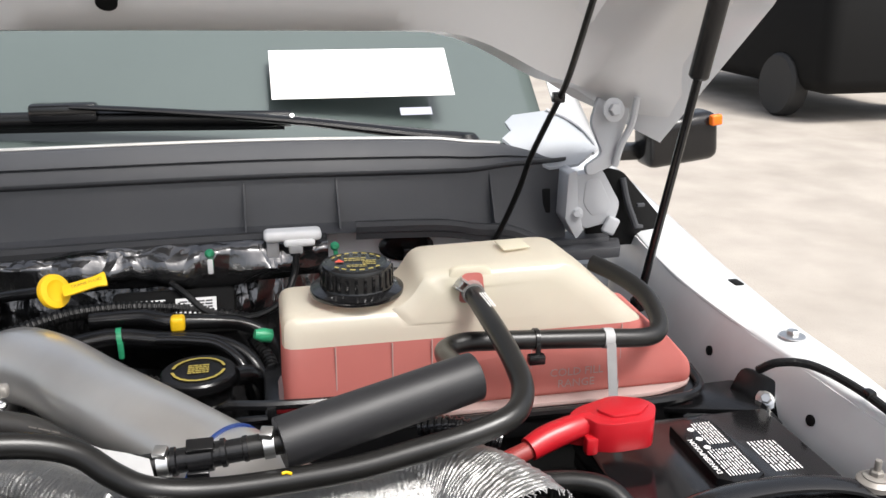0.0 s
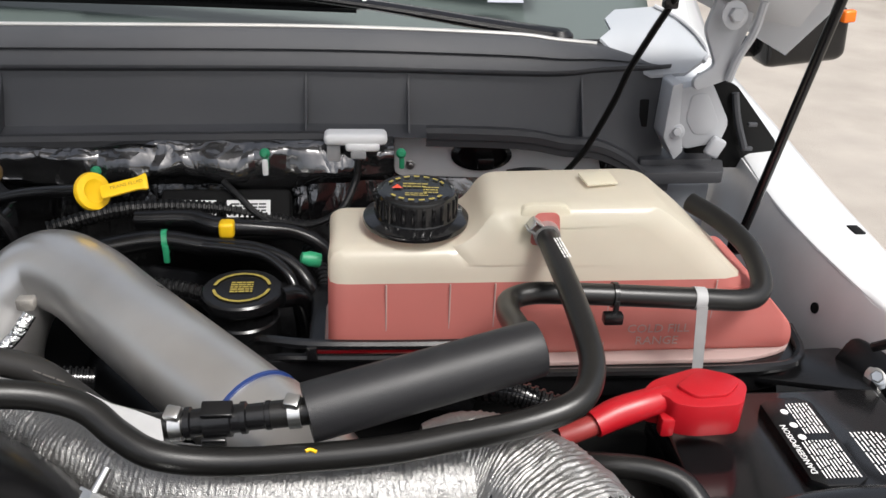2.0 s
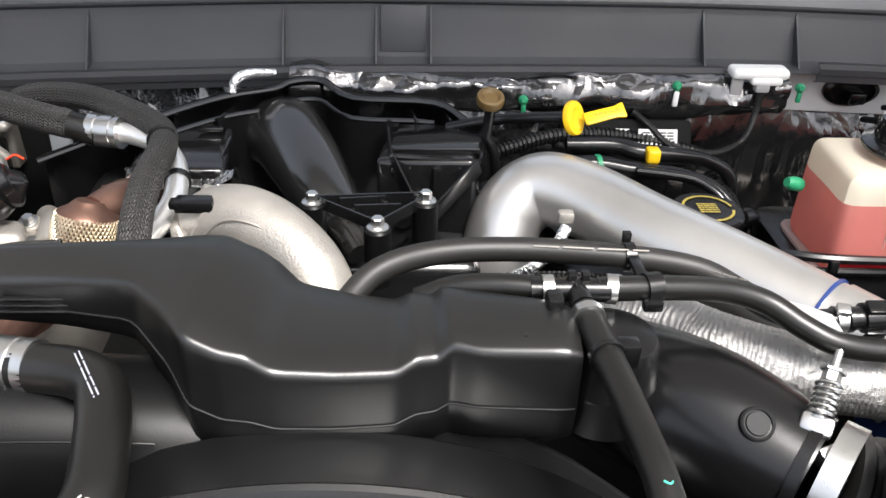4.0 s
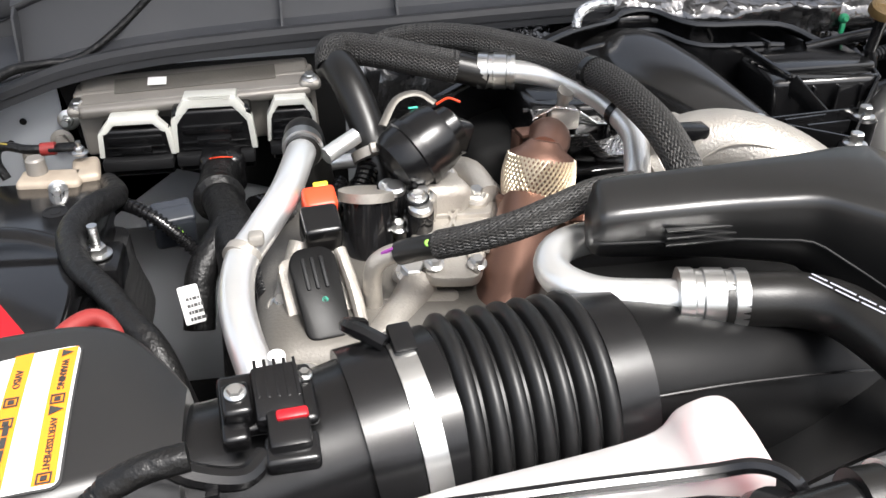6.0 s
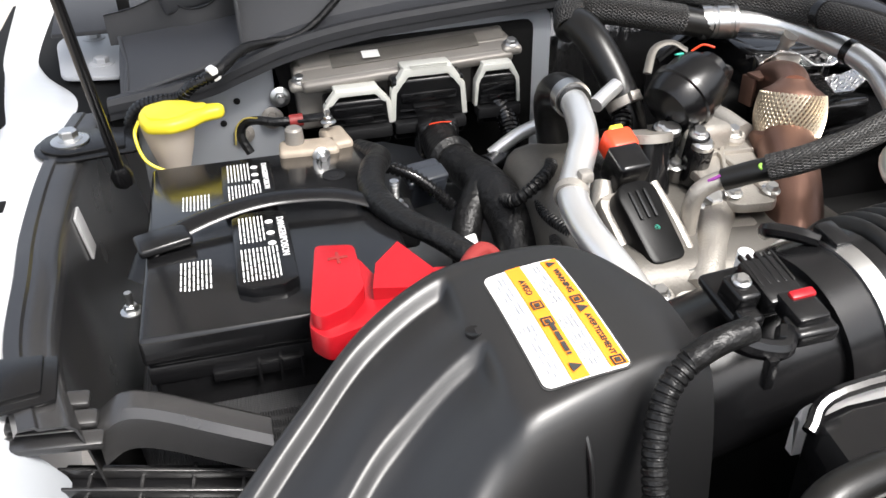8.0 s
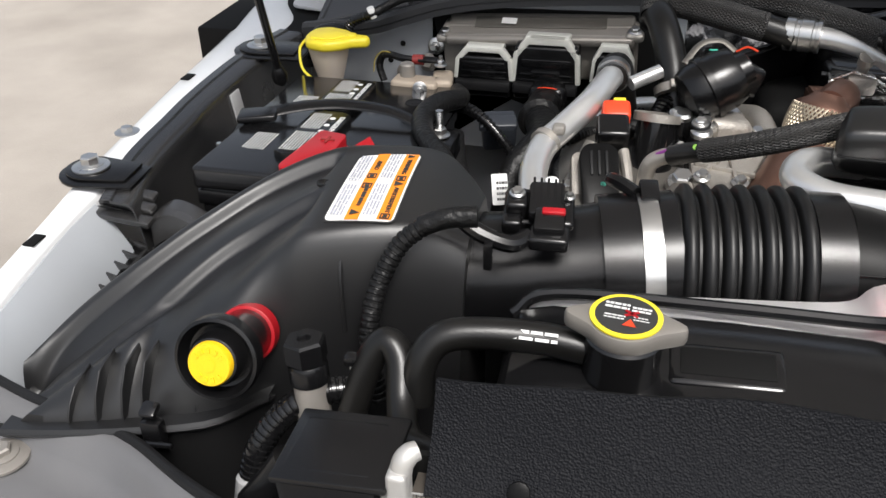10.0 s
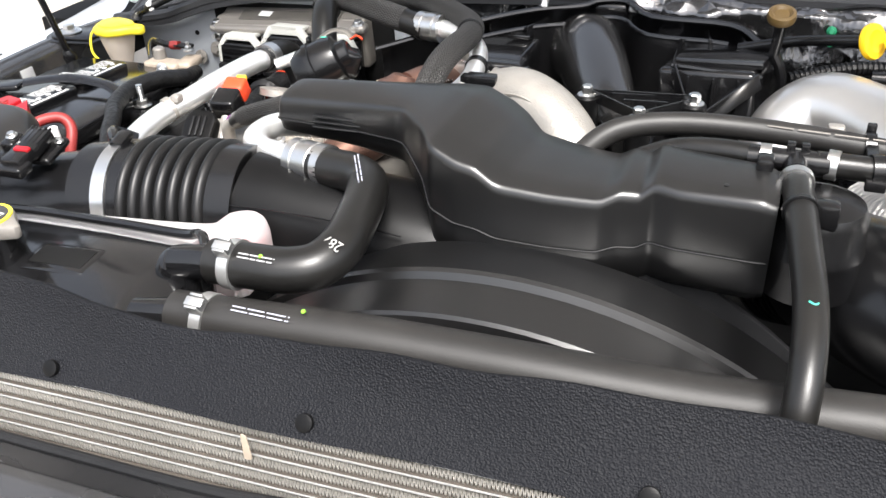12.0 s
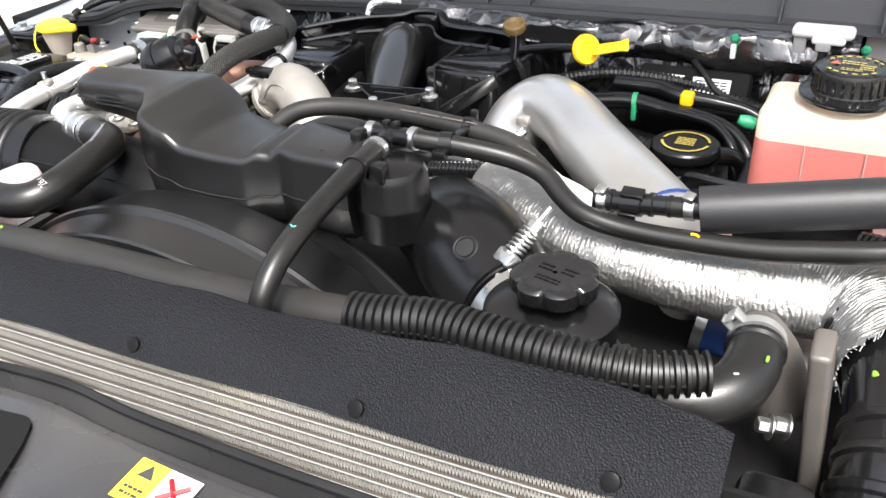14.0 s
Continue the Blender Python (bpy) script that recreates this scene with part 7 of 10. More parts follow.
# added pale strip stands in for brightness between hose and shroud
part("bright_gap_strip", prism([(-0.60, 1.283), (-0.541, 1.286), (-0.411, 1.287), (-0.36, 1.270), (-0.36, 1.264), (-0.411, 1.279), (-0.541, 1.278), (-0.60, 1.276)], 0.003, 0, xz(0.390)), M_tape, fsd, "pale strip added for the brightness behind the hose")


# ---- radiator top tank with pressure cap, washer reservoir ----
def top_tank():
    root = thing("surge_tank", "black plastic surge tank with a grey pressure cap", "tank", (-0.83, 0.38, 1.2))
    sec = []
    for x, zr, zf, yr, yf in ((-0.956, 1.276, 1.262, 0.426, 0.335), (-0.950, 1.286, 1.270, 0.433, 0.325), (-0.93, 1.290, 1.276, 0.435, 0.320), (-0.82, 1.296, 1.283, 0.432, 0.318), (-0.74, 1.301, 1.289, 0.425, 0.318), (-0.712, 1.302, 1.291, 0.418, 0.322), (-0.704, 1.296, 1.285, 0.412, 0.328)):
        sec.append([(x, yf, 1.18), (x, yf, zf - 0.012), (x, yf + 0.004, zf - 0.003), (x, yf + 0.014, zf), (x, (yf + yr) / 2, (zf + zr) / 2 + 0.002), (x, yr - 0.010, zr), (x, yr - 0.003, zr - 0.003), (x, yr, zr - 0.012), (x, yr, 1.18)])
    part("body", loft(sec), M_gloss, root, "", 40)
    part("rear_flange", tube([(-0.956, 0.425, 1.281), (-0.93, 0.437, 1.293), (-0.82, 0.436, 1.299), (-0.74, 0.431, 1.304), (-0.715, 0.424, 1.312), (-0.702, 0.412, 1.312), (-0.697, 0.402, 1.300)], 0.0042, 8, 6), M_gloss, root)
    part("end_dome", lathe([(0.021, -0.03), (0.021, 0.0), (0.017, 0.008), (0.006, 0.012)], (-0.715, 0.398, 1.299), (0.1, -0.1, 1), 22), M_gloss, root)
    part("grip_recess", rbox((-0.823, 0.386, 1.2875), (0.068, 0.036, 0.013), 0.005, 3, (6, -3, 0)), M_gloss, root, "moulded grip recess")
    # black slab on top paints the hollow's shade
    part("hollow_shade", rbox((-0.823, 0.386, 1.2935), (0.054, 0.022, 0.0025), 0.001, 2, (6, -3, 0)), M_void, root)
    part("upper_outlet", tube([(-0.715, 0.392, 1.306), (-0.69, 0.393, 1.310), (-0.672, 0.394, 1.312)], [0.013, 0.0135, 0.0135], 18, 3), M_gloss, root)
    part("lower_outlet", tube([(-0.72, 0.345, 1.288), (-0.70, 0.348, 1.290), (-0.682, 0.351, 1.292)], [0.013, 0.0135, 0.0135], 18, 3), M_gloss, root)
    part("cap_neck", lathe([(0.0225, 0), (0.0225, 0.026), (0.021, 0.028)], (-0.884, 0.378, 1.285), n=28), M_gloss, root)
    ear = [(0.0225 * math.cos(a) * (1 + 0.60 * max(0, math.cos(a * 2)) ** 3 * (abs(math.cos(a)) > 0.7))  , 0.0222 * math.sin(a)) for a in [2 * math.pi * k / 48 for k in range(48)]]
    cap = part("pressure_cap", prism(ear, 0.012, 0.003, pose(-0.884, 0.378, 1.312, 0, 0, -4)), M_grey, root, "grey eared pressure cap")
    part("yellow_ring", lathe([(0.0172, 0), (0.0208, 0.0), (0.0208, 0.0012), (0.0172, 0.0012)], (-0.884, 0.378, 1.3242), n=36), M_lemon, cap, "yellow ring")
    part("black_disc", lathe([(0.0178, 0), (0.0178, 0.0008), (0.001, 0.0008)], (-0.884, 0.378, 1.3250), n=32), M_ink, cap, "black printed disc")
    sm_ = pose(-0.884, 0.378, 1.3259, 0, 0, -6)
    part("symbols", join(bars(sm_ @ Matrix.Translation((-0.006, 0.007, 0)), 0.014, 0.007, 2, 91, 0.6), bars(sm_ @ Matrix.Translation((0.008, 0.006, 0)), 0.011, 0.006, 2, 92, 0.6), bars(sm_ @ Matrix.Translation((-0.006, -0.004, 0)), 0.012, 0.005, 2, 93, 0.5), bars(sm_ @ Matrix.Translation((0.009, -0.003, 0)), 0.009, 0.005, 2, 94, 0.4)), M_print, cap, "white symbols")
    part("red_triangle", ([tuple(sm_ @ Vector(p)) for p in ((-0.001, -0.011, 0.0004), (0.007, -0.011, 0.0004), (0.003, -0.004, 0.0004))], [(0, 1, 2)]), M_orange, cap, "red triangle")
    part("red_cross", join(*[moved(rbox((0, 0, 0.0004), (0.009, 0.0018, 0.0004), 0.0), sm_ @ Matrix.Translation((0.003, 0.001, 0)) @ Matrix.Rotation(radians(a), 4, "Z")) for a in (35, -35)]), M_red, cap, "red cross")
    return root


top_tank()
wr = thing("washer_reservoir", "white translucent reservoir with pink fluid behind the tank", "reservoir", (-0.82, 0.46, 1.15))
sec = []
for x, y0, y1, z in spline([(-0.952, 0.437, 0.443, 1.276), (-0.94, 0.437, 0.447, 1.284), (-0.86, 0.437, 0.461, 1.289), (-0.78, 0.435, 0.473, 1.289), (-0.742, 0.434, 0.482, 1.289), (-0.728, 0.432, 0.488, 1.298), (-0.708, 0.430, 0.492, 1.301), (-0.696, 0.432, 0.489, 1.297), (-0.690, 0.438, 0.482, 1.287)], 4):
    sec.append([(x, y0, 1.25), (x, y0, z - 0.010), (x, y0 + 0.002, z - 0.004), (x, y0 + 0.005, z - 0.001), (x, (y0 + y1) / 2, z + 0.0005), (x, y1 - 0.005, z - 0.001), (x, y1 - 0.002, z - 0.004), (x, y1, z - 0.010), (x, y1, 1.25)])
part("shell", loft(sec), M_reserve, wr, "", 40)
part("pink_fluid", rbox((-0.711, 0.461, 1.273), (0.034, 0.044, 0.036), 0.006), M_fluid, wr, "pink fluid inside the end")

# big hose from the tank outlet up to the white-metal pipe
bb = thing("upper_radiator_hose", "thick black rubber hose bending up to a crimped pipe", "hose", (-0.6, 0.46, 1.28))
part("tube", tube([(-0.682, 0.394, 1.312), (-0.650, 0.395, 1.313), (-0.622, 0.398, 1.313), (-0.602, 0.408, 1.315), (-0.594, 0.430, 1.319), (-0.598, 0.462, 1.321), (-0.606, 0.499, 1.323), (-0.616, 0.523, 1.323), (-0.636, 0.537, 1.322), (-0.662, 0.544, 1.320), (-0.676, 0.548, 1.319)], 0.0172, 24, 7), M_rubber, bb)
part("chalk_mark", letters("287", 0.0115, Matrix.Translation((-0.590, 0.4130, 1.3330)) @ Matrix.Rotation(radians(28), 4, "X") @ Matrix.Rotation(radians(160), 4, "Z"), 0.0002), M_header, bb, "chalked number")
part("print", bars(Matrix.Translation((-0.638, 0.386, 1.3275)) @ Matrix.Rotation(radians(32), 4, "X"), 0.03, 0.006, 2, 95, 0.35), M_tape, bb, "white printed marks")
part("print", bars(Matrix.Translation((-0.618, 0.514, 1.3400)) @ Matrix.Rotation(radians(-60), 4, "Z") @ Matrix.Rotation(radians(20), 4, "X"), 0.05, 0.006, 2, 96, 0.35), M_inkgrey, bb, "white printed marks")
part("paint_mark", lathe([(0.0018, 0), (0.0015, 0.0008)], (-0.635, 0.388, 1.3285), (0, -0.5, 1), 10), M_lime, bb, "lime dot")
spring_clamp((-0.663, 0.3945, 1.3125), (1, 0, 0), 0.0176, (0, -0.5, 1))
spring_clamp((-0.662, 0.353, 1.2915), (1, 0, 0), 0.0180, (0, -0.5, 1))
cpipe = thing("crimped_pipe", "bare aluminium coolant pipe with a crimped collar", "pipe", (-0.73, 0.58, 1.3))
part("pipe", tube([(-0.690, 0.553, 1.318), (-0.715, 0.560, 1.316), (-0.745, 0.570, 1.314), (-0.763, 0.585, 1.314), (-0.768, 0.604, 1.314), (-0.760, 0.622, 1.315), (-0.740, 0.640, 1.310), (-0.71, 0.66, 1.30)], 0.0118, 20, 7), M_pipe, cpipe)
part("collar", lathe([(0.0150, -0.021), (0.0188, -0.0205), (0.0188, -0.012), (0.0178, -0.011), (0.0178, -0.007), (0.0188, -0.006), (0.0188, 0.006), (0.0178, 0.007), (0.0178, 0.011), (0.0188, 0.012), (0.0188, 0.020), (0.0150, 0.021)], (-0.683, 0.551, 1.3187), (0.95, -0.24, 0.05), 26), M_steel, cpipe, "crimped steel collar")

# ---- intake tract ----
itk = thing("intake_duct", "black intake duct with a pleated rubber bellows", "intake duct", (-0.8, 0.53, 1.2))
part("maf_tube", tube([(-1.02, 0.505, 1.250), (-0.98, 0.508, 1.252), (-0.92, 0.518, 1.258), (-0.89, 0.524, 1.262)], [0.052, 0.050, 0.051, 0.053], 36, 5), M_satin, itk)
part("cuff", tube([(-0.905, 0.521, 1.260), (-0.852, 0.530, 1.265)], 0.0575, 40, 2), M_black, itk, "rubber cuff")
prof = [(0.056, 0.0)]
for k in range(7):
    h = 0.0025 + k * 0.0130
    prof += [(0.0555, h), (0.0600, h + 0.0012), (0.0625, h + 0.0034), (0.0630, h + 0.0056), (0.0625, h + 0.0078), (0.0600, h + 0.0100), (0.0555, h + 0.0112)]
prof.append((0.056, 0.096))
part("bellows", lathe(prof, (-0.855, 0.5295, 1.2645), (0.99, 0.10, 0.03), 56), M_pleat, itk, "pleated rubber bellows", 60)
part("end_collar", tube([(-0.766, 0.539, 1.268), (-0.742, 0.542, 1.268)], 0.0585, 40, 2), M_satin, itk)
part("duct", tube([(-0.745, 0.541, 1.268), (-0.70, 0.545, 1.262), (-0.64, 0.552, 1.250), (-0.57, 0.560, 1.235), (-0.50, 0.57, 1.21)], [0.054, 0.056, 0.060, 0.064, 0.066], 36, 6), M_dull, itk, "widening plastic duct")
part("duct_seam", tube([(-0.74, 0.494, 1.297), (-0.69, 0.496, 1.298), (-0.63, 0.499, 1.295), (-0.58, 0.504, 1.288)], 0.0009, 6, 4), M_satin, itk)
part("bracket", join(tube([(-0.895, 0.575, 1.305), (-0.905, 0.560, 1.318), (-0.895, 0.545, 1.322), (-0.885, 0.535, 1.321)], 0.005, 8, 5)), M_black, itk)
wb2 = thing("band_clamp", "wide bright steel band clamp round the intake cuff", "hose clamp", (-0.877, 0.526, 1.262), "hose clamps")
part("strap", lathe([(0.0577, -0.0068), (0.0592, -0.0068), (0.0592, 0.0068), (0.0577, 0.0068)], (-0.872, 0.5265, 1.263), (0.99, 0.16, 0.08), 44), M_steel, wb2)
part("screw_housing", rbox((-0.876, 0.535, 1.323), (0.014, 0.022, 0.008), 0.002, rot=(10, 0, 8)), M_black, wb2)


def airbox():
    root = thing("air_filter_box", "black moulded air filter box with raised ribs and a label", "air filter box", (-1.16, 0.47, 1.1))

    xs = np.linspace(-1.335, -0.995, 150)
    zt_x, zt_z = (-1.335, -1.30, -1.26, -1.215, -1.15, -1.09, -1.03, -0.995), (1.190, 1.220, 1.249, 1.276, 1.305, 1.318, 1.319, 1.306)
    yr_x, yr_y = (-1.335, -1.31, -1.26, -1.215, -1.17, -1.11, -1.045, -1.01, -0.995), (0.405, 0.452, 0.488, 0.528, 0.568, 0.592, 0.590, 0.560, 0.540)
    yc_x, yc_y = (-1.335, -1.25, -1.15, -1.09, -1.03, -0.995), (0.395, 0.425, 0.445, 0.452, 0.470, 0.478)
    yf_x, yf_y = (-1.335, -1.25, -1.16, -1.12, -1.05, -0.995), (0.345, 0.352, 0.372, 0.408, 0.430, 0.440)

    smooth_ = [np.array(spline(list(zip(a, b)), 10)) for a, b in ((zt_x, zt_z), (yr_x, yr_y), (yc_x, yc_y), (yf_x, yf_y))]

    def at_x(x):
        return [float(np.interp(x, q[:, 0], q[:, 1])) for q in smooth_]

    def lid_top(x, y):
        """Height of the lid's top at x, y: rim, two looping channels and the bulge between them."""
        zt, yr, yc, yf = at_x(x)
        t = min(1, max(0, (y - yc) / (yr - yc)))
        z = zt + 0.003 * math.sin(math.pi * t) - 0.012 * max(0, (t - 0.86) / 0.14) ** 2
        u = yr - y

        def step(v, wide):
            v = min(1, max(0, v / wide))
            return v * v * (3 - 2 * v)
        end, end2 = step(-1.116 - x, 0.008), step(-1.110 - x, 0.008)
        z += 0.0035 * math.exp(-((u - 0.014) / 0.010) ** 2) * step(-1.08 - x, 0.05)
        z -= 0.026 * (1 - t) ** 1.6 * step(-1.10 - x, 0.07)
        z -= 0.0085 * step(u - 0.021, 0.010) * (1 - 0.85 * step(u - 0.036, 0.042)) * end
        z -= 0.0085 * step(u - 0.086, 0.010) * (1 - 0.85 * step(u - 0.100, 0.036)) * end2
        return z

    rows = []
    for x in xs:
        zt, yr, yc, yf = at_x(x)
        row = [(x, yf - 0.004, 1.06), (x, yf - 0.002, 1.185)]
        for t in np.linspace(0, 1, 14):
            y = yf + (yc - yf) * t
            zf = 1.195 + (lid_top(x, yc) - 1.195) * (1 - (1 - t) ** 3)
            row.append((x, y, min(zf, lid_top(x, y))))
        for t in np.linspace(0.02, 1, 84):
            y = yc + (yr - yc) * t
            row.append((x, y, lid_top(x, y)))
        row += [(x, yr + 0.003, zt - 0.018), (x, yr + 0.004, zt - 0.05), (x, yr + 0.004, 1.06)]
        rows.append(row)
    g = grid(rows)
    m = len(rows[0])
    caps = [tuple(range(m)), tuple((len(rows) - 1) * m + k for k in range(m - 1, -1, -1))]
    part("lid", (g[0], g[1] + caps), M_lid, root, "", 55)
    # stiffening fins standing on a ledge along the foot, a latch between them
    for x, zb, zt in ((-1.262, 1.212, 1.240), (-1.239, 1.215, 1.252), (-1.218, 1.218, 1.264), (-1.199, 1.220, 1.262), (-1.185, 1.221, 1.258), (-1.151, 1.223, 1.240), (-1.139, 1.224, 1.243), (-1.128, 1.225, 1.248), (-1.115, 1.226, 1.253)):
        foot = at_x(x)[3]
        x, zb = x - 0.020, zb - 0.022
        zt = min(zt - 0.020, lid_top(x, at_x(x)[2]) - 0.006)
        if zt < zb + 0.012:
            continue
        part("fin", prism([(foot - 0.007, zb), (foot + 0.03, zb), (foot + 0.03, zt + 0.004), (foot + 0.009, zt), (foot - 0.001, zb + 0.6 * (zt - zb)), (foot - 0.006, zb + 0.2 * (zt - zb))], 0.0018, 0.0004, Matrix(((0, 0, 1, x), (1, 0, 0, 0), (0, 1, 0, 0), (0, 0, 0, 1)))), M_lid, root)
    ledge = [(-1.31, 1.186), (-1.265, 1.191), (-1.21, 1.197), (-1.16, 1.201), (-1.125, 1.204)]
    part("base_ledge", grid([[(x, at_x(x)[3] + d, z + h) for d, h in ((0.02, 0.001), (-0.009, 0), (-0.011, -0.003), (-0.008, -0.007), (0.004, -0.009))] for x, z in spline(ledge, 4)], 0.0015), M_lid, root, "moulded ledge")
    lt_ = part("latch", rbox((-1.192, 0.350, 1.196), (0.016, 0.010, 0.024), 0.003), M_black, root)
    part("latch_hook", rbox((-1.193, 0.352, 1.215), (0.012, 0.012, 0.006), 0.002, 2, (20, 0, 0)), M_gloss, lt_)
    part("latch_bar", tube([(-1.207, 0.345, 1.188), (-1.177, 0.345, 1.191)], 0.0022, 8, 1), M_gloss, lt_)
    part("front_seam", tube([(-1.075, 0.428, 1.245), (-1.077, 0.432, 1.285), (-1.080, 0.448, 1.312)], 0.0014, 6, 4), M_lid, root, "moulding seam")
    part("button", lathe([(0.005, -0.001), (0.005, 0.0012), (0.003, 0.0004)], (-1.116, 0.512, lid_top(-1.116, 0.512)), (0, 0, 1), 16), M_black, root)
    # printed label laid on the lid
    a, b, c, d = Vector((-1.099, 0.553, 1.3228)), Vector((-1.051, 0.559, 1.3215)), Vector((-1.095, 0.454, 1.3228)), Vector((-1.046, 0.458, 1.3225))

    def lab(u, v, lift):
        p = a.lerp(b, u).lerp(c.lerp(d, u), v)
        return (p.x, p.y, lid_top(p.x, p.y) + 0.0012 + lift)

    def field(u0, u1, v0, v1, lift, n=20):
        return grid([[lab(u0 + (u1 - u0) * j / 4, v0 + (v1 - v0) * i / n, lift) for j in range(5)] for i in range(n + 1)])
    def sheet_(grow, lift):
        """The label's outline with rounded corners; grow widens it in metres."""
        rows_ = []
        for i in range(29):
            v = -grow / 0.1 + (1 + 2 * grow / 0.1) * (1 - math.cos(math.pi * i / 28)) / 2
            end = min(v + grow / 0.1, 1 + grow / 0.1 - v) * 0.1
            inset = 0.005 - math.sqrt(max(0, 0.005 ** 2 - max(0, 0.005 - end) ** 2))
            e = (grow - inset) / 0.05
            rows_.append([lab(-e + (1 + 2 * e) * j / 12, v, lift) for j in range(13)])
        return grid(rows_, 0.0004)
    lb = part("label", sheet_(0.0, 0.0), M_paper, root, "white and amber printed warning label")
    part("outline", sheet_(0.0012, -0.0005), M_ink, lb, "thin black outline")
    part("amber_band", field(0.76, 0.975, 0.015, 0.985, 0.0006), M_warn, lb, "amber heading band")
    part("amber_band", field(0.30, 0.50, 0.0, 1.0, 0.0006), M_warn, lb, "amber heading band")

    def lm_(u, v, lift=0.001):
        o = Vector(lab(u, v, lift))
        ex = (Vector(lab(u, min(1, v + 0.05), lift)) - o).normalized()
        ey = (b - a).normalized()
        ez = ex.cross(ey).normalized()
        return Matrix(((ex.x, ey.x, ez.x, o.x), (ex.y, ey.y, ez.y, o.y), (ex.z, ey.z, ez.z, o.z), (0, 0, 0, 1)))
    for word, size, u, v in (("WARNING", 0.0050, 0.87, 0.25), ("AVERTISSEMENT", 0.0046, 0.87, 0.74), ("AVISO", 0.0054, 0.40, 0.22)):
        part("heading", letters(word, size, lm_(u, v)), M_ink, lb, "black warning word")
    for u, v in ((0.87, 0.44), (0.87, 0.95), (0.40, 0.40), (0.40, 0.55)):
        part("pictogram", join(*[moved(rbox(c, sz, 0.0), lm_(u, v)) for c, sz in (((-0.003, 0, 0.0003), (0.0008, 0.0066, 0.0004)), ((0.003, 0, 0.0003), (0.0008, 0.0066, 0.0004)), ((0, 0.003, 0.0003), (0.0066, 0.0008, 0.0004)), ((0, -0.003, 0.0003), (0.0066, 0.0008, 0.0004)), ((0, 0, 0.0003), (0.003, 0.003, 0.0004)))]), M_ink, lb, "small framed pictogram")
    part("triangle", ([tuple(lm_(0.88, 0.52) @ Vector(p)) for p in ((-0.0035, -0.0035, 0.0004), (0.0035, -0.0035, 0.0004), (0, 0.0035, 0.0004))], [(0, 1, 2)]), M_ink, lb)
    part("triangle", ([tuple(lm_(0.42, 0.92) @ Vector(p)) for p in ((-0.0035, -0.0035, 0.0004), (0.0035, -0.0035, 0.0004), (0, 0.0035, 0.0004))], [(0, 1, 2)]), M_ink, lb)
    for u, v, w in ((0.63, 0.24, 0.040), (0.63, 0.74, 0.042), (0.15, 0.26, 0.042), (0.15, 0.74, 0.042)):
        part("print", bars(lm_(u, v), w, 0.0095, 4, int(u * 100 + v * 10), 0.5), M_inkgrey, lb, "lines of small print")
    part("triangle", ([tuple(lm_(0.88, 0.07) @ Vector(p)) for p in ((-0.003, -0.003, 0.0004), (0.003, -0.003, 0.0004), (0, 0.003, 0.0004))], [(0, 1, 2)]), M_ink, lb)
    part("heading_bar", bars(lm_(0.42, 0.70), 0.026, 0.0035, 1, 5, 0.8), M_ink, lb)
    return root


airbox()

# sensor on the intake tube with its cable
mf = thing("airflow_sensor", "black airflow sensor plugged with a red locking slide", "sensor", (-0.95, 0.5, 1.3), move=(0.002, 0.002, 0.015))
part("mount", rbox((-0.953, 0.502, 1.302), (0.050, 0.038, 0.008), 0.004, 3, (12, 0, 6)), M_satin, mf)
part("body", rbox((-0.947, 0.494, 1.312), (0.025, 0.034, 0.012), 0.003, 2, (14, 0, 6)), M_black, mf)
for k in range(5):
    part("fin", rbox((-0.957 + 0.005 * k, 0.500, 1.3185), (0.0018, 0.024, 0.003), 0.0005, rot=(14, 0, 6)), M_black, mf)
part("post", rbox((-0.9675, 0.492, 1.309), (0.015, 0.020, 0.018), 0.003, 3, (12, 0, 6)), M_satin, mf, "stepped screw post")
part("post_step", rbox((-0.9685, 0.478, 1.302), (0.014, 0.012, 0.012), 0.003, 3, (12, 0, 6)), M_satin, mf)
part("plug_shroud", rbox((-0.941, 0.462, 1.303), (0.027, 0.018, 0.011), 0.003, 3, (8, 0, 2)), M_black, mf)
part("plug", rbox((-0.942, 0.470, 1.309), (0.021, 0.024, 0.013), 0.003, 2, (10, 0, 4)), M_black, mf)
part("lock_slide", rbox((-0.940, 0.475, 1.3165), (0.016, 0.006, 0.004), 0.0015, 2, (14, 0, 5)), M_red, mf, "red locking slide")
part("screw", bolt((-0.933, 0.512, 1.308), (0, -0.1, 1), 0.003, 0.0042, 0.003), M_steel, mf)
part("white_cap", lathe([(0.0048, -0.01), (0.0048, 0.001), (0.003, 0.0022)], (-0.947, 0.521, 1.3155), (0, -0.1, 1), 16), M_paper, mf, "white round cap")
part("screw", bolt((-0.9675, 0.492, 1.3185), (0, -0.2, 1), 0.0042, 0.0056, 0.003), M_steel, mf)
part("clip", join(tube([(-0.955, 0.462, 1.303), (-0.965, 0.450, 1.303), (-0.985, 0.448, 1.310), (-1.0, 0.452, 1.318)], 0.006, 10, 5), rbox((-0.978, 0.44, 1.298), (0.006, 0.006, 0.02), 0.001)), M_black, mf)
mc_ = thing("sensor_cable", "black taped and braided sensor cable", "cable", (-1.03, 0.43, 1.28), move=(0, 0.002, 0.011))
part("taped_end", tube([(-0.985, 0.449, 1.326), (-1.005, 0.446, 1.324), (-1.022, 0.444, 1.317)], 0.0072, 12, 5), M_wire, mc_)
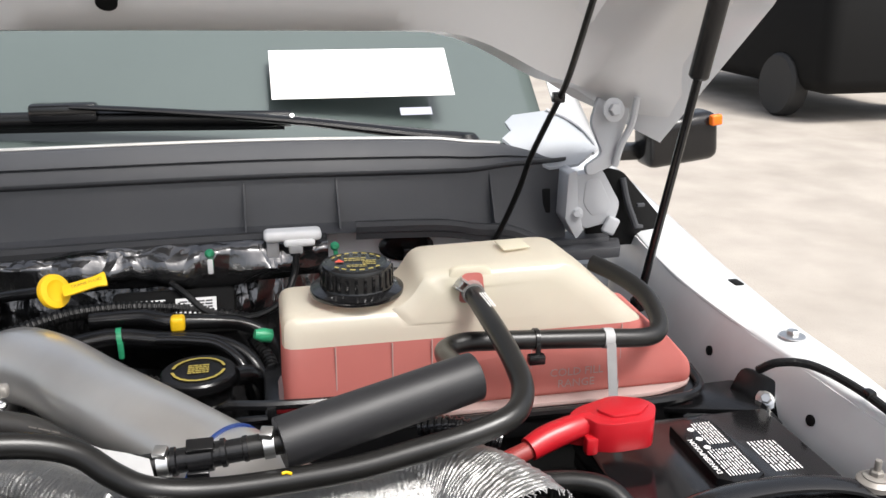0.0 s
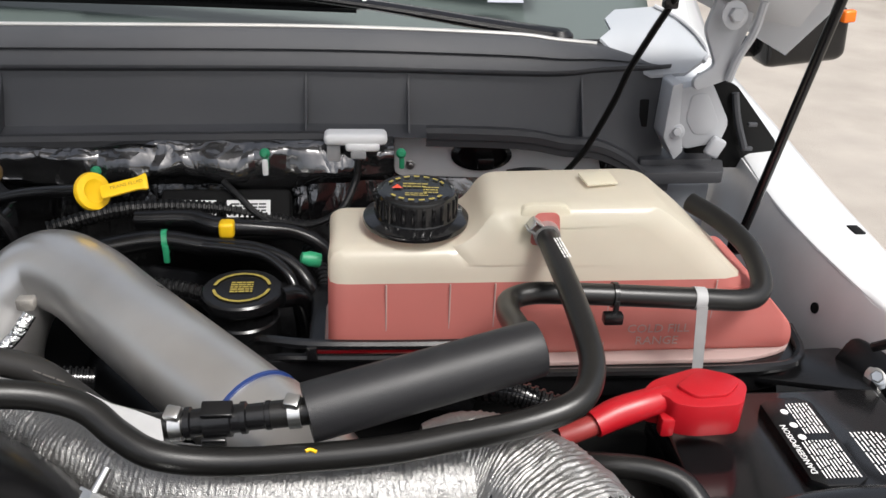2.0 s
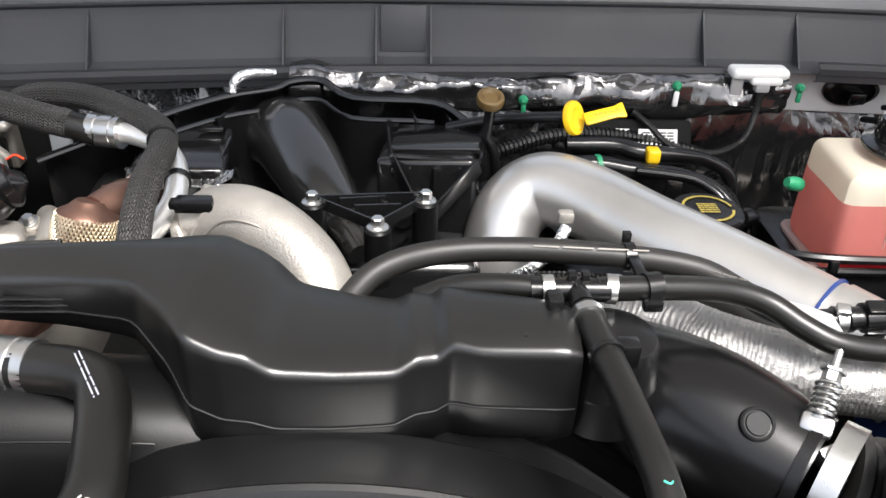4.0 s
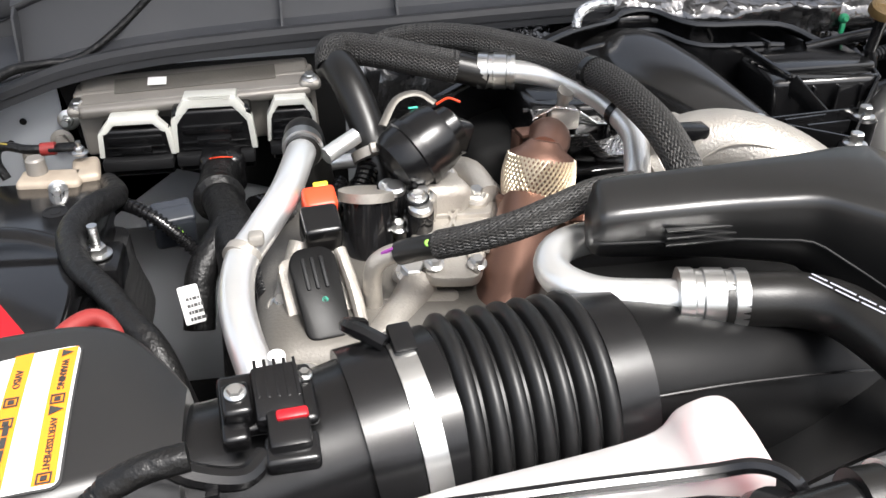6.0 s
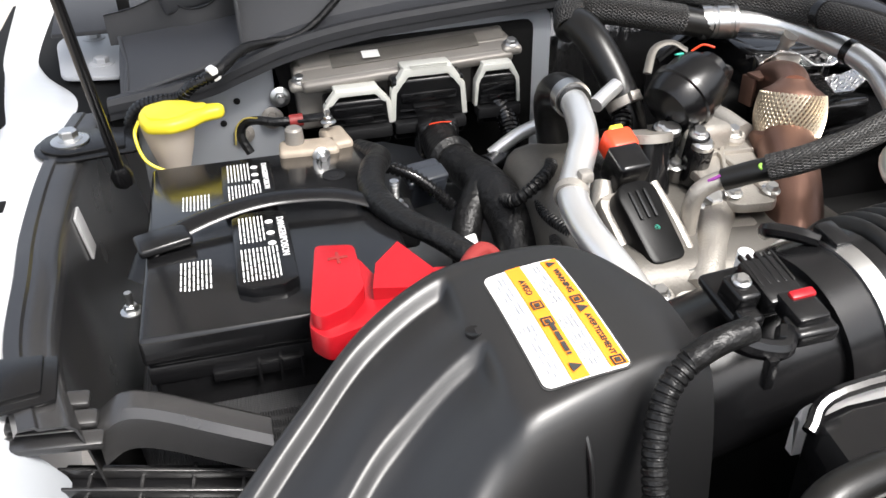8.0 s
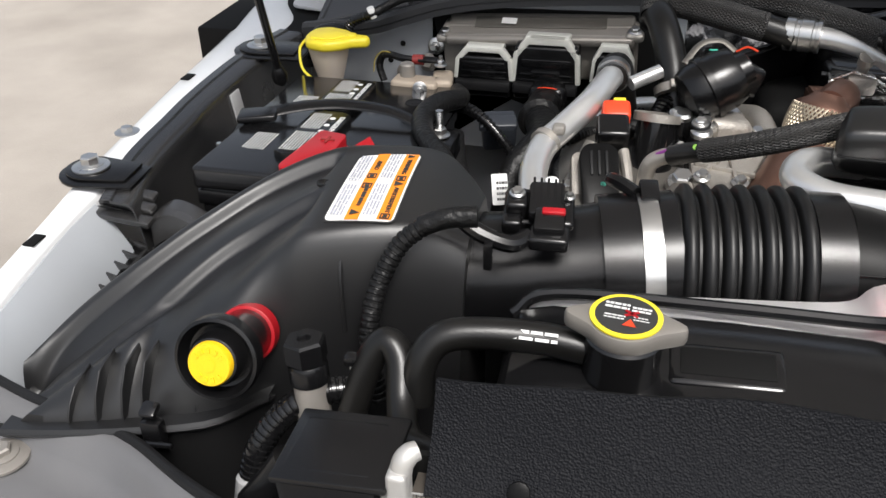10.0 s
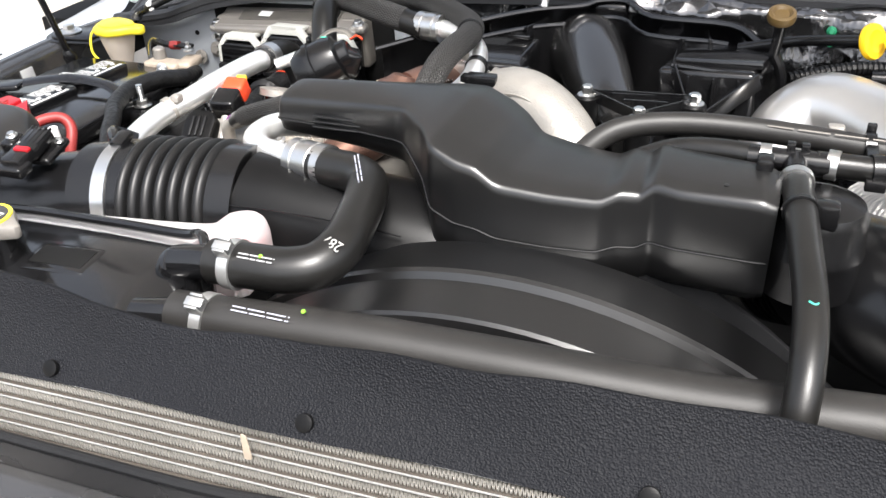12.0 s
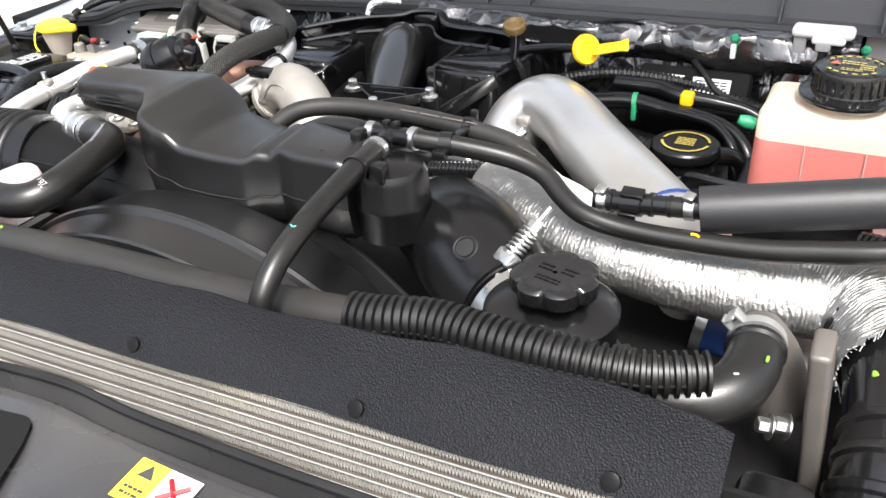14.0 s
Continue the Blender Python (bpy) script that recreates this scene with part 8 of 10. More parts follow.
part("braid", tube([(-1.018, 0.445, 1.319), (-1.035, 0.438, 1.305), (-1.046, 0.424, 1.284), (-1.050, 0.408, 1.26), (-1.048, 0.398, 1.235), (-1.04, 0.392, 1.205)], 0.0064, 12, 6, wave=(0.0045, 0.0004)), M_wire, mc_)

# oil filler, hex valve, small hoses, side tank at the condenser
ofl = thing("oil_filler", "yellow oil filler cap in a black ring with a red collar", "oil filler", (-1.155, 0.40, 1.2))
ax = Vector((0.05, -0.81, 0.28)).normalized()
fc = Vector((-1.135, 0.363, 1.266))
part("red_collar", lathe([(0.0185, -0.004), (0.0205, -0.003), (0.0205, 0.007), (0.0185, 0.008)], tuple(fc - ax * 0.046), ax, 32), M_red, ofl, "red collar ring")
part("neck", lathe([(0.0185, -0.05), (0.0185, -0.012), (0.021, -0.006), (0.0235, 0.0)], tuple(fc), ax, 36), M_gloss, ofl, "black neck")
part("ring", lathe([(0.0235, -0.001), (0.0275, 0.001), (0.0285, 0.008), (0.0277, 0.013), (0.0255, 0.0138), (0.0238, 0.010), (0.0215, 0.004), (0.012, 0.002)], tuple(fc), ax, 44), M_black, ofl, "black outer ring")
part("inner_skirt", lathe([(0.0185, 0.002), (0.0178, 0.012), (0.0160, 0.017), (0.0142, 0.018)], tuple(fc), ax, 36), M_gloss, ofl)
part("yellow_cap", lathe([(0.0146, 0.010), (0.0146, 0.0215), (0.0136, 0.0232), (0.001, 0.0236)], tuple(fc), ax, 36), M_yellow, ofl, "yellow filler cap")
cm = basis(fc + ax * 0.0236, ax)
part("cap_mark", join(*[moved(rbox((0, 0.0098, 0.0003), (0.0022, 0.0030, 0.0006), 0.0), cm @ Matrix.Rotation(radians(a), 4, "Z")) for a in (0, 28, 56, 140, 168, 196, 224, 304, 332)], moved(lathe([(0.0035, 0), (0.0046, 0.0005), (0.0035, 0.0006)], n=16), cm)), M_yellow, ofl, "moulded lettering ring")
hx = thing("service_valve", "black hex-topped valve on a pale plastic stem", "valve", (-1.075, 0.36, 1.2))
part("stem", tube([(-1.068, 0.347, 1.195), (-1.072, 0.354, 1.232), (-1.076, 0.362, 1.264)], [0.009, 0.0112, 0.0108], 20, 4), M_grey, hx, "pale grey stem")
part("collar", lathe([(0.0105, -0.002), (0.0128, 0.0), (0.0128, 0.012), (0.0115, 0.014)], (-1.0755, 0.361, 1.2565), (-0.08, 0.1, 1), 24), M_black, hx, "black collar")
part("hex_head", lathe([(0.0120, 0.012), (0.0138, 0.0135), (0.0138, 0.027), (0.0125, 0.029), (0.005, 0.029), (0.004, 0.026)], (-1.0755, 0.361, 1.2585), (-0.08, 0.1, 1), 6), M_black, hx, "black hex head", 20)
sh1 = thing("vent_hose", "black vent hose with white print from the tank neck", "hose", (-0.96, 0.37, 1.26))
part("tube", tube([(-0.905, 0.379, 1.297), (-0.93, 0.379, 1.300), (-0.965, 0.374, 1.302), (-0.990, 0.368, 1.299), (-1.001, 0.360, 1.284), (-1.002, 0.352, 1.26)], 0.0100, 18, 6), M_rubber, sh1)
part("print", bars(Matrix.Translation((-0.938, 0.3705, 1.3075)) @ Matrix.Rotation(radians(40), 4, "X"), 0.034, 0.008, 2, 97), M_print, sh1, "white printed marks")
sh2 = thing("looped_hose", "black hose looping down beside the condenser", "hose", (-1.02, 0.36, 1.2))
part("tube", tube([(-1.052, 0.345, 1.205), (-1.046, 0.355, 1.240), (-1.036, 0.368, 1.275), (-1.026, 0.372, 1.287), (-1.016, 0.365, 1.280), (-1.010, 0.345, 1.262), (-1.000, 0.322, 1.256), (-0.978, 0.308, 1.262)], 0.0095, 18, 6), M_rubber, sh2)
et = thing("radiator_end_tank", "black ribbed radiator end tank", "tank", (-1.025, 0.29, 1.1))
part("body", rbox((-1.028, 0.290, 1.235), (0.062, 0.052, 0.085), 0.008, 3, (0, -4, 0)), M_black, et)
for z in (1.252, 1.228):
    part("rib", rbox((-1.028, 0.263, z), (0.056, 0.003, 0.0022), 0.0006, rot=(0, -4, 0)), M_satin, et)
part("top_rim", rbox((-1.028, 0.290, 1.2745), (0.066, 0.056, 0.005), 0.002, 2, (0, -4, 0)), M_black, et)
part("lower_pipe", tube([(-1.098, 0.310, 1.190), (-1.086, 0.316, 1.208), (-1.076, 0.322, 1.220)], [0.015, 0.0135, 0.0155], 20, 4), M_black, et)
part("loom", tube([(-1.112, 0.325, 1.175), (-1.106, 0.335, 1.212), (-1.090, 0.350, 1.236), (-1.068, 0.362, 1.246), (-1.045, 0.372, 1.246)], 0.0085, 14, 6, wave=(0.0042, 0.0006)), M_gloss, et, "corrugated loom")
part("loom_cuff", lathe([(0.0095, -0.01), (0.0105, -0.008), (0.0105, 0.010), (0.009, 0.012)], (-1.111, 0.326, 1.183), (0.1, 0.3, 1), 18), M_tape, et, "grey taped cuff")
part("white_plug", rbox((-1.047, 0.368, 1.262), (0.006, 0.006, 0.026), 0.0015), M_ivory, et, "pale plug")
part("plug_collar", rbox((-1.047, 0.366, 1.274), (0.011, 0.009, 0.007), 0.002), M_black, et)


# ---- passenger side ----
# painted bulkhead panel that carries the control unit
pb = thing("bulkhead_plate", "painted bulkhead plate, toned grey, behind the control unit", "panel", (-1.08, 1.13, 1.1))
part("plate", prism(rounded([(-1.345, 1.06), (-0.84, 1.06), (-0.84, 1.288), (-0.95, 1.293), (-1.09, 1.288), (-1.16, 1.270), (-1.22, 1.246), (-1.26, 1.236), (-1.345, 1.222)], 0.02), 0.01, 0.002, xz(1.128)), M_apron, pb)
# thin black plate paints the recess's shade and the dark under the plugs
part("recess_shade", prism(rounded([(-1.150, 1.075), (-1.165, 1.17), (-1.190, 1.18), (-0.865, 1.075), (-0.865, 1.276), (-1.185, 1.268)], 0.012), 0.004, 0.001, xz(1.1235)), M_void, pb, "black plate for the shade round and below the control unit")
for c in ((-1.228, 1.127, 1.212), (-1.247, 1.127, 1.186)):
    part("hole", lathe([(0.004, 0), (0.004, 0.001), (0.002, 0.0015)], c, (0, -1, 0), 12), M_void, pb)
part("stud", bolt((-1.178, 1.122, 1.213), (0, -1, 0.2), 0.007, 0.012, 0.006, 0.014), M_steel, pb)
part("stud", bolt((-1.190, 1.122, 1.188), (0, -1, 0.2), 0.008, 0.013, 0.008), M_grey, pb)
part("stud", bolt((-1.225, 1.122, 1.172), (0, -1, 0.2), 0.007, 0.012, 0.007), M_grey, pb)

ecu = thing("engine_control_unit", "finned aluminium engine control unit with three plugs", "control unit", (-1.03, 1.08, 1.19), move=(0, 0.038, -0.016))
part("case", rbox((-1.03, 1.083, 1.238), (0.262, 0.05, 0.075), 0.005, 3, (0, -2.4, 1.2)), M_grey, ecu)
part("cover", rbox((-1.03, 1.064, 1.268), (0.250, 0.056, 0.014), 0.005, 3, (22, -2.4, 1.2)), M_grey, ecu)
# slab on the cover, the recess's shade in its darker colour
part("recess", rbox((-1.03, 1.0655, 1.2770), (0.175, 0.022, 0.002), 0.0008, 2, (22, -2.4, 1.2)), M_castdark, ecu, "darker slab standing in for a shallow shaded recess")
part("front_rail", rbox((-1.03, 1.046, 1.262), (0.25, 0.006, 0.012), 0.002, 2, (14, -2.4, 1.2)), M_cast, ecu)
for ex_, ez in ((-1.156, 1.254), (-0.905, 1.271)):
    part("ear", rbox((ex_, 1.052, ez), (0.024, 0.022, 0.012), 0.005, 3), M_cast, ecu)
    part("ear_bolt", bolt((ex_, 1.050, ez + 0.006), (0, -0.3, 1), 0.006, 0.009), M_steel, ecu)
part("label", rbox((-1.071, 1.062, 1.2785), (0.020, 0.014, 0.0006), 0.0, rot=(14, 0.6, 1.2)), M_paper, ecu, "small white label")


def plug(x0, x1, y, zt, zb, label):
    """A sealed multi-way plug with an ivory lever arch round a black body."""
    root = thing("control_unit_plug", label, "connector", ((x0 + x1) / 2, y, zb), "control unit plugs")
    w = x1 - x0
    part("body", rbox(((x0 + x1) / 2, y + 0.012, (zt + zb) / 2 - 0.018), (w - 0.008, 0.034, zt - zb + 0.012), 0.004, 3), M_black, root)
    for k in range(3):
        part("body_rib", rbox(((x0 + x1) / 2, y - 0.006, zb - 0.004 + 0.008 * k), (w * 0.74, 0.003, 0.0016), 0.0005), M_gloss, root)
    h = zt - zb
    part("lever", prism([(x0, zb), (x0 + 0.03 * w, zb + 0.62 * h), (x0 + 0.20 * w, zt), (x1 - 0.20 * w, zt), (x1 - 0.03 * w, zb + 0.62 * h), (x1, zb), (x1 - 0.07 * w, zb), (x1 - 0.11 * w, zb + 0.55 * h), (x1 - 0.25 * w, zt - 0.16 * h), (x0 + 0.25 * w, zt - 0.16 * h), (x0 + 0.11 * w, zb + 0.55 * h), (x0 + 0.07 * w, zb)], 0.012, 0.0012, xz(y - 0.005)), M_ivory, root, "ivory locking lever")
    part("lever_top", rbox(((x0 + x1) / 2, y + 0.012, zt - 0.003), (w * 0.62, 0.030, 0.006), 0.002, 2, (-6, 0, 0)), M_ivory, root, "ivory lever bridge")
    part("grey_skirt", rbox(((x0 + x1) / 2, y - 0.004, zb - 0.006), (w * 0.92, 0.022, 0.014), 0.003), M_matte, root)
    part("slot", rbox(((x0 + x1) / 2, y - 0.006, zb + (zt - zb) * 0.45), (w * 0.7, 0.003, 0.010), 0.001), M_gloss, root)
    part("latch", rbox(((x0 + x1) / 2, y - 0.007, zb + (zt - zb) * 0.22), (w * 0.4, 0.006, 0.008), 0.001), M_gloss, root)
    return root


plug(-1.137, -1.056, 1.056, 1.240, 1.196, "black control unit plug with an ivory lever")
for k, pts in enumerate(([(-0.955, 0.90, 1.19), (-0.935, 0.87, 1.215), (-0.955, 0.83, 1.225), (-0.985, 0.82, 1.21), (-0.99, 0.86, 1.19)], [(-0.87, 0.93, 1.20), (-0.885, 0.88, 1.225), (-0.90, 0.83, 1.235), (-0.905, 0.79, 1.245)], [(-0.97, 0.76, 1.20), (-0.985, 0.70, 1.215), (-0.975, 0.65, 1.205), (-0.95, 0.62, 1.17)], [(-0.93, 0.92, 1.19), (-0.95, 0.86, 1.20), (-0.965, 0.80, 1.205), (-0.96, 0.74, 1.215)])):
    solo("engine_cable", tube(pts, (0.006, 0.0075, 0.005, 0.0055)[k], 10, 6, wave=(0.0055, 0.0007) if k != 2 else None), M_wire, "black corrugated cable lying over the engine casting", "cable", "engine cables")
big = plug(-1.060, -0.968, 1.058, 1.257, 1.196, "large black control unit plug with a ribbed ivory lever")
for k in range(4):
    part("lever_rib", rbox((-1.013, 1.054, 1.2605 - 0.002 * k), (0.044 - 0.002 * k, 0.003, 0.0012), 0.0), M_ivory, big)
part("boot", rbox((-1.008, 1.045, 1.176), (0.05, 0.04, 0.05), 0.012, 3), M_black, big)
plug(-0.957, -0.900, 1.068, 1.248, 1.198, "small black control unit plug with an ivory lever")

hb = thing("main_harness", "thick black cloth-taped main wiring harness", "wiring harness", (-1.0, 0.9, 1.1))
part("trunk", tube([(-1.008, 1.040, 1.180), (-1.012, 0.990, 1.180), (-1.000, 0.940, 1.182), (-0.992, 0.895, 1.185), (-0.984, 0.850, 1.178), (-0.984, 0.810, 1.155), (-0.985, 0.77, 1.10)], [0.022, 0.020, 0.020, 0.023, 0.023, 0.022, 0.022], 20, 6), M_wire, hb)
part("branch", tube([(-0.995, 0.895, 1.19), (-1.012, 0.875, 1.178), (-1.025, 0.855, 1.160), (-1.03, 0.83, 1.12)], [0.017, 0.015, 0.015, 0.015], 16, 5), M_wire, hb)
part("tape_lump", lathe([(0.020, -0.010), (0.026, -0.006), (0.027, 0.004), (0.021, 0.010)], (-1.010, 0.975, 1.180), (0.2, -1, 0.1), 18), M_wire, hb)
part("orange_wires", tube([(-1.02, 1.028, 1.199), (-1.008, 1.024, 1.202), (-0.995, 1.026, 1.200)], 0.0008, 6, 4), M_orange, hb, "loose orange wires")
part("tag", prism(rounded([(0, 0), (0.018, 0), (0.018, 0.035), (0, 0.035)], 0.002), 0.0008, 0, Matrix.Translation((-1.036, 0.800, 1.148)) @ Matrix.Rotation(radians(18), 4, "Z") @ Matrix.Rotation(radians(55), 4, "X")), M_paper, hb, "white barcode tag")
part("tag_print", bars(Matrix.Translation((-1.025, 0.7985, 1.168)) @ Matrix.Rotation(radians(18), 4, "Z") @ Matrix.Rotation(radians(55), 4, "X"), 0.014, 0.024, 4, 7, 0.5, lift=0.0025), M_ink, hb)
cc = thing("corrugated_cable", "black corrugated cable from the small plug", "cable", (-0.94, 1.03, 1.1))
part("conduit", tube([(-0.928, 1.070, 1.200), (-0.918, 1.055, 1.180), (-0.922, 1.030, 1.162), (-0.945, 1.00, 1.158), (-0.975, 0.965, 1.170)], 0.0115, 16, 6, wave=(0.006, 0.001)), M_gloss, cc)
for k, pts in enumerate(([(-1.115, 0.925, 1.205), (-1.095, 0.918, 1.212), (-1.070, 0.905, 1.206), (-1.048, 0.895, 1.19), (-1.03, 0.89, 1.17)], [(-0.965, 0.80, 1.19), (-0.945, 0.82, 1.205), (-0.905, 0.86, 1.225), (-0.885, 0.89, 1.235)])):
    solo("split_loom", tube(pts, 0.0062, 12, 6, wave=(0.0055, 0.0008)), M_gloss, "thin black corrugated loom", "cable loom", "thin looms")
gp = thing("grey_plug", "grey and black plug with a lime dot on the engine", "connector", (-1.05, 0.9, 1.14))
part("body", rbox((-1.052, 0.925, 1.182), (0.040, 0.032, 0.040), 0.005, 3, (20, 0, 15)), M_greyplug, gp)
part("collar", rbox((-1.052, 0.914, 1.196), (0.046, 0.020, 0.010), 0.003, 3, (20, 0, 15)), M_greyplug, gp)
part("dot", lathe([(0.005, 0), (0.004, 0.001)], (-1.046, 0.9060, 1.182), (0.1, -1, 0.4), 12), M_lime, gp, "lime dot")

# battery accessories
hd = thing("battery_strap", "black battery hold-down strap with a bolted end", "battery strap", (-1.21, 0.82, 1.23))
part("strap", tube([(-1.328, 0.775, 1.212), (-1.312, 0.790, 1.232), (-1.280, 0.806, 1.239), (-1.24, 0.820, 1.243), (-1.20, 0.827, 1.243), (-1.15, 0.820, 1.241), (-1.105, 0.800, 1.232)], [0.010, 0.011, 0.0105, 0.010, 0.010, 0.009, 0.008], 12, 6, flat=0.28), M_black, hd)
part("end_plate", rbox((-1.302, 0.793, 1.2365), (0.044, 0.030, 0.008), 0.003, 3, (0, -3, 14)), M_black, hd)
part("bolt", bolt((-1.332, 0.750, 1.200), (0, 0, 1), 0.006, 0.009, 0.006, 0.012), M_steel, hd)
bk = thing("battery_blanket", "black woven insulation jacket round the battery", "battery jacket", (-1.21, 0.81, 1.03))
ring = rounded([(-1.326, 0.644), (-1.10, 0.644), (-1.10, 0.955), (-1.326, 0.955)], 0.03, 5)
sec = []
for k in range(9):
    z = 1.03 + 0.0175 * k
    sec.append([(x + (0.004 * math.sin(y * 40 + z * 60) + 0.010 * math.sin(k / 8 * math.pi)) * (1 if x > -1.21 else -1), y + 0.010 * math.sin(k / 8 * math.pi) * (1 if y > 0.81 else -1) + 0.003 * math.sin(x * 50), z + 0.004 * math.sin(x * 30 + y * 20)) for x, y in ring])
part("jacket", loft(sec), M_blanket, bk, "", 60)
tc_ = thing("battery_terminal", "dusty lead battery clamp with bolts and a cable lug", "battery terminal", (-1.145, 0.945, 1.225), move=(-0.013, 0.023, -0.019))
part("clamp", join(rbox((-1.150, 0.932, 1.240), (0.060, 0.030, 0.016), 0.005, 3, (0, 0, -4)), rbox((-1.120, 0.948, 1.241), (0.026, 0.044, 0.014), 0.005, 3, (0, 0, 10))), M_tan, tc_)
part("post", lathe([(0.010, 0), (0.009, 0.016), (0.007, 0.018)], (-1.163, 0.940, 1.246), n=20), M_grey, tc_)
part("bolt", bolt((-1.140, 0.912, 1.243), (0.1, -1, 0.1), 0.006, 0.009, 0.006, 0.006), M_steel, tc_)
part("bolt", bolt((-1.125, 0.960, 1.256), (0, 0, 1), 0.005, 0.008, 0.006, 0.006), M_steel, tc_)
part("lug", join(rbox((-1.142, 0.972, 1.258), (0.03, 0.014, 0.005), 0.002), tube([(-1.155, 0.972, 1.257), (-1.178, 0.974, 1.257), (-1.198, 0.982, 1.258), (-1.211, 0.990, 1.251), (-1.215, 0.990, 1.237), (-1.208, 0.985, 1.220)], 0.0048, 10, 5)), M_wire, tc_, "black sense cable")
part("thin_wire", tube([(-1.196, 0.978, 1.262), (-1.209, 0.985, 1.260), (-1.219, 0.986, 1.250), (-1.222, 0.984, 1.232)], 0.0009, 6, 4), M_oldprint, tc_, "thin yellow wire")
part("heat_shrink", tube([(-1.150, 0.972, 1.2575), (-1.164, 0.972, 1.257)], 0.0066, 12, 1), M_redcable, tc_, "red heat shrink")
bcb = thing("battery_cable", "thick black battery cable wrapped in tape", "cable", (-1.08, 0.8, 1.2))
part("cable", tube([(-1.112, 0.958, 1.215), (-1.098, 0.915, 1.224), (-1.112, 0.872, 1.234), (-1.120, 0.826, 1.236), (-1.107, 0.779, 1.236), (-1.080, 0.739, 1.234), (-1.060, 0.706, 1.230), (-1.038, 0.676, 1.220), (-1.018, 0.644, 1.18)], [0.010, 0.0115, 0.0125, 0.0125, 0.0108, 0.0105, 0.0105, 0.0105, 0.0105], 18, 6), M_wire, bcb)
rc = thing("terminal_cover", "bright red plastic battery terminal cover tipped open", "terminal cover", (-1.14, 0.65, 1.23), "red terminal covers", move=(-0.009, -0.012, 0))
part("shell", prism(rounded([(-1.192, 0.621), (-1.177, 0.703), (-1.147, 0.697), (-1.138, 0.668), (-1.118, 0.664), (-1.106, 0.646), (-1.086, 0.645), (-1.090, 0.624), (-1.163, 0.612), (-1.181, 0.606)], 0.006), 0.020, 0.004, pose(0, 0, 1.243)), M_red, rc)
part("left_wing", prism(rounded([(-1.190, 0.622), (-1.177, 0.702), (-1.149, 0.696), (-1.150, 0.642), (-1.164, 0.622), (-1.183, 0.614)], 0.005), 0.032, 0.005, pose(0, 0, 1.243)), M_red, rc)
part("raised_flap", ([tuple(p) for p in ((-1.145, 0.640, 1.273), (-1.138, 0.668, 1.274), (-1.120, 0.677, 1.284), (-1.100, 0.652, 1.274), (-1.092, 0.632, 1.270), (-1.145, 0.640, 1.262), (-1.138, 0.668, 1.262), (-1.120, 0.677, 1.262), (-1.100, 0.652, 1.262), (-1.092, 0.632, 1.262))], [(0, 1, 2, 3), (0, 3, 4), (1, 6, 7, 2), (2, 7, 8, 3), (3, 8, 9, 4), (0, 5, 6, 1), (4, 9, 5, 0)]), M_red, rc, "raised red flap")
part("snout", tube([(-1.10, 0.640, 1.268), (-1.082, 0.634, 1.272)], [0.012, 0.010], 14, 2), M_red, rc)
part("plus_mark", join(rbox((-1.163, 0.680, 1.2755), (0.014, 0.0022, 0.001), 0.0), rbox((-1.163, 0.680, 1.2755), (0.0022, 0.014, 0.0012), 0.0)), M_redcable, rc, "moulded plus sign")
part("cable", tube([(-1.084, 0.635, 1.272), (-1.072, 0.652, 1.276), (-1.060, 0.664, 1.274), (-1.050, 0.664, 1.264), (-1.046, 0.654, 1.248), (-1.048, 0.64, 1.22)], 0.0062, 12, 6), M_redcable, rc, "dull red cable")
rc2 = thing("terminal_cover", "bright red plastic cover closed over a battery terminal", "terminal cover", (0.30, 0.68, 1.23), "red terminal covers")
part("shell", prism(rounded([(0.262, 0.676), (0.276, 0.690), (0.318, 0.706), (0.345, 0.694), (0.352, 0.680), (0.338, 0.654), (0.300, 0.652), (0.283, 0.658), (0.280, 0.668)], 0.008), 0.030, 0.006, pose(0, 0, 1.250)), M_red, rc2)
part("top_step", prism(rounded([(0.290, 0.678), (0.318, 0.700), (0.340, 0.690), (0.345, 0.680), (0.330, 0.664), (0.302, 0.662)], 0.006), 0.004, 0.0015, pose(0, 0, 1.279)), M_red, rc2)
part("snout", tube([(0.222, 0.662, 1.258), (0.240, 0.668, 1.263), (0.262, 0.672, 1.268), (0.285, 0.678, 1.270)], [0.011, 0.0125, 0.012, 0.011], 16, 4), M_red, rc2)
part("side_tab", rbox((0.281, 0.662, 1.256), (0.012, 0.012, 0.018), 0.003), M_red, rc2)
part("cable", tube([(0.226, 0.664, 1.258), (0.212, 0.660, 1.255), (0.195, 0.658, 1.25)], 0.0085, 14, 3), M_redcable, rc2, "dull red cable")
c2 = thing("ground_cable", "thick black cable arching over the battery", "cable", (0.27, 0.6, 1.15))
part("cable", tube([(0.200, 0.645, 1.235), (0.225, 0.632, 1.243), (0.255, 0.622, 1.246), (0.278, 0.610, 1.243), (0.290, 0.590, 1.232), (0.297, 0.565, 1.215), (0.30, 0.53, 1.18)], 0.0095, 16, 6), M_rubber, c2)
hb2 = thing("battery_clamp_bar", "black plastic battery hold-down bar", "battery strap", (0.42, 0.58, 1.23))
part("bar", tube([(0.30, 0.568, 1.232), (0.36, 0.582, 1.240), (0.43, 0.588, 1.241), (0.49, 0.580, 1.238), (0.53, 0.565, 1.226)], 0.012, 10, 6, flat=0.4), M_gloss, hb2)
part("end_nut", join(lathe([(0.016, 0), (0.016, 0.005), (0.012, 0.008)], (0.516, 0.578, 1.236), n=20), bolt((0.516, 0.578, 1.244), stud=0.01)), M_grey, hb2, "grey washer and stud")
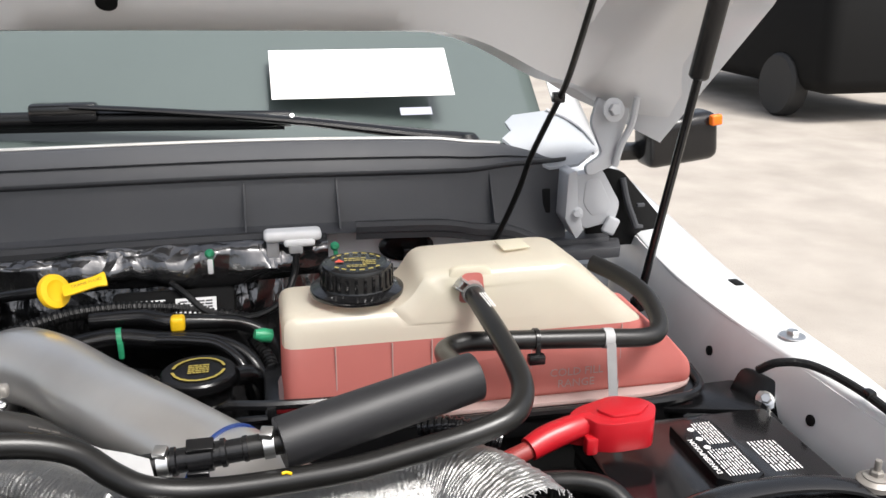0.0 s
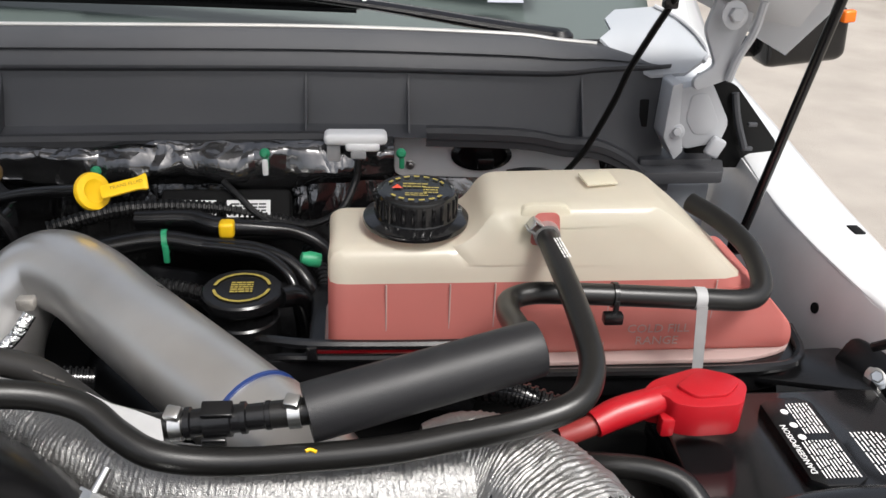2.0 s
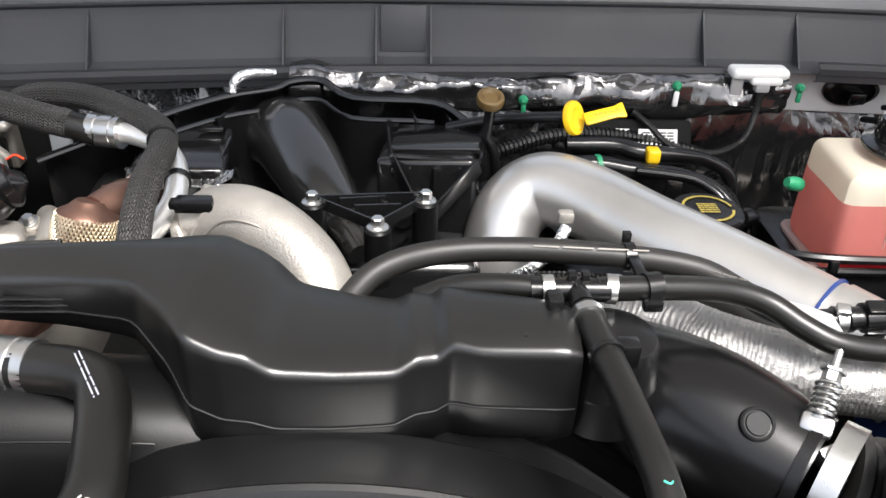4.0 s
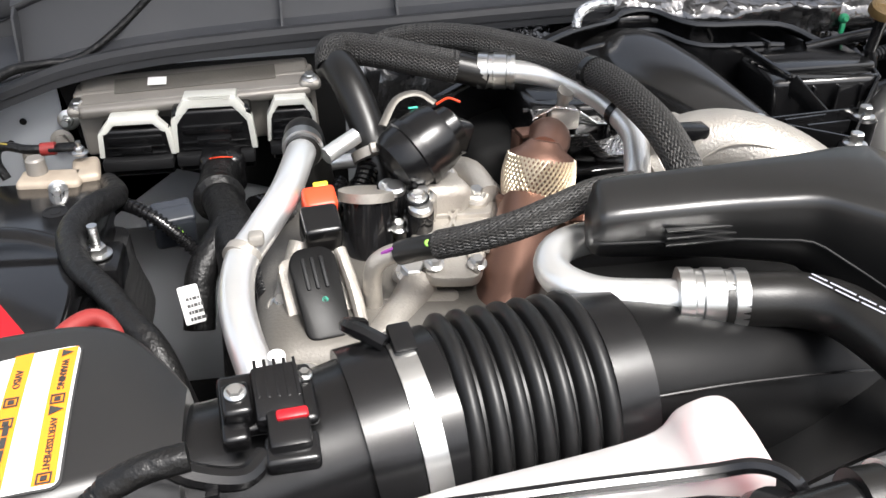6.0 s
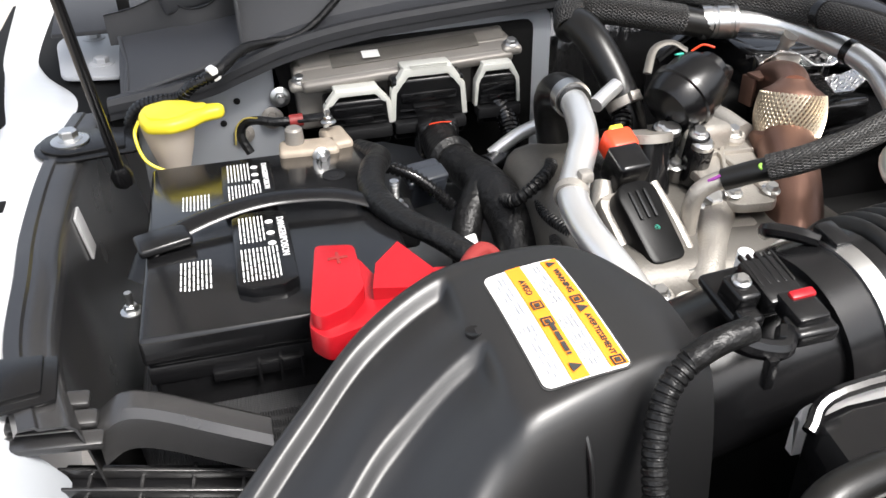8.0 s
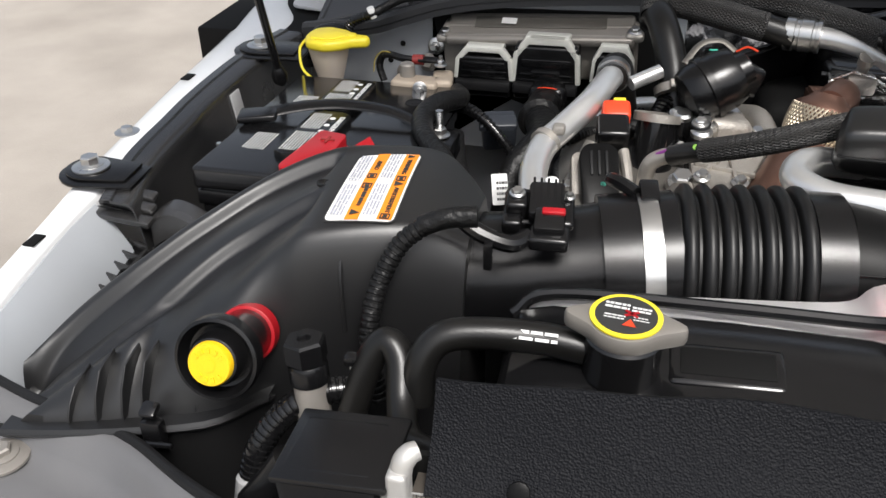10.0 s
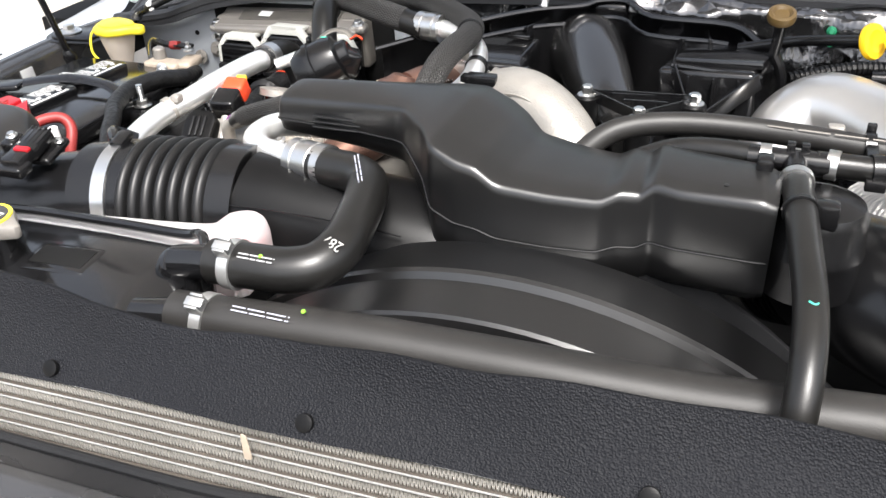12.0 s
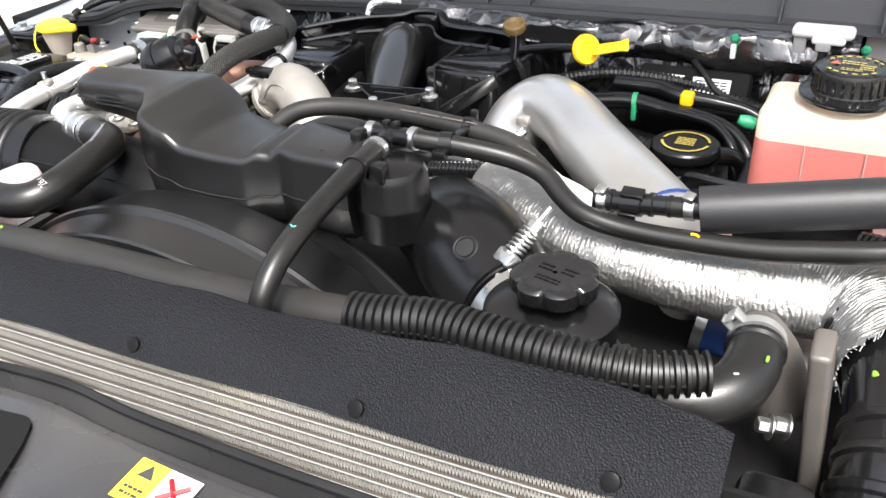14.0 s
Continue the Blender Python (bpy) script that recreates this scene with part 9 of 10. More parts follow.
db = thing("fender_bracket", "black bracket bolted to the inner fender over the battery", "bracket", (0.51, 0.76, 1.2))
part("plate", join(prism(rounded([(0.40, 0.80), (0.512, 0.805), (0.512, 0.74), (0.508, 0.70), (0.498, 0.735), (0.40, 0.76)], 0.010), 0.006, 0.002, pose(0, 0, 1.222)), prism(rounded([(0.0, 0.0), (0.075, 0.0), (0.065, 0.045), (0.012, 0.052)], 0.012), 0.006, 0.002, Matrix.Translation((0.490, 0.79, 1.205)) @ Matrix.Rotation(radians(-58), 4, "Z") @ Matrix.Rotation(radians(72), 4, "X"))), M_satin, db)
part("bolt", join(lathe([(0.0115, 0), (0.0115, 0.003), (0.009, 0.004)], (0.519, 0.752, 1.229), (-0.55, -0.55, 0.55), 26), bolt((0.517, 0.750, 1.231), (-0.55, -0.55, 0.55), 0.006, 0.009, 0.007)), M_steel, db, "large bright bolt and washer")
part("cable", tube([(0.492, 0.735, 1.275), (0.503, 0.719, 1.290), (0.525, 0.698, 1.295), (0.543, 0.657, 1.291), (0.552, 0.609, 1.284), (0.556, 0.54, 1.272)], 0.0045, 10, 6), M_wire, db, "thin black release cable")
part("cable_clip", rbox((0.548, 0.640, 1.290), (0.010, 0.012, 0.010), 0.003), M_black, db)

# washer filler and loom by the cowl
wf = thing("washer_filler", "milky washer filler neck with a lemon-yellow cap", "washer filler", (-1.285, 1.03, 1.15))
part("neck", lathe([(0.013, -0.10), (0.014, -0.060), (0.021, -0.036), (0.026, -0.015), (0.0285, 0.0)], (-1.300, 1.020, 1.246), n=30), M_washer, wf)
cap_edge = rounded([(-0.032, 0.0), (-0.026, 0.022), (0.0, 0.030), (0.022, 0.022), (0.033, 0.009), (0.052, 0.0065), (0.056, -0.001), (0.052, -0.009), (0.033, -0.012), (0.022, -0.022), (0.0, -0.030), (-0.026, -0.022)], 0.007)
part("cap", prism(cap_edge, 0.014, 0.005, pose(-1.296, 1.014, 1.243, 3, 0, 4), 3), M_lemon, wf, "lemon-yellow snap cap")
part("cap_dome", prism([(x * 0.72 - 0.002, y * 0.72) for x, y in cap_edge], 0.003, 0.0015, pose(-1.296, 1.014, 1.2565, 3, 0, 4)), M_lemon, wf)
part("strap", tube([(-1.327, 1.012, 1.250), (-1.332, 0.998, 1.240), (-1.325, 0.985, 1.218), (-1.304, 0.978, 1.206), (-1.284, 0.975, 1.204), (-1.272, 0.974, 1.196)], 0.0018, 8, 6), M_lemon, wf, "thin yellow strap")
cl_ = thing("cowl_loom", "black loom clipped along the cowl edge", "cable loom", (-1.2, 1.03, 1.28), move=(-0.017, 0.04, -0.025))
part("corrugated_end", tube([(-1.330, 1.020, 1.231), (-1.324, 1.025, 1.255), (-1.313, 1.025, 1.268), (-1.293, 1.020, 1.275), (-1.269, 1.015, 1.278), (-1.254, 1.010, 1.291), (-1.232, 1.010, 1.300)], 0.0065, 12, 6, wave=(0.005, 0.0007)), M_gloss, cl_)
part("taped_run", tube([(-1.240, 1.010, 1.298), (-1.227, 1.010, 1.303), (-1.198, 1.040, 1.314), (-1.167, 1.060, 1.313), (-1.136, 1.070, 1.313), (-1.108, 1.080, 1.326), (-1.078, 1.100, 1.346), (-1.05, 1.11, 1.37)], [0.006, 0.0065, 0.006, 0.0045, 0.0042, 0.0042, 0.0042, 0.0042], 12, 6), M_wire, cl_)
part("white_clip", rbox((-1.230, 1.010, 1.303), (0.010, 0.015, 0.015), 0.003, 2, (0, -20, 25)), M_paper, cl_, "white loom clip")

# black liner between the fender and the battery
ln = thing("fender_liner", "black plastic liner rail along the fender with bolts", "liner", (-1.38, 0.85, 1.1))
line = [(-1.360, 0.615, 1.206), (-1.381, 0.70, 1.211), (-1.386, 0.79, 1.215), (-1.390, 0.86, 1.217), (-1.388, 0.96, 1.220), (-1.380, 1.03, 1.222), (-1.368, 1.10, 1.222)]
rows = []
for x, y, z in spline(line, 5):
    rows.append([(x - 0.038, y, z + 0.004), (x - 0.035, y, z + 0.0085), (x - 0.024, y, z + 0.009), (x - 0.022, y, z + 0.0065), (x - 0.006, y, z + 0.0060), (x, y, z + 0.001), (x + 0.002, y, z - 0.008), (x + 0.010, y, z - 0.07), (x + 0.018, y, z - 0.12), (x + 0.026, y, z - 0.22)])
part("rail", grid(rows, 0.0025, (-0.5, 0, -0.8)), M_panel, ln, "", 40)
wall = Matrix(((0, 0, 1, -1.3795), (1, 0, 0, 0), (0, 1, 0, 0), (0, 0, 0, 1))) @ Matrix.Rotation(radians(8), 4, "X")
part("wall_panel", prism(rounded([(0.70, 0.985), (0.77, 1.005), (0.815, 1.075), (0.82, 1.098), (0.755, 1.085), (0.715, 1.05)], 0.008), 0.004, 0.0012, Matrix.Translation((0.004, -0.01, 0.11))@ wall), M_black, ln, "moulded panel on the liner wall")
part("pale_window", rbox((-1.3835, 0.905, 1.190), (0.003, 0.024, 0.046), 0.001, 2, (0, -8, 0)), M_tape, ln, "pale slot showing the fender")
for k, (c, sz) in enumerate((((-1.383, 0.652, 1.203), (0.056, 0.014, 0.008)), ((-1.381, 0.637, 1.198), (0.062, 0.014, 0.008)), ((-1.379, 0.622, 1.192), (0.066, 0.014, 0.008)))):
    part("ledge_step", rbox(c, sz, 0.003, 2, (10, 4, -3)), M_panel, ln)
bar = spline([(-1.352, 0.640, 1.192), (-1.335, 0.642, 1.202), (-1.312, 0.636, 1.202), (-1.275, 0.620, 1.196), (-1.235, 0.604, 1.188)], 4)
part("cross_bar", grid([[(x, y + 0.018, z - 0.03), (x, y + 0.014, z - 0.004), (x, y + 0.008, z), (x, y - 0.008, z - 0.001), (x, y - 0.014, z - 0.006), (x, y - 0.016, z - 0.03)] for x, y, z in bar], 0.002), M_panel, ln, "moulded cross bar")
part("slat_frame", rbox((-1.315, 0.590, 1.130), (0.15, 0.09, 0.006), 0.002, 2, (10, 10, -6)), M_black, ln)
for k in range(5):
    part("grille_slat", rbox((-1.315, 0.558 + 0.016 * k, 1.133 + 0.003 * k), (0.145, 0.003, 0.010), 0.001, rot=(10, 10, -6)), M_panel, ln)
for k in range(4):
    part("grille_rib", rbox((-1.37 + 0.035 * k, 0.590, 1.143 - 0.006 * k), (0.003, 0.085, 0.008), 0.001, rot=(10, 10, -6)), M_panel, ln)
for c, big in (((-1.430, 0.660, 1.2165), 1.0), ((-1.398, 1.022, 1.2255), 1.15)):
    tongue = [(0.026 * math.cos(a), 0.026 * math.sin(a)) for a in [math.pi / 2 + math.pi * k / 10 for k in range(11)]] + [(0.046, -0.020), (0.046, 0.020)]
    part("lower_tongue", prism([(x * 1.2 * big, y * 1.2 * big - 0.003) for x, y in tongue], 0.0035, 0.001, pose(c[0], c[1], c[2], 0, 2, 4)), M_satin, ln, "bolted mounting tongue")
    part("upper_tongue", prism([(x * big, y * big) for x, y in tongue], 0.0035, 0.001, pose(c[0], c[1], c[2] + 0.0036, 0, 2, 4)), M_satin, ln, "bolted mounting tongue")
    part("big_bolt", join(lathe([(0.019, 0.0074), (0.019, 0.0090), (0.015, 0.0105)], c, n=28), bolt((c[0], c[1], c[2] + 0.010), r=0.0095, washer=0.013, h=0.009)), M_steel, ln, "large bright bolt on a dished washer")

# ---- aluminium front of the engine, pipes and valves ----
fe = thing("engine_front_casting", "dull cast aluminium engine casting with bosses and bolts", "engine casting", (-0.86, 0.75, 1.0), move=(0.008, 0.014, 0.006))
part("casting", rbox((-0.85, 0.77, 1.15), (0.26, 0.30, 0.13), 0.03, 3, (-4, 3, 0)), M_castdark, fe)
part("step", rbox((-0.80, 0.83, 1.215), (0.12, 0.10, 0.04), 0.014, 3, (-6, 4, 8)), M_cast, fe)
part("tower", rbox((-0.815, 0.80, 1.24), (0.05, 0.04, 0.05), 0.010, 3, (0, 10, 20)), M_cast, fe)
part("side_web", rbox((-0.955, 0.66, 1.19), (0.05, 0.10, 0.04), 0.010, 3, (0, -25, 0)), M_cast, fe)
part("lower_step", rbox((-0.87, 0.66, 1.20), (0.12, 0.08, 0.03), 0.010, 3, (15, 0, 6)), M_cast, fe)
rnd = random.Random(5)
for c in ((-0.853, 0.721, 1.222), (-0.78, 0.80, 1.245), (-0.80, 0.845, 1.244), (-0.832, 0.775, 1.262), (-0.765, 0.72, 1.215), (-0.955, 0.70, 1.217), (-0.94, 0.62, 1.212), (-0.90, 0.85, 1.215), (-0.775, 0.77, 1.225), (-0.965, 0.64, 1.205)):
    part("boss", lathe([(0.013, -0.03), (0.0125, 0.0), (0.011, 0.002)], c, (0, -0.25, 1), 20), M_cast, fe)
    part("bolt", bolt((c[0], c[1], c[2] + 0.002), (0, -0.25, 1), 0.0062, 0.009), M_steel, fe)

part("ribbed_plate", prism(rounded([(-0.842, 0.690), (-0.800, 0.684), (-0.766, 0.790), (-0.770, 0.845), (-0.808, 0.866), (-0.846, 0.80)], 0.012), 0.010, 0.003, Matrix.Translation((0, 0, 1.2285))), M_cast, fe, "pale cast plate with ribs")
for a, b in (((-0.840, 0.70), (-0.775, 0.835)), ((-0.802, 0.69), (-0.812, 0.86)), ((-0.845, 0.78), (-0.772, 0.775)), ((-0.84, 0.735), (-0.785, 0.72))):
    p, q = Vector((*a, 1.2395)), Vector((*b, 1.2395))
    part("rib", rbox(None, (0.004, (q - p).length, 0.006), 0.0015, m=Matrix.Translation((p + q) / 2) @ (q - p).to_track_quat("Y", "Z").to_matrix().to_4x4()), M_cast, fe)
part("cast_tube", tube([(-0.792, 0.875, 1.235), (-0.776, 0.845, 1.245), (-0.768, 0.800, 1.243)], 0.012, 16, 4), M_cast, fe)
part("cast_tube", tube([(-0.846, 0.705, 1.222), (-0.862, 0.68, 1.218), (-0.880, 0.652, 1.216), (-0.90, 0.625, 1.205)], [0.016, 0.014, 0.014, 0.016], 16, 4), M_cast, fe)
part("cast_arm", tube([(-0.936, 0.742, 1.245), (-0.946, 0.725, 1.23), (-0.955, 0.70, 1.21)], [0.011, 0.009, 0.011], 14, 4), M_cast, fe)
part("hex_plug", bolt((-0.851, 0.709, 1.232), (0.0, -0.35, 1), 0.0095, 0.013, 0.010), M_steel, fe, "large plated hex plug")
for c, r in (((-0.836, 0.764, 1.240), 0.0115), ((-0.854, 0.790, 1.245), 0.010)):
    part("black_post", lathe([(r, -0.02), (r, 0.018), (r * 0.9, 0.020)], c, (0, -0.2, 1), 20), M_gloss, fe)
    part("post_cap", lathe([(r * 0.92, 0.018), (r * 0.92, 0.024), (r * 0.7, 0.0265), (0.001, 0.027)], c, (0, -0.2, 1), 20), M_steel, fe, "bright round bolt cap")
for c in ((-0.840, 0.787, 1.238), (-0.844, 0.815, 1.240), (-0.853, 0.772, 1.236), (-0.834, 0.703, 1.242), (-0.776, 0.842, 1.242), (-0.928, 0.705, 1.198), (-0.80, 0.70, 1.241), (-0.905, 0.64, 1.214)):
    part("bolt", bolt(c, (0, -0.25, 1), 0.0055, 0.008, 0.006), M_steel, fe)
tg = part("tag", grid([[(-0.964 + 0.010 * j + 0.0062 * i, 0.737 - 0.004 * j - 0.0155 * i, 1.209 - 0.0005 * i) for j in range(2)] for i in range(5)], 0.0006), M_paper, fe, "white printed tag")
part("tag_print", bars(Matrix.Translation((-0.9465, 0.703, 1.2095)) @ Matrix.Rotation(radians(-68), 4, "Z"), 0.052, 0.007, 3, 14, 0.4, lift=0.0008), M_ink, tg)
solo("aluminium_cap", tube([(-0.901, 0.848, 1.283), (-0.888, 0.857, 1.287), (-0.872, 0.867, 1.292)], 0.0075, 18, 2), M_pipe, "bare aluminium sensor cap beside the actuator", "cap")
hp = thing("heater_pipe", "bare bent aluminium heater pipe with a clamped rubber end", "pipe", (-0.95, 0.72, 1.18))
part("pipe", tube([(-0.920, 0.862, 1.286), (-0.925, 0.835, 1.288), (-0.938, 0.785, 1.284), (-0.958, 0.748, 1.273), (-0.973, 0.718, 1.266), (-0.977, 0.680, 1.261), (-0.973, 0.645, 1.255), (-0.964, 0.612, 1.242), (-0.955, 0.585, 1.215), (-0.95, 0.575, 1.18)], 0.0130, 22, 7), M_pipe, hp)
part("clip_band", lathe([(0.0132, -0.004), (0.0145, -0.004), (0.0145, 0.004), (0.0132, 0.004)], (-0.973, 0.722, 1.267), (-0.45, -0.85, -0.2), 22), M_cast, hp)
part("clip_lug", rbox((-0.961, 0.724, 1.281), (0.012, 0.012, 0.010), 0.003), M_cast, hp)
part("rubber_end", tube([(-0.920, 0.850, 1.287), (-0.919, 0.885, 1.284), (-0.918, 0.910, 1.272), (-0.914, 0.925, 1.245), (-0.905, 0.925, 1.19)], [0.0155, 0.0175, 0.0185, 0.0185, 0.0185], 20, 6), M_rubber, hp, "black rubber hose end")
part("clamp", lathe([(0.0165, -0.007), (0.0182, -0.007), (0.0182, 0.007), (0.0165, 0.007)], (-0.920, 0.863, 1.2865), (0, 1, -0.05), 24), M_steel, hp, "bright hose clamp")
tp = thing("thin_pipe", "thin bare aluminium pipe behind the engine", "pipe", (-0.9, 0.98, 1.15))
part("pipe", tube([(-0.955, 1.00, 1.165), (-0.925, 1.0, 1.185), (-0.895, 0.985, 1.205), (-0.86, 0.97, 1.215)], 0.008, 14, 5), M_pipe, tp)

eg = thing("throttle_motor", "black motor housing with an orange locked plug on a cast frame", "motor", (-0.915, 0.68, 1.2), move=(0, 0.024, 0))
mm = Matrix.Translation((-0.918, 0.671, 1.240)) @ Matrix.Rotation(radians(10), 4, "Z") @ Matrix.Rotation(radians(34), 4, "X")
part("cover", prism(rounded([(-0.017, -0.036), (0.016, -0.036), (0.018, 0.030), (0.010, 0.038), (-0.012, 0.038), (-0.019, 0.028)], 0.008), 0.021, 0.004, mm @ Matrix.Translation((0, 0, -0.006))), M_dull, eg, "glossy black motor cover")
part("frame", prism(rounded([(-0.025, -0.046), (0.027, -0.046), (0.030, 0.040), (-0.025, 0.040)], 0.010), 0.014, 0.003, mm @ Matrix.Translation((0, 0, -0.018))), M_cast, eg, "cast frame")
for k in range(3):
    part("grip", rbox(None, (0.003, 0.026, 0.003), 0.001, m=mm @ Matrix.Translation((-0.008 + 0.007 * k, 0.016, 0.0155))), M_matte, eg)
part("teal_dot", lathe([(0.003, 0), (0.0025, 0.0008)], tuple(mm @ Vector((0.002, -0.006, 0.0142))), mm.to_3x3() @ Vector((0, 0, 1)), 10), M_teal, eg, "teal dot")
part("arm", tube([tuple(mm @ Vector((0.024, 0.036, 0.004))), tuple(mm @ Vector((0.027, 0.0, 0.004))), tuple(mm @ Vector((0.026, -0.042, 0.004)))], 0.005, 10, 4), M_cast, eg)
part("socket", rbox((-0.912, 0.728, 1.266), (0.030, 0.030, 0.034), 0.004, 3, (20, 0, 8)), M_black, eg)
part("orange_lock", rbox((-0.911, 0.748, 1.279), (0.027, 0.022, 0.024), 0.004, 3, (24, 0, 8)), M_orange, eg, "orange plug lock")
part("yellow_tab", rbox((-0.909, 0.760, 1.289), (0.012, 0.005, 0.006), 0.001, 2, (24, 0, 8)), M_lemon, eg)
part("stepper", lathe([(0.021, -0.06), (0.021, 0.012), (0.019, 0.014), (0.004, 0.014)], (-0.870, 0.774, 1.258), (0.05, 0.35, 1), 26), M_gloss, eg, "black cylinder")
part("stepper_ring", lathe([(0.0212, -0.002), (0.0245, -0.002), (0.0245, 0.006), (0.0212, 0.006)], (-0.870, 0.777, 1.266), (0.05, 0.35, 1), 26), M_cast, eg)
part("label", rbox((-0.872, 0.7560, 1.260), (0.013, 0.0008, 0.009), 0.0, rot=(-20, 0, 8)), M_paper, eg, "small white label")

va = thing("vacuum_actuator", "round black vacuum actuator on the engine", "actuator", (-0.825, 0.82, 1.25), move=(0, 0, 0.008))
ax = Vector((-0.82, -0.34, -0.42)).normalized()
part("cup", lathe([(0.014, -0.046), (0.017, -0.044), (0.018, -0.034), (0.027, -0.031), (0.0305, -0.020), (0.031, -0.004), (0.0335, -0.003), (0.0335, 0.003), (0.031, 0.004), (0.030, 0.014), (0.026, 0.022), (0.014, 0.026), (0.002, 0.027)], (-0.826, 0.822, 1.286), ax, 40), M_satin, va)
part("bracket", tube([(-0.850, 0.85, 1.300), (-0.835, 0.87, 1.315), (-0.815, 0.875, 1.318), (-0.80, 0.87, 1.31)], 0.004, 8, 4, flat=0.4), M_castdark, va)
part("plug", rbox((-0.792, 0.835, 1.295), (0.03, 0.03, 0.03), 0.006, 3, (0, 20, 30)), M_black, va)
part("teal_mark", rbox((-0.824, 0.842, 1.319), (0.008, 0.004, 0.0015), 0.0005, rot=(-20, 0, 10)), M_teal, va)
part("orange_wire", tube([(-0.80, 0.862, 1.312), (-0.79, 0.86, 1.318), (-0.78, 0.855, 1.316)], 0.0011, 6, 4), M_orange, va)
for c in ((-0.851, 0.806, 1.262), (-0.830, 0.778, 1.265)):
    part("foot", join(lathe([(0.010, -0.03), (0.010, 0.002)], c, (0, -0.2, 1), 16)), M_black, va)
    part("foot_bolt", bolt((c[0], c[1], c[2] + 0.002), (0, -0.2, 1), 0.006, 0.0085, 0.004), M_steel, va)

rh2 = thing("breather_hose", "black rubber breather hose with a steel clamp", "hose", (-0.87, 0.9, 1.22), move=(0.002, 0.014, 0.003))
part("tube", tube([(-0.888, 0.955, 1.315), (-0.882, 0.940, 1.322), (-0.873, 0.915, 1.312), (-0.863, 0.890, 1.288), (-0.856, 0.868, 1.262), (-0.852, 0.855, 1.235)], 0.0165, 20, 6), M_rubber, rh2)
part("lower_end", tube([(-0.858, 0.872, 1.266), (-0.868, 0.845, 1.248), (-0.885, 0.82, 1.23)], 0.010, 14, 4, wave=(0.005, 0.001)), M_gloss, rh2)
band((-0.8585, 0.874, 1.270), (0.25, -0.6, -0.75), 0.0168, 0.009, True, M_grey)
sl1 = thing("sleeved_hose", "hose in a ribbed black braided sleeve along the bulkhead", "hose", (-0.8, 0.95, 1.28), move=(0, 0.003, 0.016))
part("lower_lining", tube([(-0.885, 0.952, 1.308), (-0.884, 0.965, 1.318), (-0.868, 0.972, 1.318), (-0.840, 0.962, 1.317), (-0.800, 0.950, 1.311), (-0.765, 0.945, 1.304)], 0.0144, 20, 6), M_void, sl1, "dark hose inside the sleeve")
tagged(part("lower_sleeve", strands([(-0.885, 0.952, 1.308), (-0.884, 0.965, 1.318), (-0.868, 0.972, 1.318), (-0.840, 0.962, 1.317), (-0.800, 0.950, 1.311), (-0.765, 0.945, 1.304)], 0.015, 30, 0.15, 0.0009), M_braid, sl1, "braided plastic sleeve"), kind="stuff")
part("bare_hose", tube([(-0.770, 0.946, 1.305), (-0.735, 0.940, 1.297)], 0.015, 18, 2), M_rubber, sl1)
part("upper_lining", tube([(-0.845, 0.985, 1.302), (-0.825, 0.998, 1.313), (-0.785, 0.992, 1.319), (-0.740, 0.972, 1.321), (-0.690, 0.940, 1.317), (-0.660, 0.905, 1.316), (-0.646, 0.850, 1.322), (-0.643, 0.790, 1.326), (-0.640, 0.740, 1.324), (-0.637, 0.70, 1.312), (-0.635, 0.67, 1.29)], 0.0124, 20, 6), M_void, sl1, "dark hose inside the sleeve")
tagged(part("upper_sleeve", strands([(-0.845, 0.985, 1.302), (-0.825, 0.998, 1.313), (-0.785, 0.992, 1.319), (-0.740, 0.972, 1.321), (-0.690, 0.940, 1.317), (-0.660, 0.905, 1.316), (-0.646, 0.850, 1.322), (-0.643, 0.790, 1.326), (-0.640, 0.740, 1.324), (-0.637, 0.70, 1.312), (-0.635, 0.67, 1.29)], 0.013, 28, 0.15, 0.0009), M_braid, sl1, "braided plastic sleeve"), kind="stuff")
part("tie", lathe([(0.0132, -0.004), (0.0152, -0.004), (0.0152, 0.004), (0.0132, 0.004)], (-0.652, 0.875, 1.319), (0.25, -1, 0.1), 20), M_black, sl1)
acp = thing("refrigerant_pipe", "bare aluminium refrigerant pipe with a crimped collar", "pipe", (-0.68, 0.88, 1.25), move=(0, 0.005, 0.018))
part("pipe", tube([(-0.735, 0.940, 1.297), (-0.700, 0.930, 1.298), (-0.668, 0.912, 1.296), (-0.645, 0.880, 1.292), (-0.634, 0.840, 1.288), (-0.632, 0.805, 1.283), (-0.640, 0.775, 1.277), (-0.650, 0.745, 1.27), (-0.655, 0.72, 1.25)], 0.0112, 20, 7), M_pipe, acp)
part("collar", lathe([(0.0155, -0.018), (0.0178, -0.0175), (0.0178, -0.008), (0.0166, -0.007), (0.0166, -0.003), (0.0178, -0.002), (0.0178, 0.010), (0.0166, 0.011), (0.0166, 0.014), (0.0178, 0.0145), (0.0178, 0.0185), (0.0125, 0.019)], (-0.727, 0.9385, 1.2975), (0.95, -0.25, 0.02), 26), M_steel, acp, "crimped steel collar")
part("valve", join(lathe([(0.006, 0), (0.006, 0.018), (0.008, 0.0185), (0.008, 0.028)], (-0.668, 0.905, 1.268), (0.0, -0.5, 1), 12), rbox((-0.668, 0.898, 1.262), (0.03, 0.02, 0.02), 0.004)), M_cast, acp)
part("rubber_ring", lathe([(0.0114, -0.004), (0.013, -0.004), (0.013, 0.004), (0.0114, 0.004)], (-0.634, 0.842, 1.288), (0.2, -1, -0.1), 20), M_black, acp)
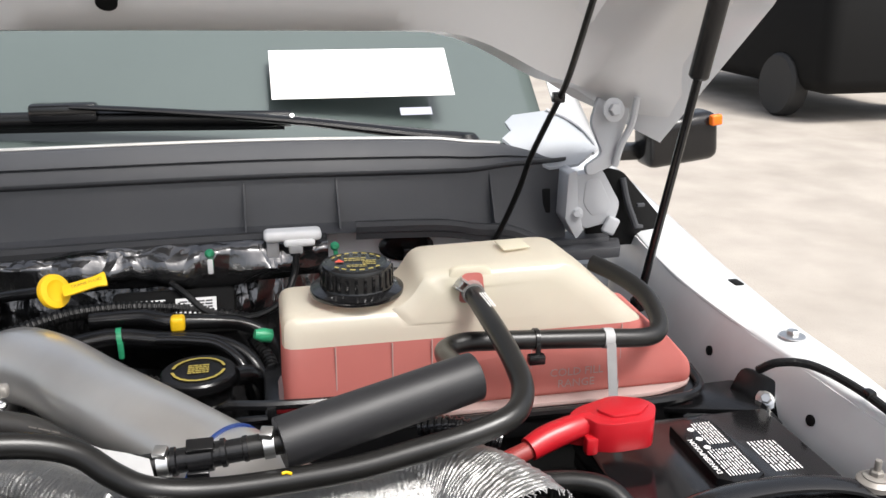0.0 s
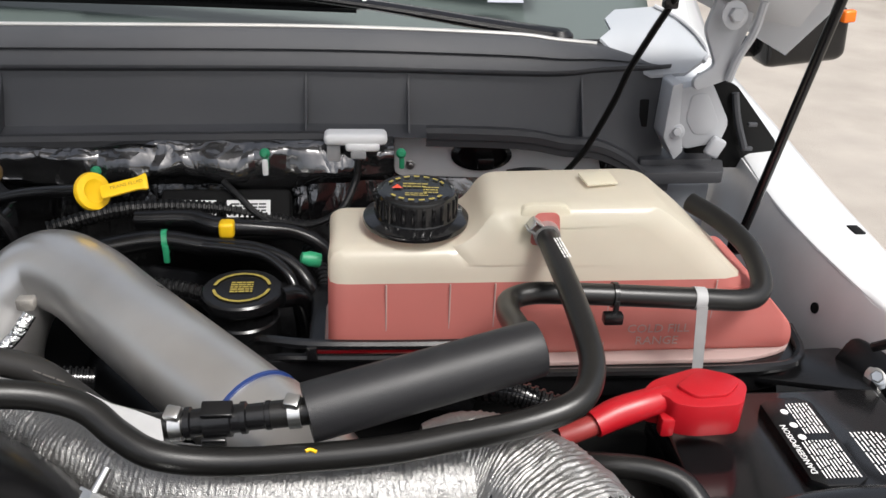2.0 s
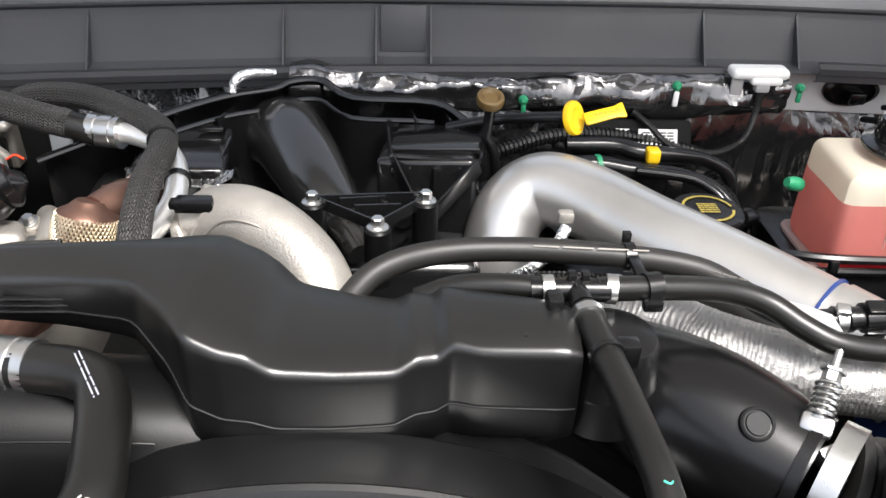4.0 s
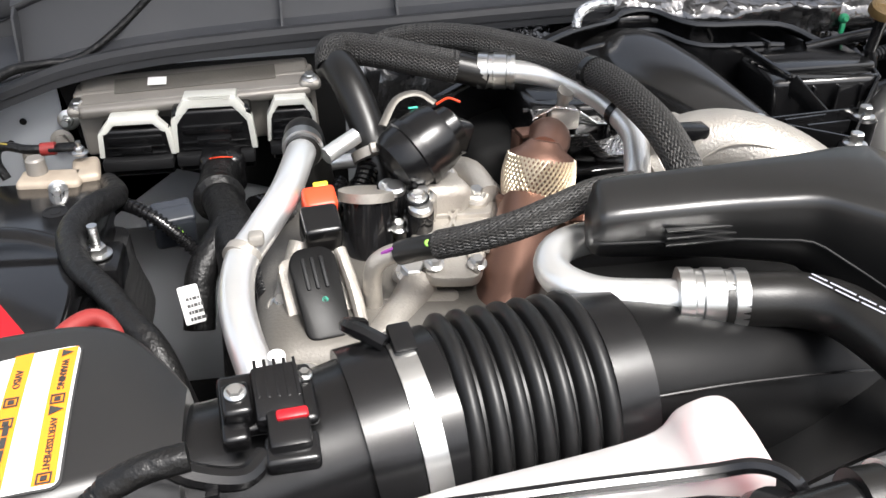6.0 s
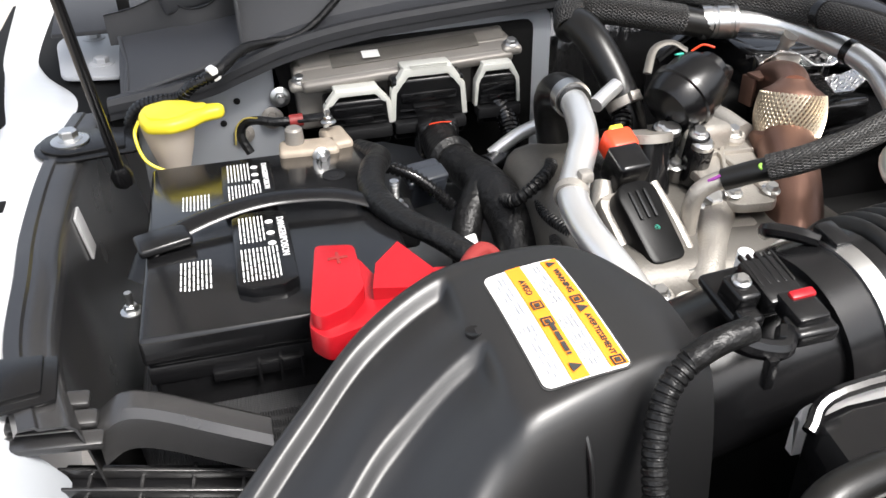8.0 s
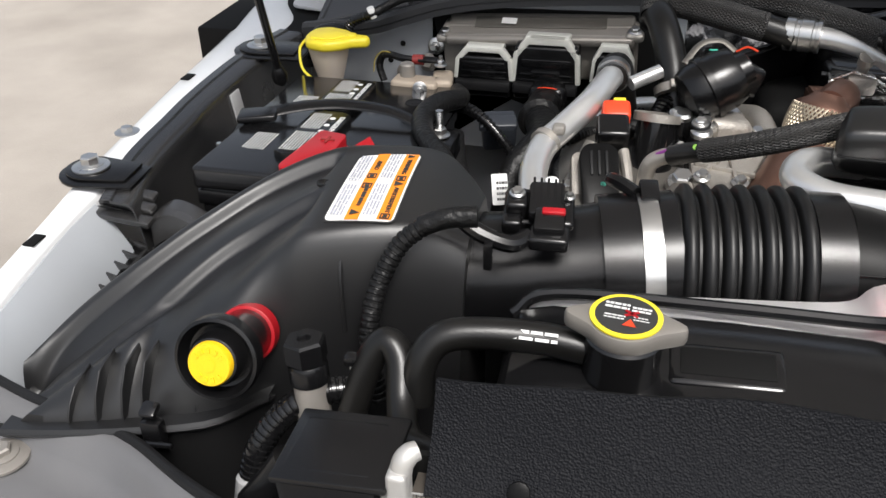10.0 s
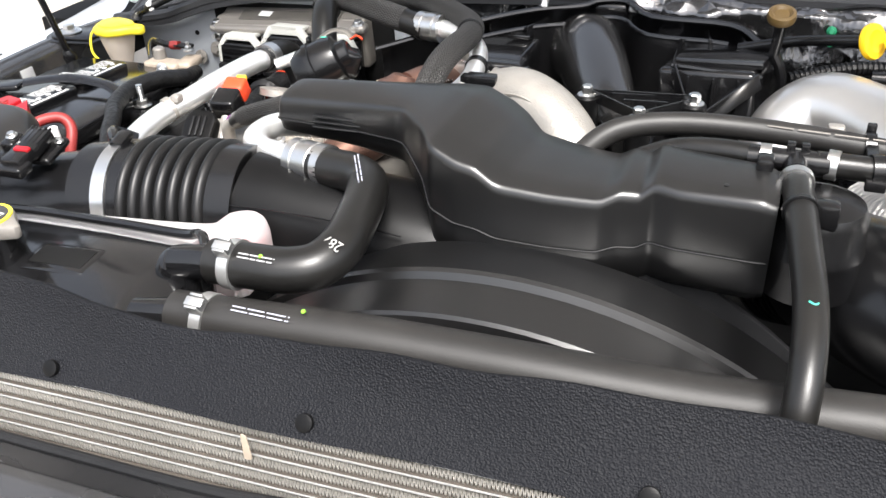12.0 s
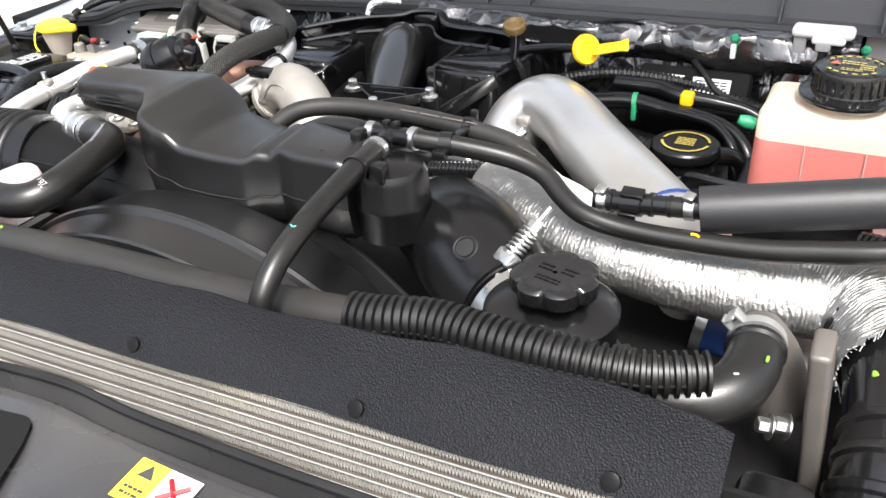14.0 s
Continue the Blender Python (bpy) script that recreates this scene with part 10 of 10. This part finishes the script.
fh = thing("egr_sleeve_hose", "rubber line running into a braided sleeve under the resonator", "hose", (-0.8, 0.64, 1.28), move=(0.016, 0.026, -0.002))
part("metal_tip", tube([(-0.893, 0.672, 1.225), (-0.893, 0.671, 1.255), (-0.890, 0.669, 1.270), (-0.880, 0.666, 1.279), (-0.870, 0.662, 1.283)], 0.0075, 14, 6), M_cast, fh, "bent metal tip")
part("line", tube([(-0.873, 0.663, 1.282), (-0.858, 0.652, 1.292), (-0.842, 0.642, 1.300)], 0.0092, 14, 4), M_rubber, fh)
part("lining", tube([(-0.848, 0.645, 1.298), (-0.825, 0.633, 1.309), (-0.795, 0.626, 1.321), (-0.765, 0.628, 1.331), (-0.735, 0.636, 1.337), (-0.70, 0.645, 1.335)], 0.0114, 20, 6, flat=0.8), M_void, fh, "dark hose inside the sleeve")
tagged(part("sleeve", strands([(-0.848, 0.645, 1.298), (-0.825, 0.633, 1.309), (-0.795, 0.626, 1.321), (-0.765, 0.628, 1.331), (-0.735, 0.636, 1.337), (-0.70, 0.645, 1.335)], 0.012, 26, 0.15, 0.0009, flat=0.8), M_braid, fh, "braided plastic sleeve"), kind="stuff")
part("lime_dot", lathe([(0.003, 0), (0.0025, 0.0008)], (-0.855, 0.643, 1.3015), (0, -0.7, 0.7), 10), M_lime, fh)
part("violet_mark", tube([(-0.886, 0.664, 1.282), (-0.878, 0.660, 1.288)], 0.0016, 6, 2), surf("violet_paint_mark", (0.24, 0.04, 0.26), 0.6), fh, "violet paint mark")

M_flex = surf("straw_tinted_steel_braid", (0.60, 0.52, 0.40), 0.36, 0.75, 0.25, 60, 500, 0.06, 0.1)
ex = thing("exhaust_crossover", "heat-browned exhaust pipe with a braided flex joint", "exhaust pipe", (-0.77, 0.73, 1.15), move=(0.04, 0.055, 0))
part("lower_pipe", tube([(-0.850, 0.560, 1.10), (-0.828, 0.615, 1.180), (-0.801, 0.667, 1.224), (-0.769, 0.735, 1.246)], [0.026, 0.026, 0.026, 0.027], 24, 5), M_copper, ex, "copper-brown pipe")
part("cone", lathe([(0.025, 0), (0.030, 0.010), (0.033, 0.018), (0.031, 0.022)], (-0.769, 0.738, 1.230), (0.25, 0.35, 0.85), 30), M_copper, ex)
fx = basis((-0.761, 0.748, 1.250), (0.18, 0.30, 0.92))
flex = []
for s in (1, -1):
    for k in range(46):
        pts = []
        for i in range(9):
            t = i / 8
            a = 2 * math.pi * (k / 46) + s * t * 0.75
            pts.append(tuple(fx @ Vector(((0.0290 + 0.0025 * math.sin(t * math.pi) + 0.0004 * s) * math.cos(a), (0.0290 + 0.0025 * math.sin(t * math.pi) + 0.0004 * s) * math.sin(a), 0.038 * t))))
        flex.append(tube(pts, 0.0015, 5, 1, flat=0.6))
tagged(part("flex_braid", join(*flex), M_flex, ex, "woven steel flex braid"), kind="stuff")
part("flex_core", tube([tuple(fx @ Vector((0, 0, 0.0))), tuple(fx @ Vector((0, 0, 0.038)))], 0.0292, 24, 2), M_copper, ex)
part("upper_neck", lathe([(0.0300, 0.036), (0.028, 0.040), (0.020, 0.045), (0.015, 0.050), (0.013, 0.052)], tuple(fx @ Vector((0, 0, 0))), (0.18, 0.30, 0.92), 28), M_copper, ex)
part("upper_pipe", tube([(-0.750, 0.766, 1.285), (-0.736, 0.795, 1.282), (-0.728, 0.830, 1.268), (-0.722, 0.86, 1.245)], [0.016, 0.019, 0.020, 0.020], 18, 5), M_copper, ex)
part("bracket", join(rbox((-0.759, 0.825, 1.263), (0.004, 0.018, 0.030), 0.001, 2, (0, 0, 12)), rbox((-0.743, 0.823, 1.279), (0.034, 0.018, 0.004), 0.001, 2, (0, 4, 12)), rbox((-0.727, 0.831, 1.263), (0.004, 0.018, 0.030), 0.001, 2, (0, 0, 12)), bolt((-0.744, 0.815, 1.262), (0.1, -1, 0.3), 0.0045, 0.006, 0.012)), M_copper, ex, "rusty brown bracket")
part("sensor", join(lathe([(0.010, -0.01), (0.010, 0.004), (0.006, 0.006), (0.006, 0.022), (0.0035, 0.024), (0.0035, 0.04)], (-0.733, 0.735, 1.235), (0.5, -0.7, 0.35), 6)), M_copper, ex)
hs = thing("foil_shield", "crumpled foil heat shield between the pipes", "heat shield", (-0.68, 0.86, 1.25), move=(0.02, 0.03, 0))
rows = [[(-0.72 + 0.022 * j, 0.865 + 0.012 * i, 1.285 + 0.012 * math.sin(j * 1.3 + i) - 0.006 * i) for j in range(6)] for i in range(4)]
part("shield", grid(rows, 0.002), M_foil, hs, "", 20)
part("shield", grid([[(x, y - 0.04, z - 0.012 + 0.006 * math.sin(x * 90)) for x, y, z in r] for r in rows], 0.002), M_foil, hs, "", 20)
# black block puts the shade behind the foil
part("shade_block", rbox((-0.70, 0.93, 1.20), (0.16, 0.12, 0.10), 0.02, 3), M_void, hs)
sw = thing("ground_stud", "plated stud and nut on a black bracket", "stud", (-1.09, 0.80, 1.19), move=(-0.009, 0.018, -0.004))
part("bracket", rbox((-1.088, 0.805, 1.205), (0.03, 0.05, 0.03), 0.006), M_black, sw)
part("stud", bolt((-1.092, 0.803, 1.222), (0, 0, 1), 0.008, 0.012, 0.008, 0.02), M_steel, sw)
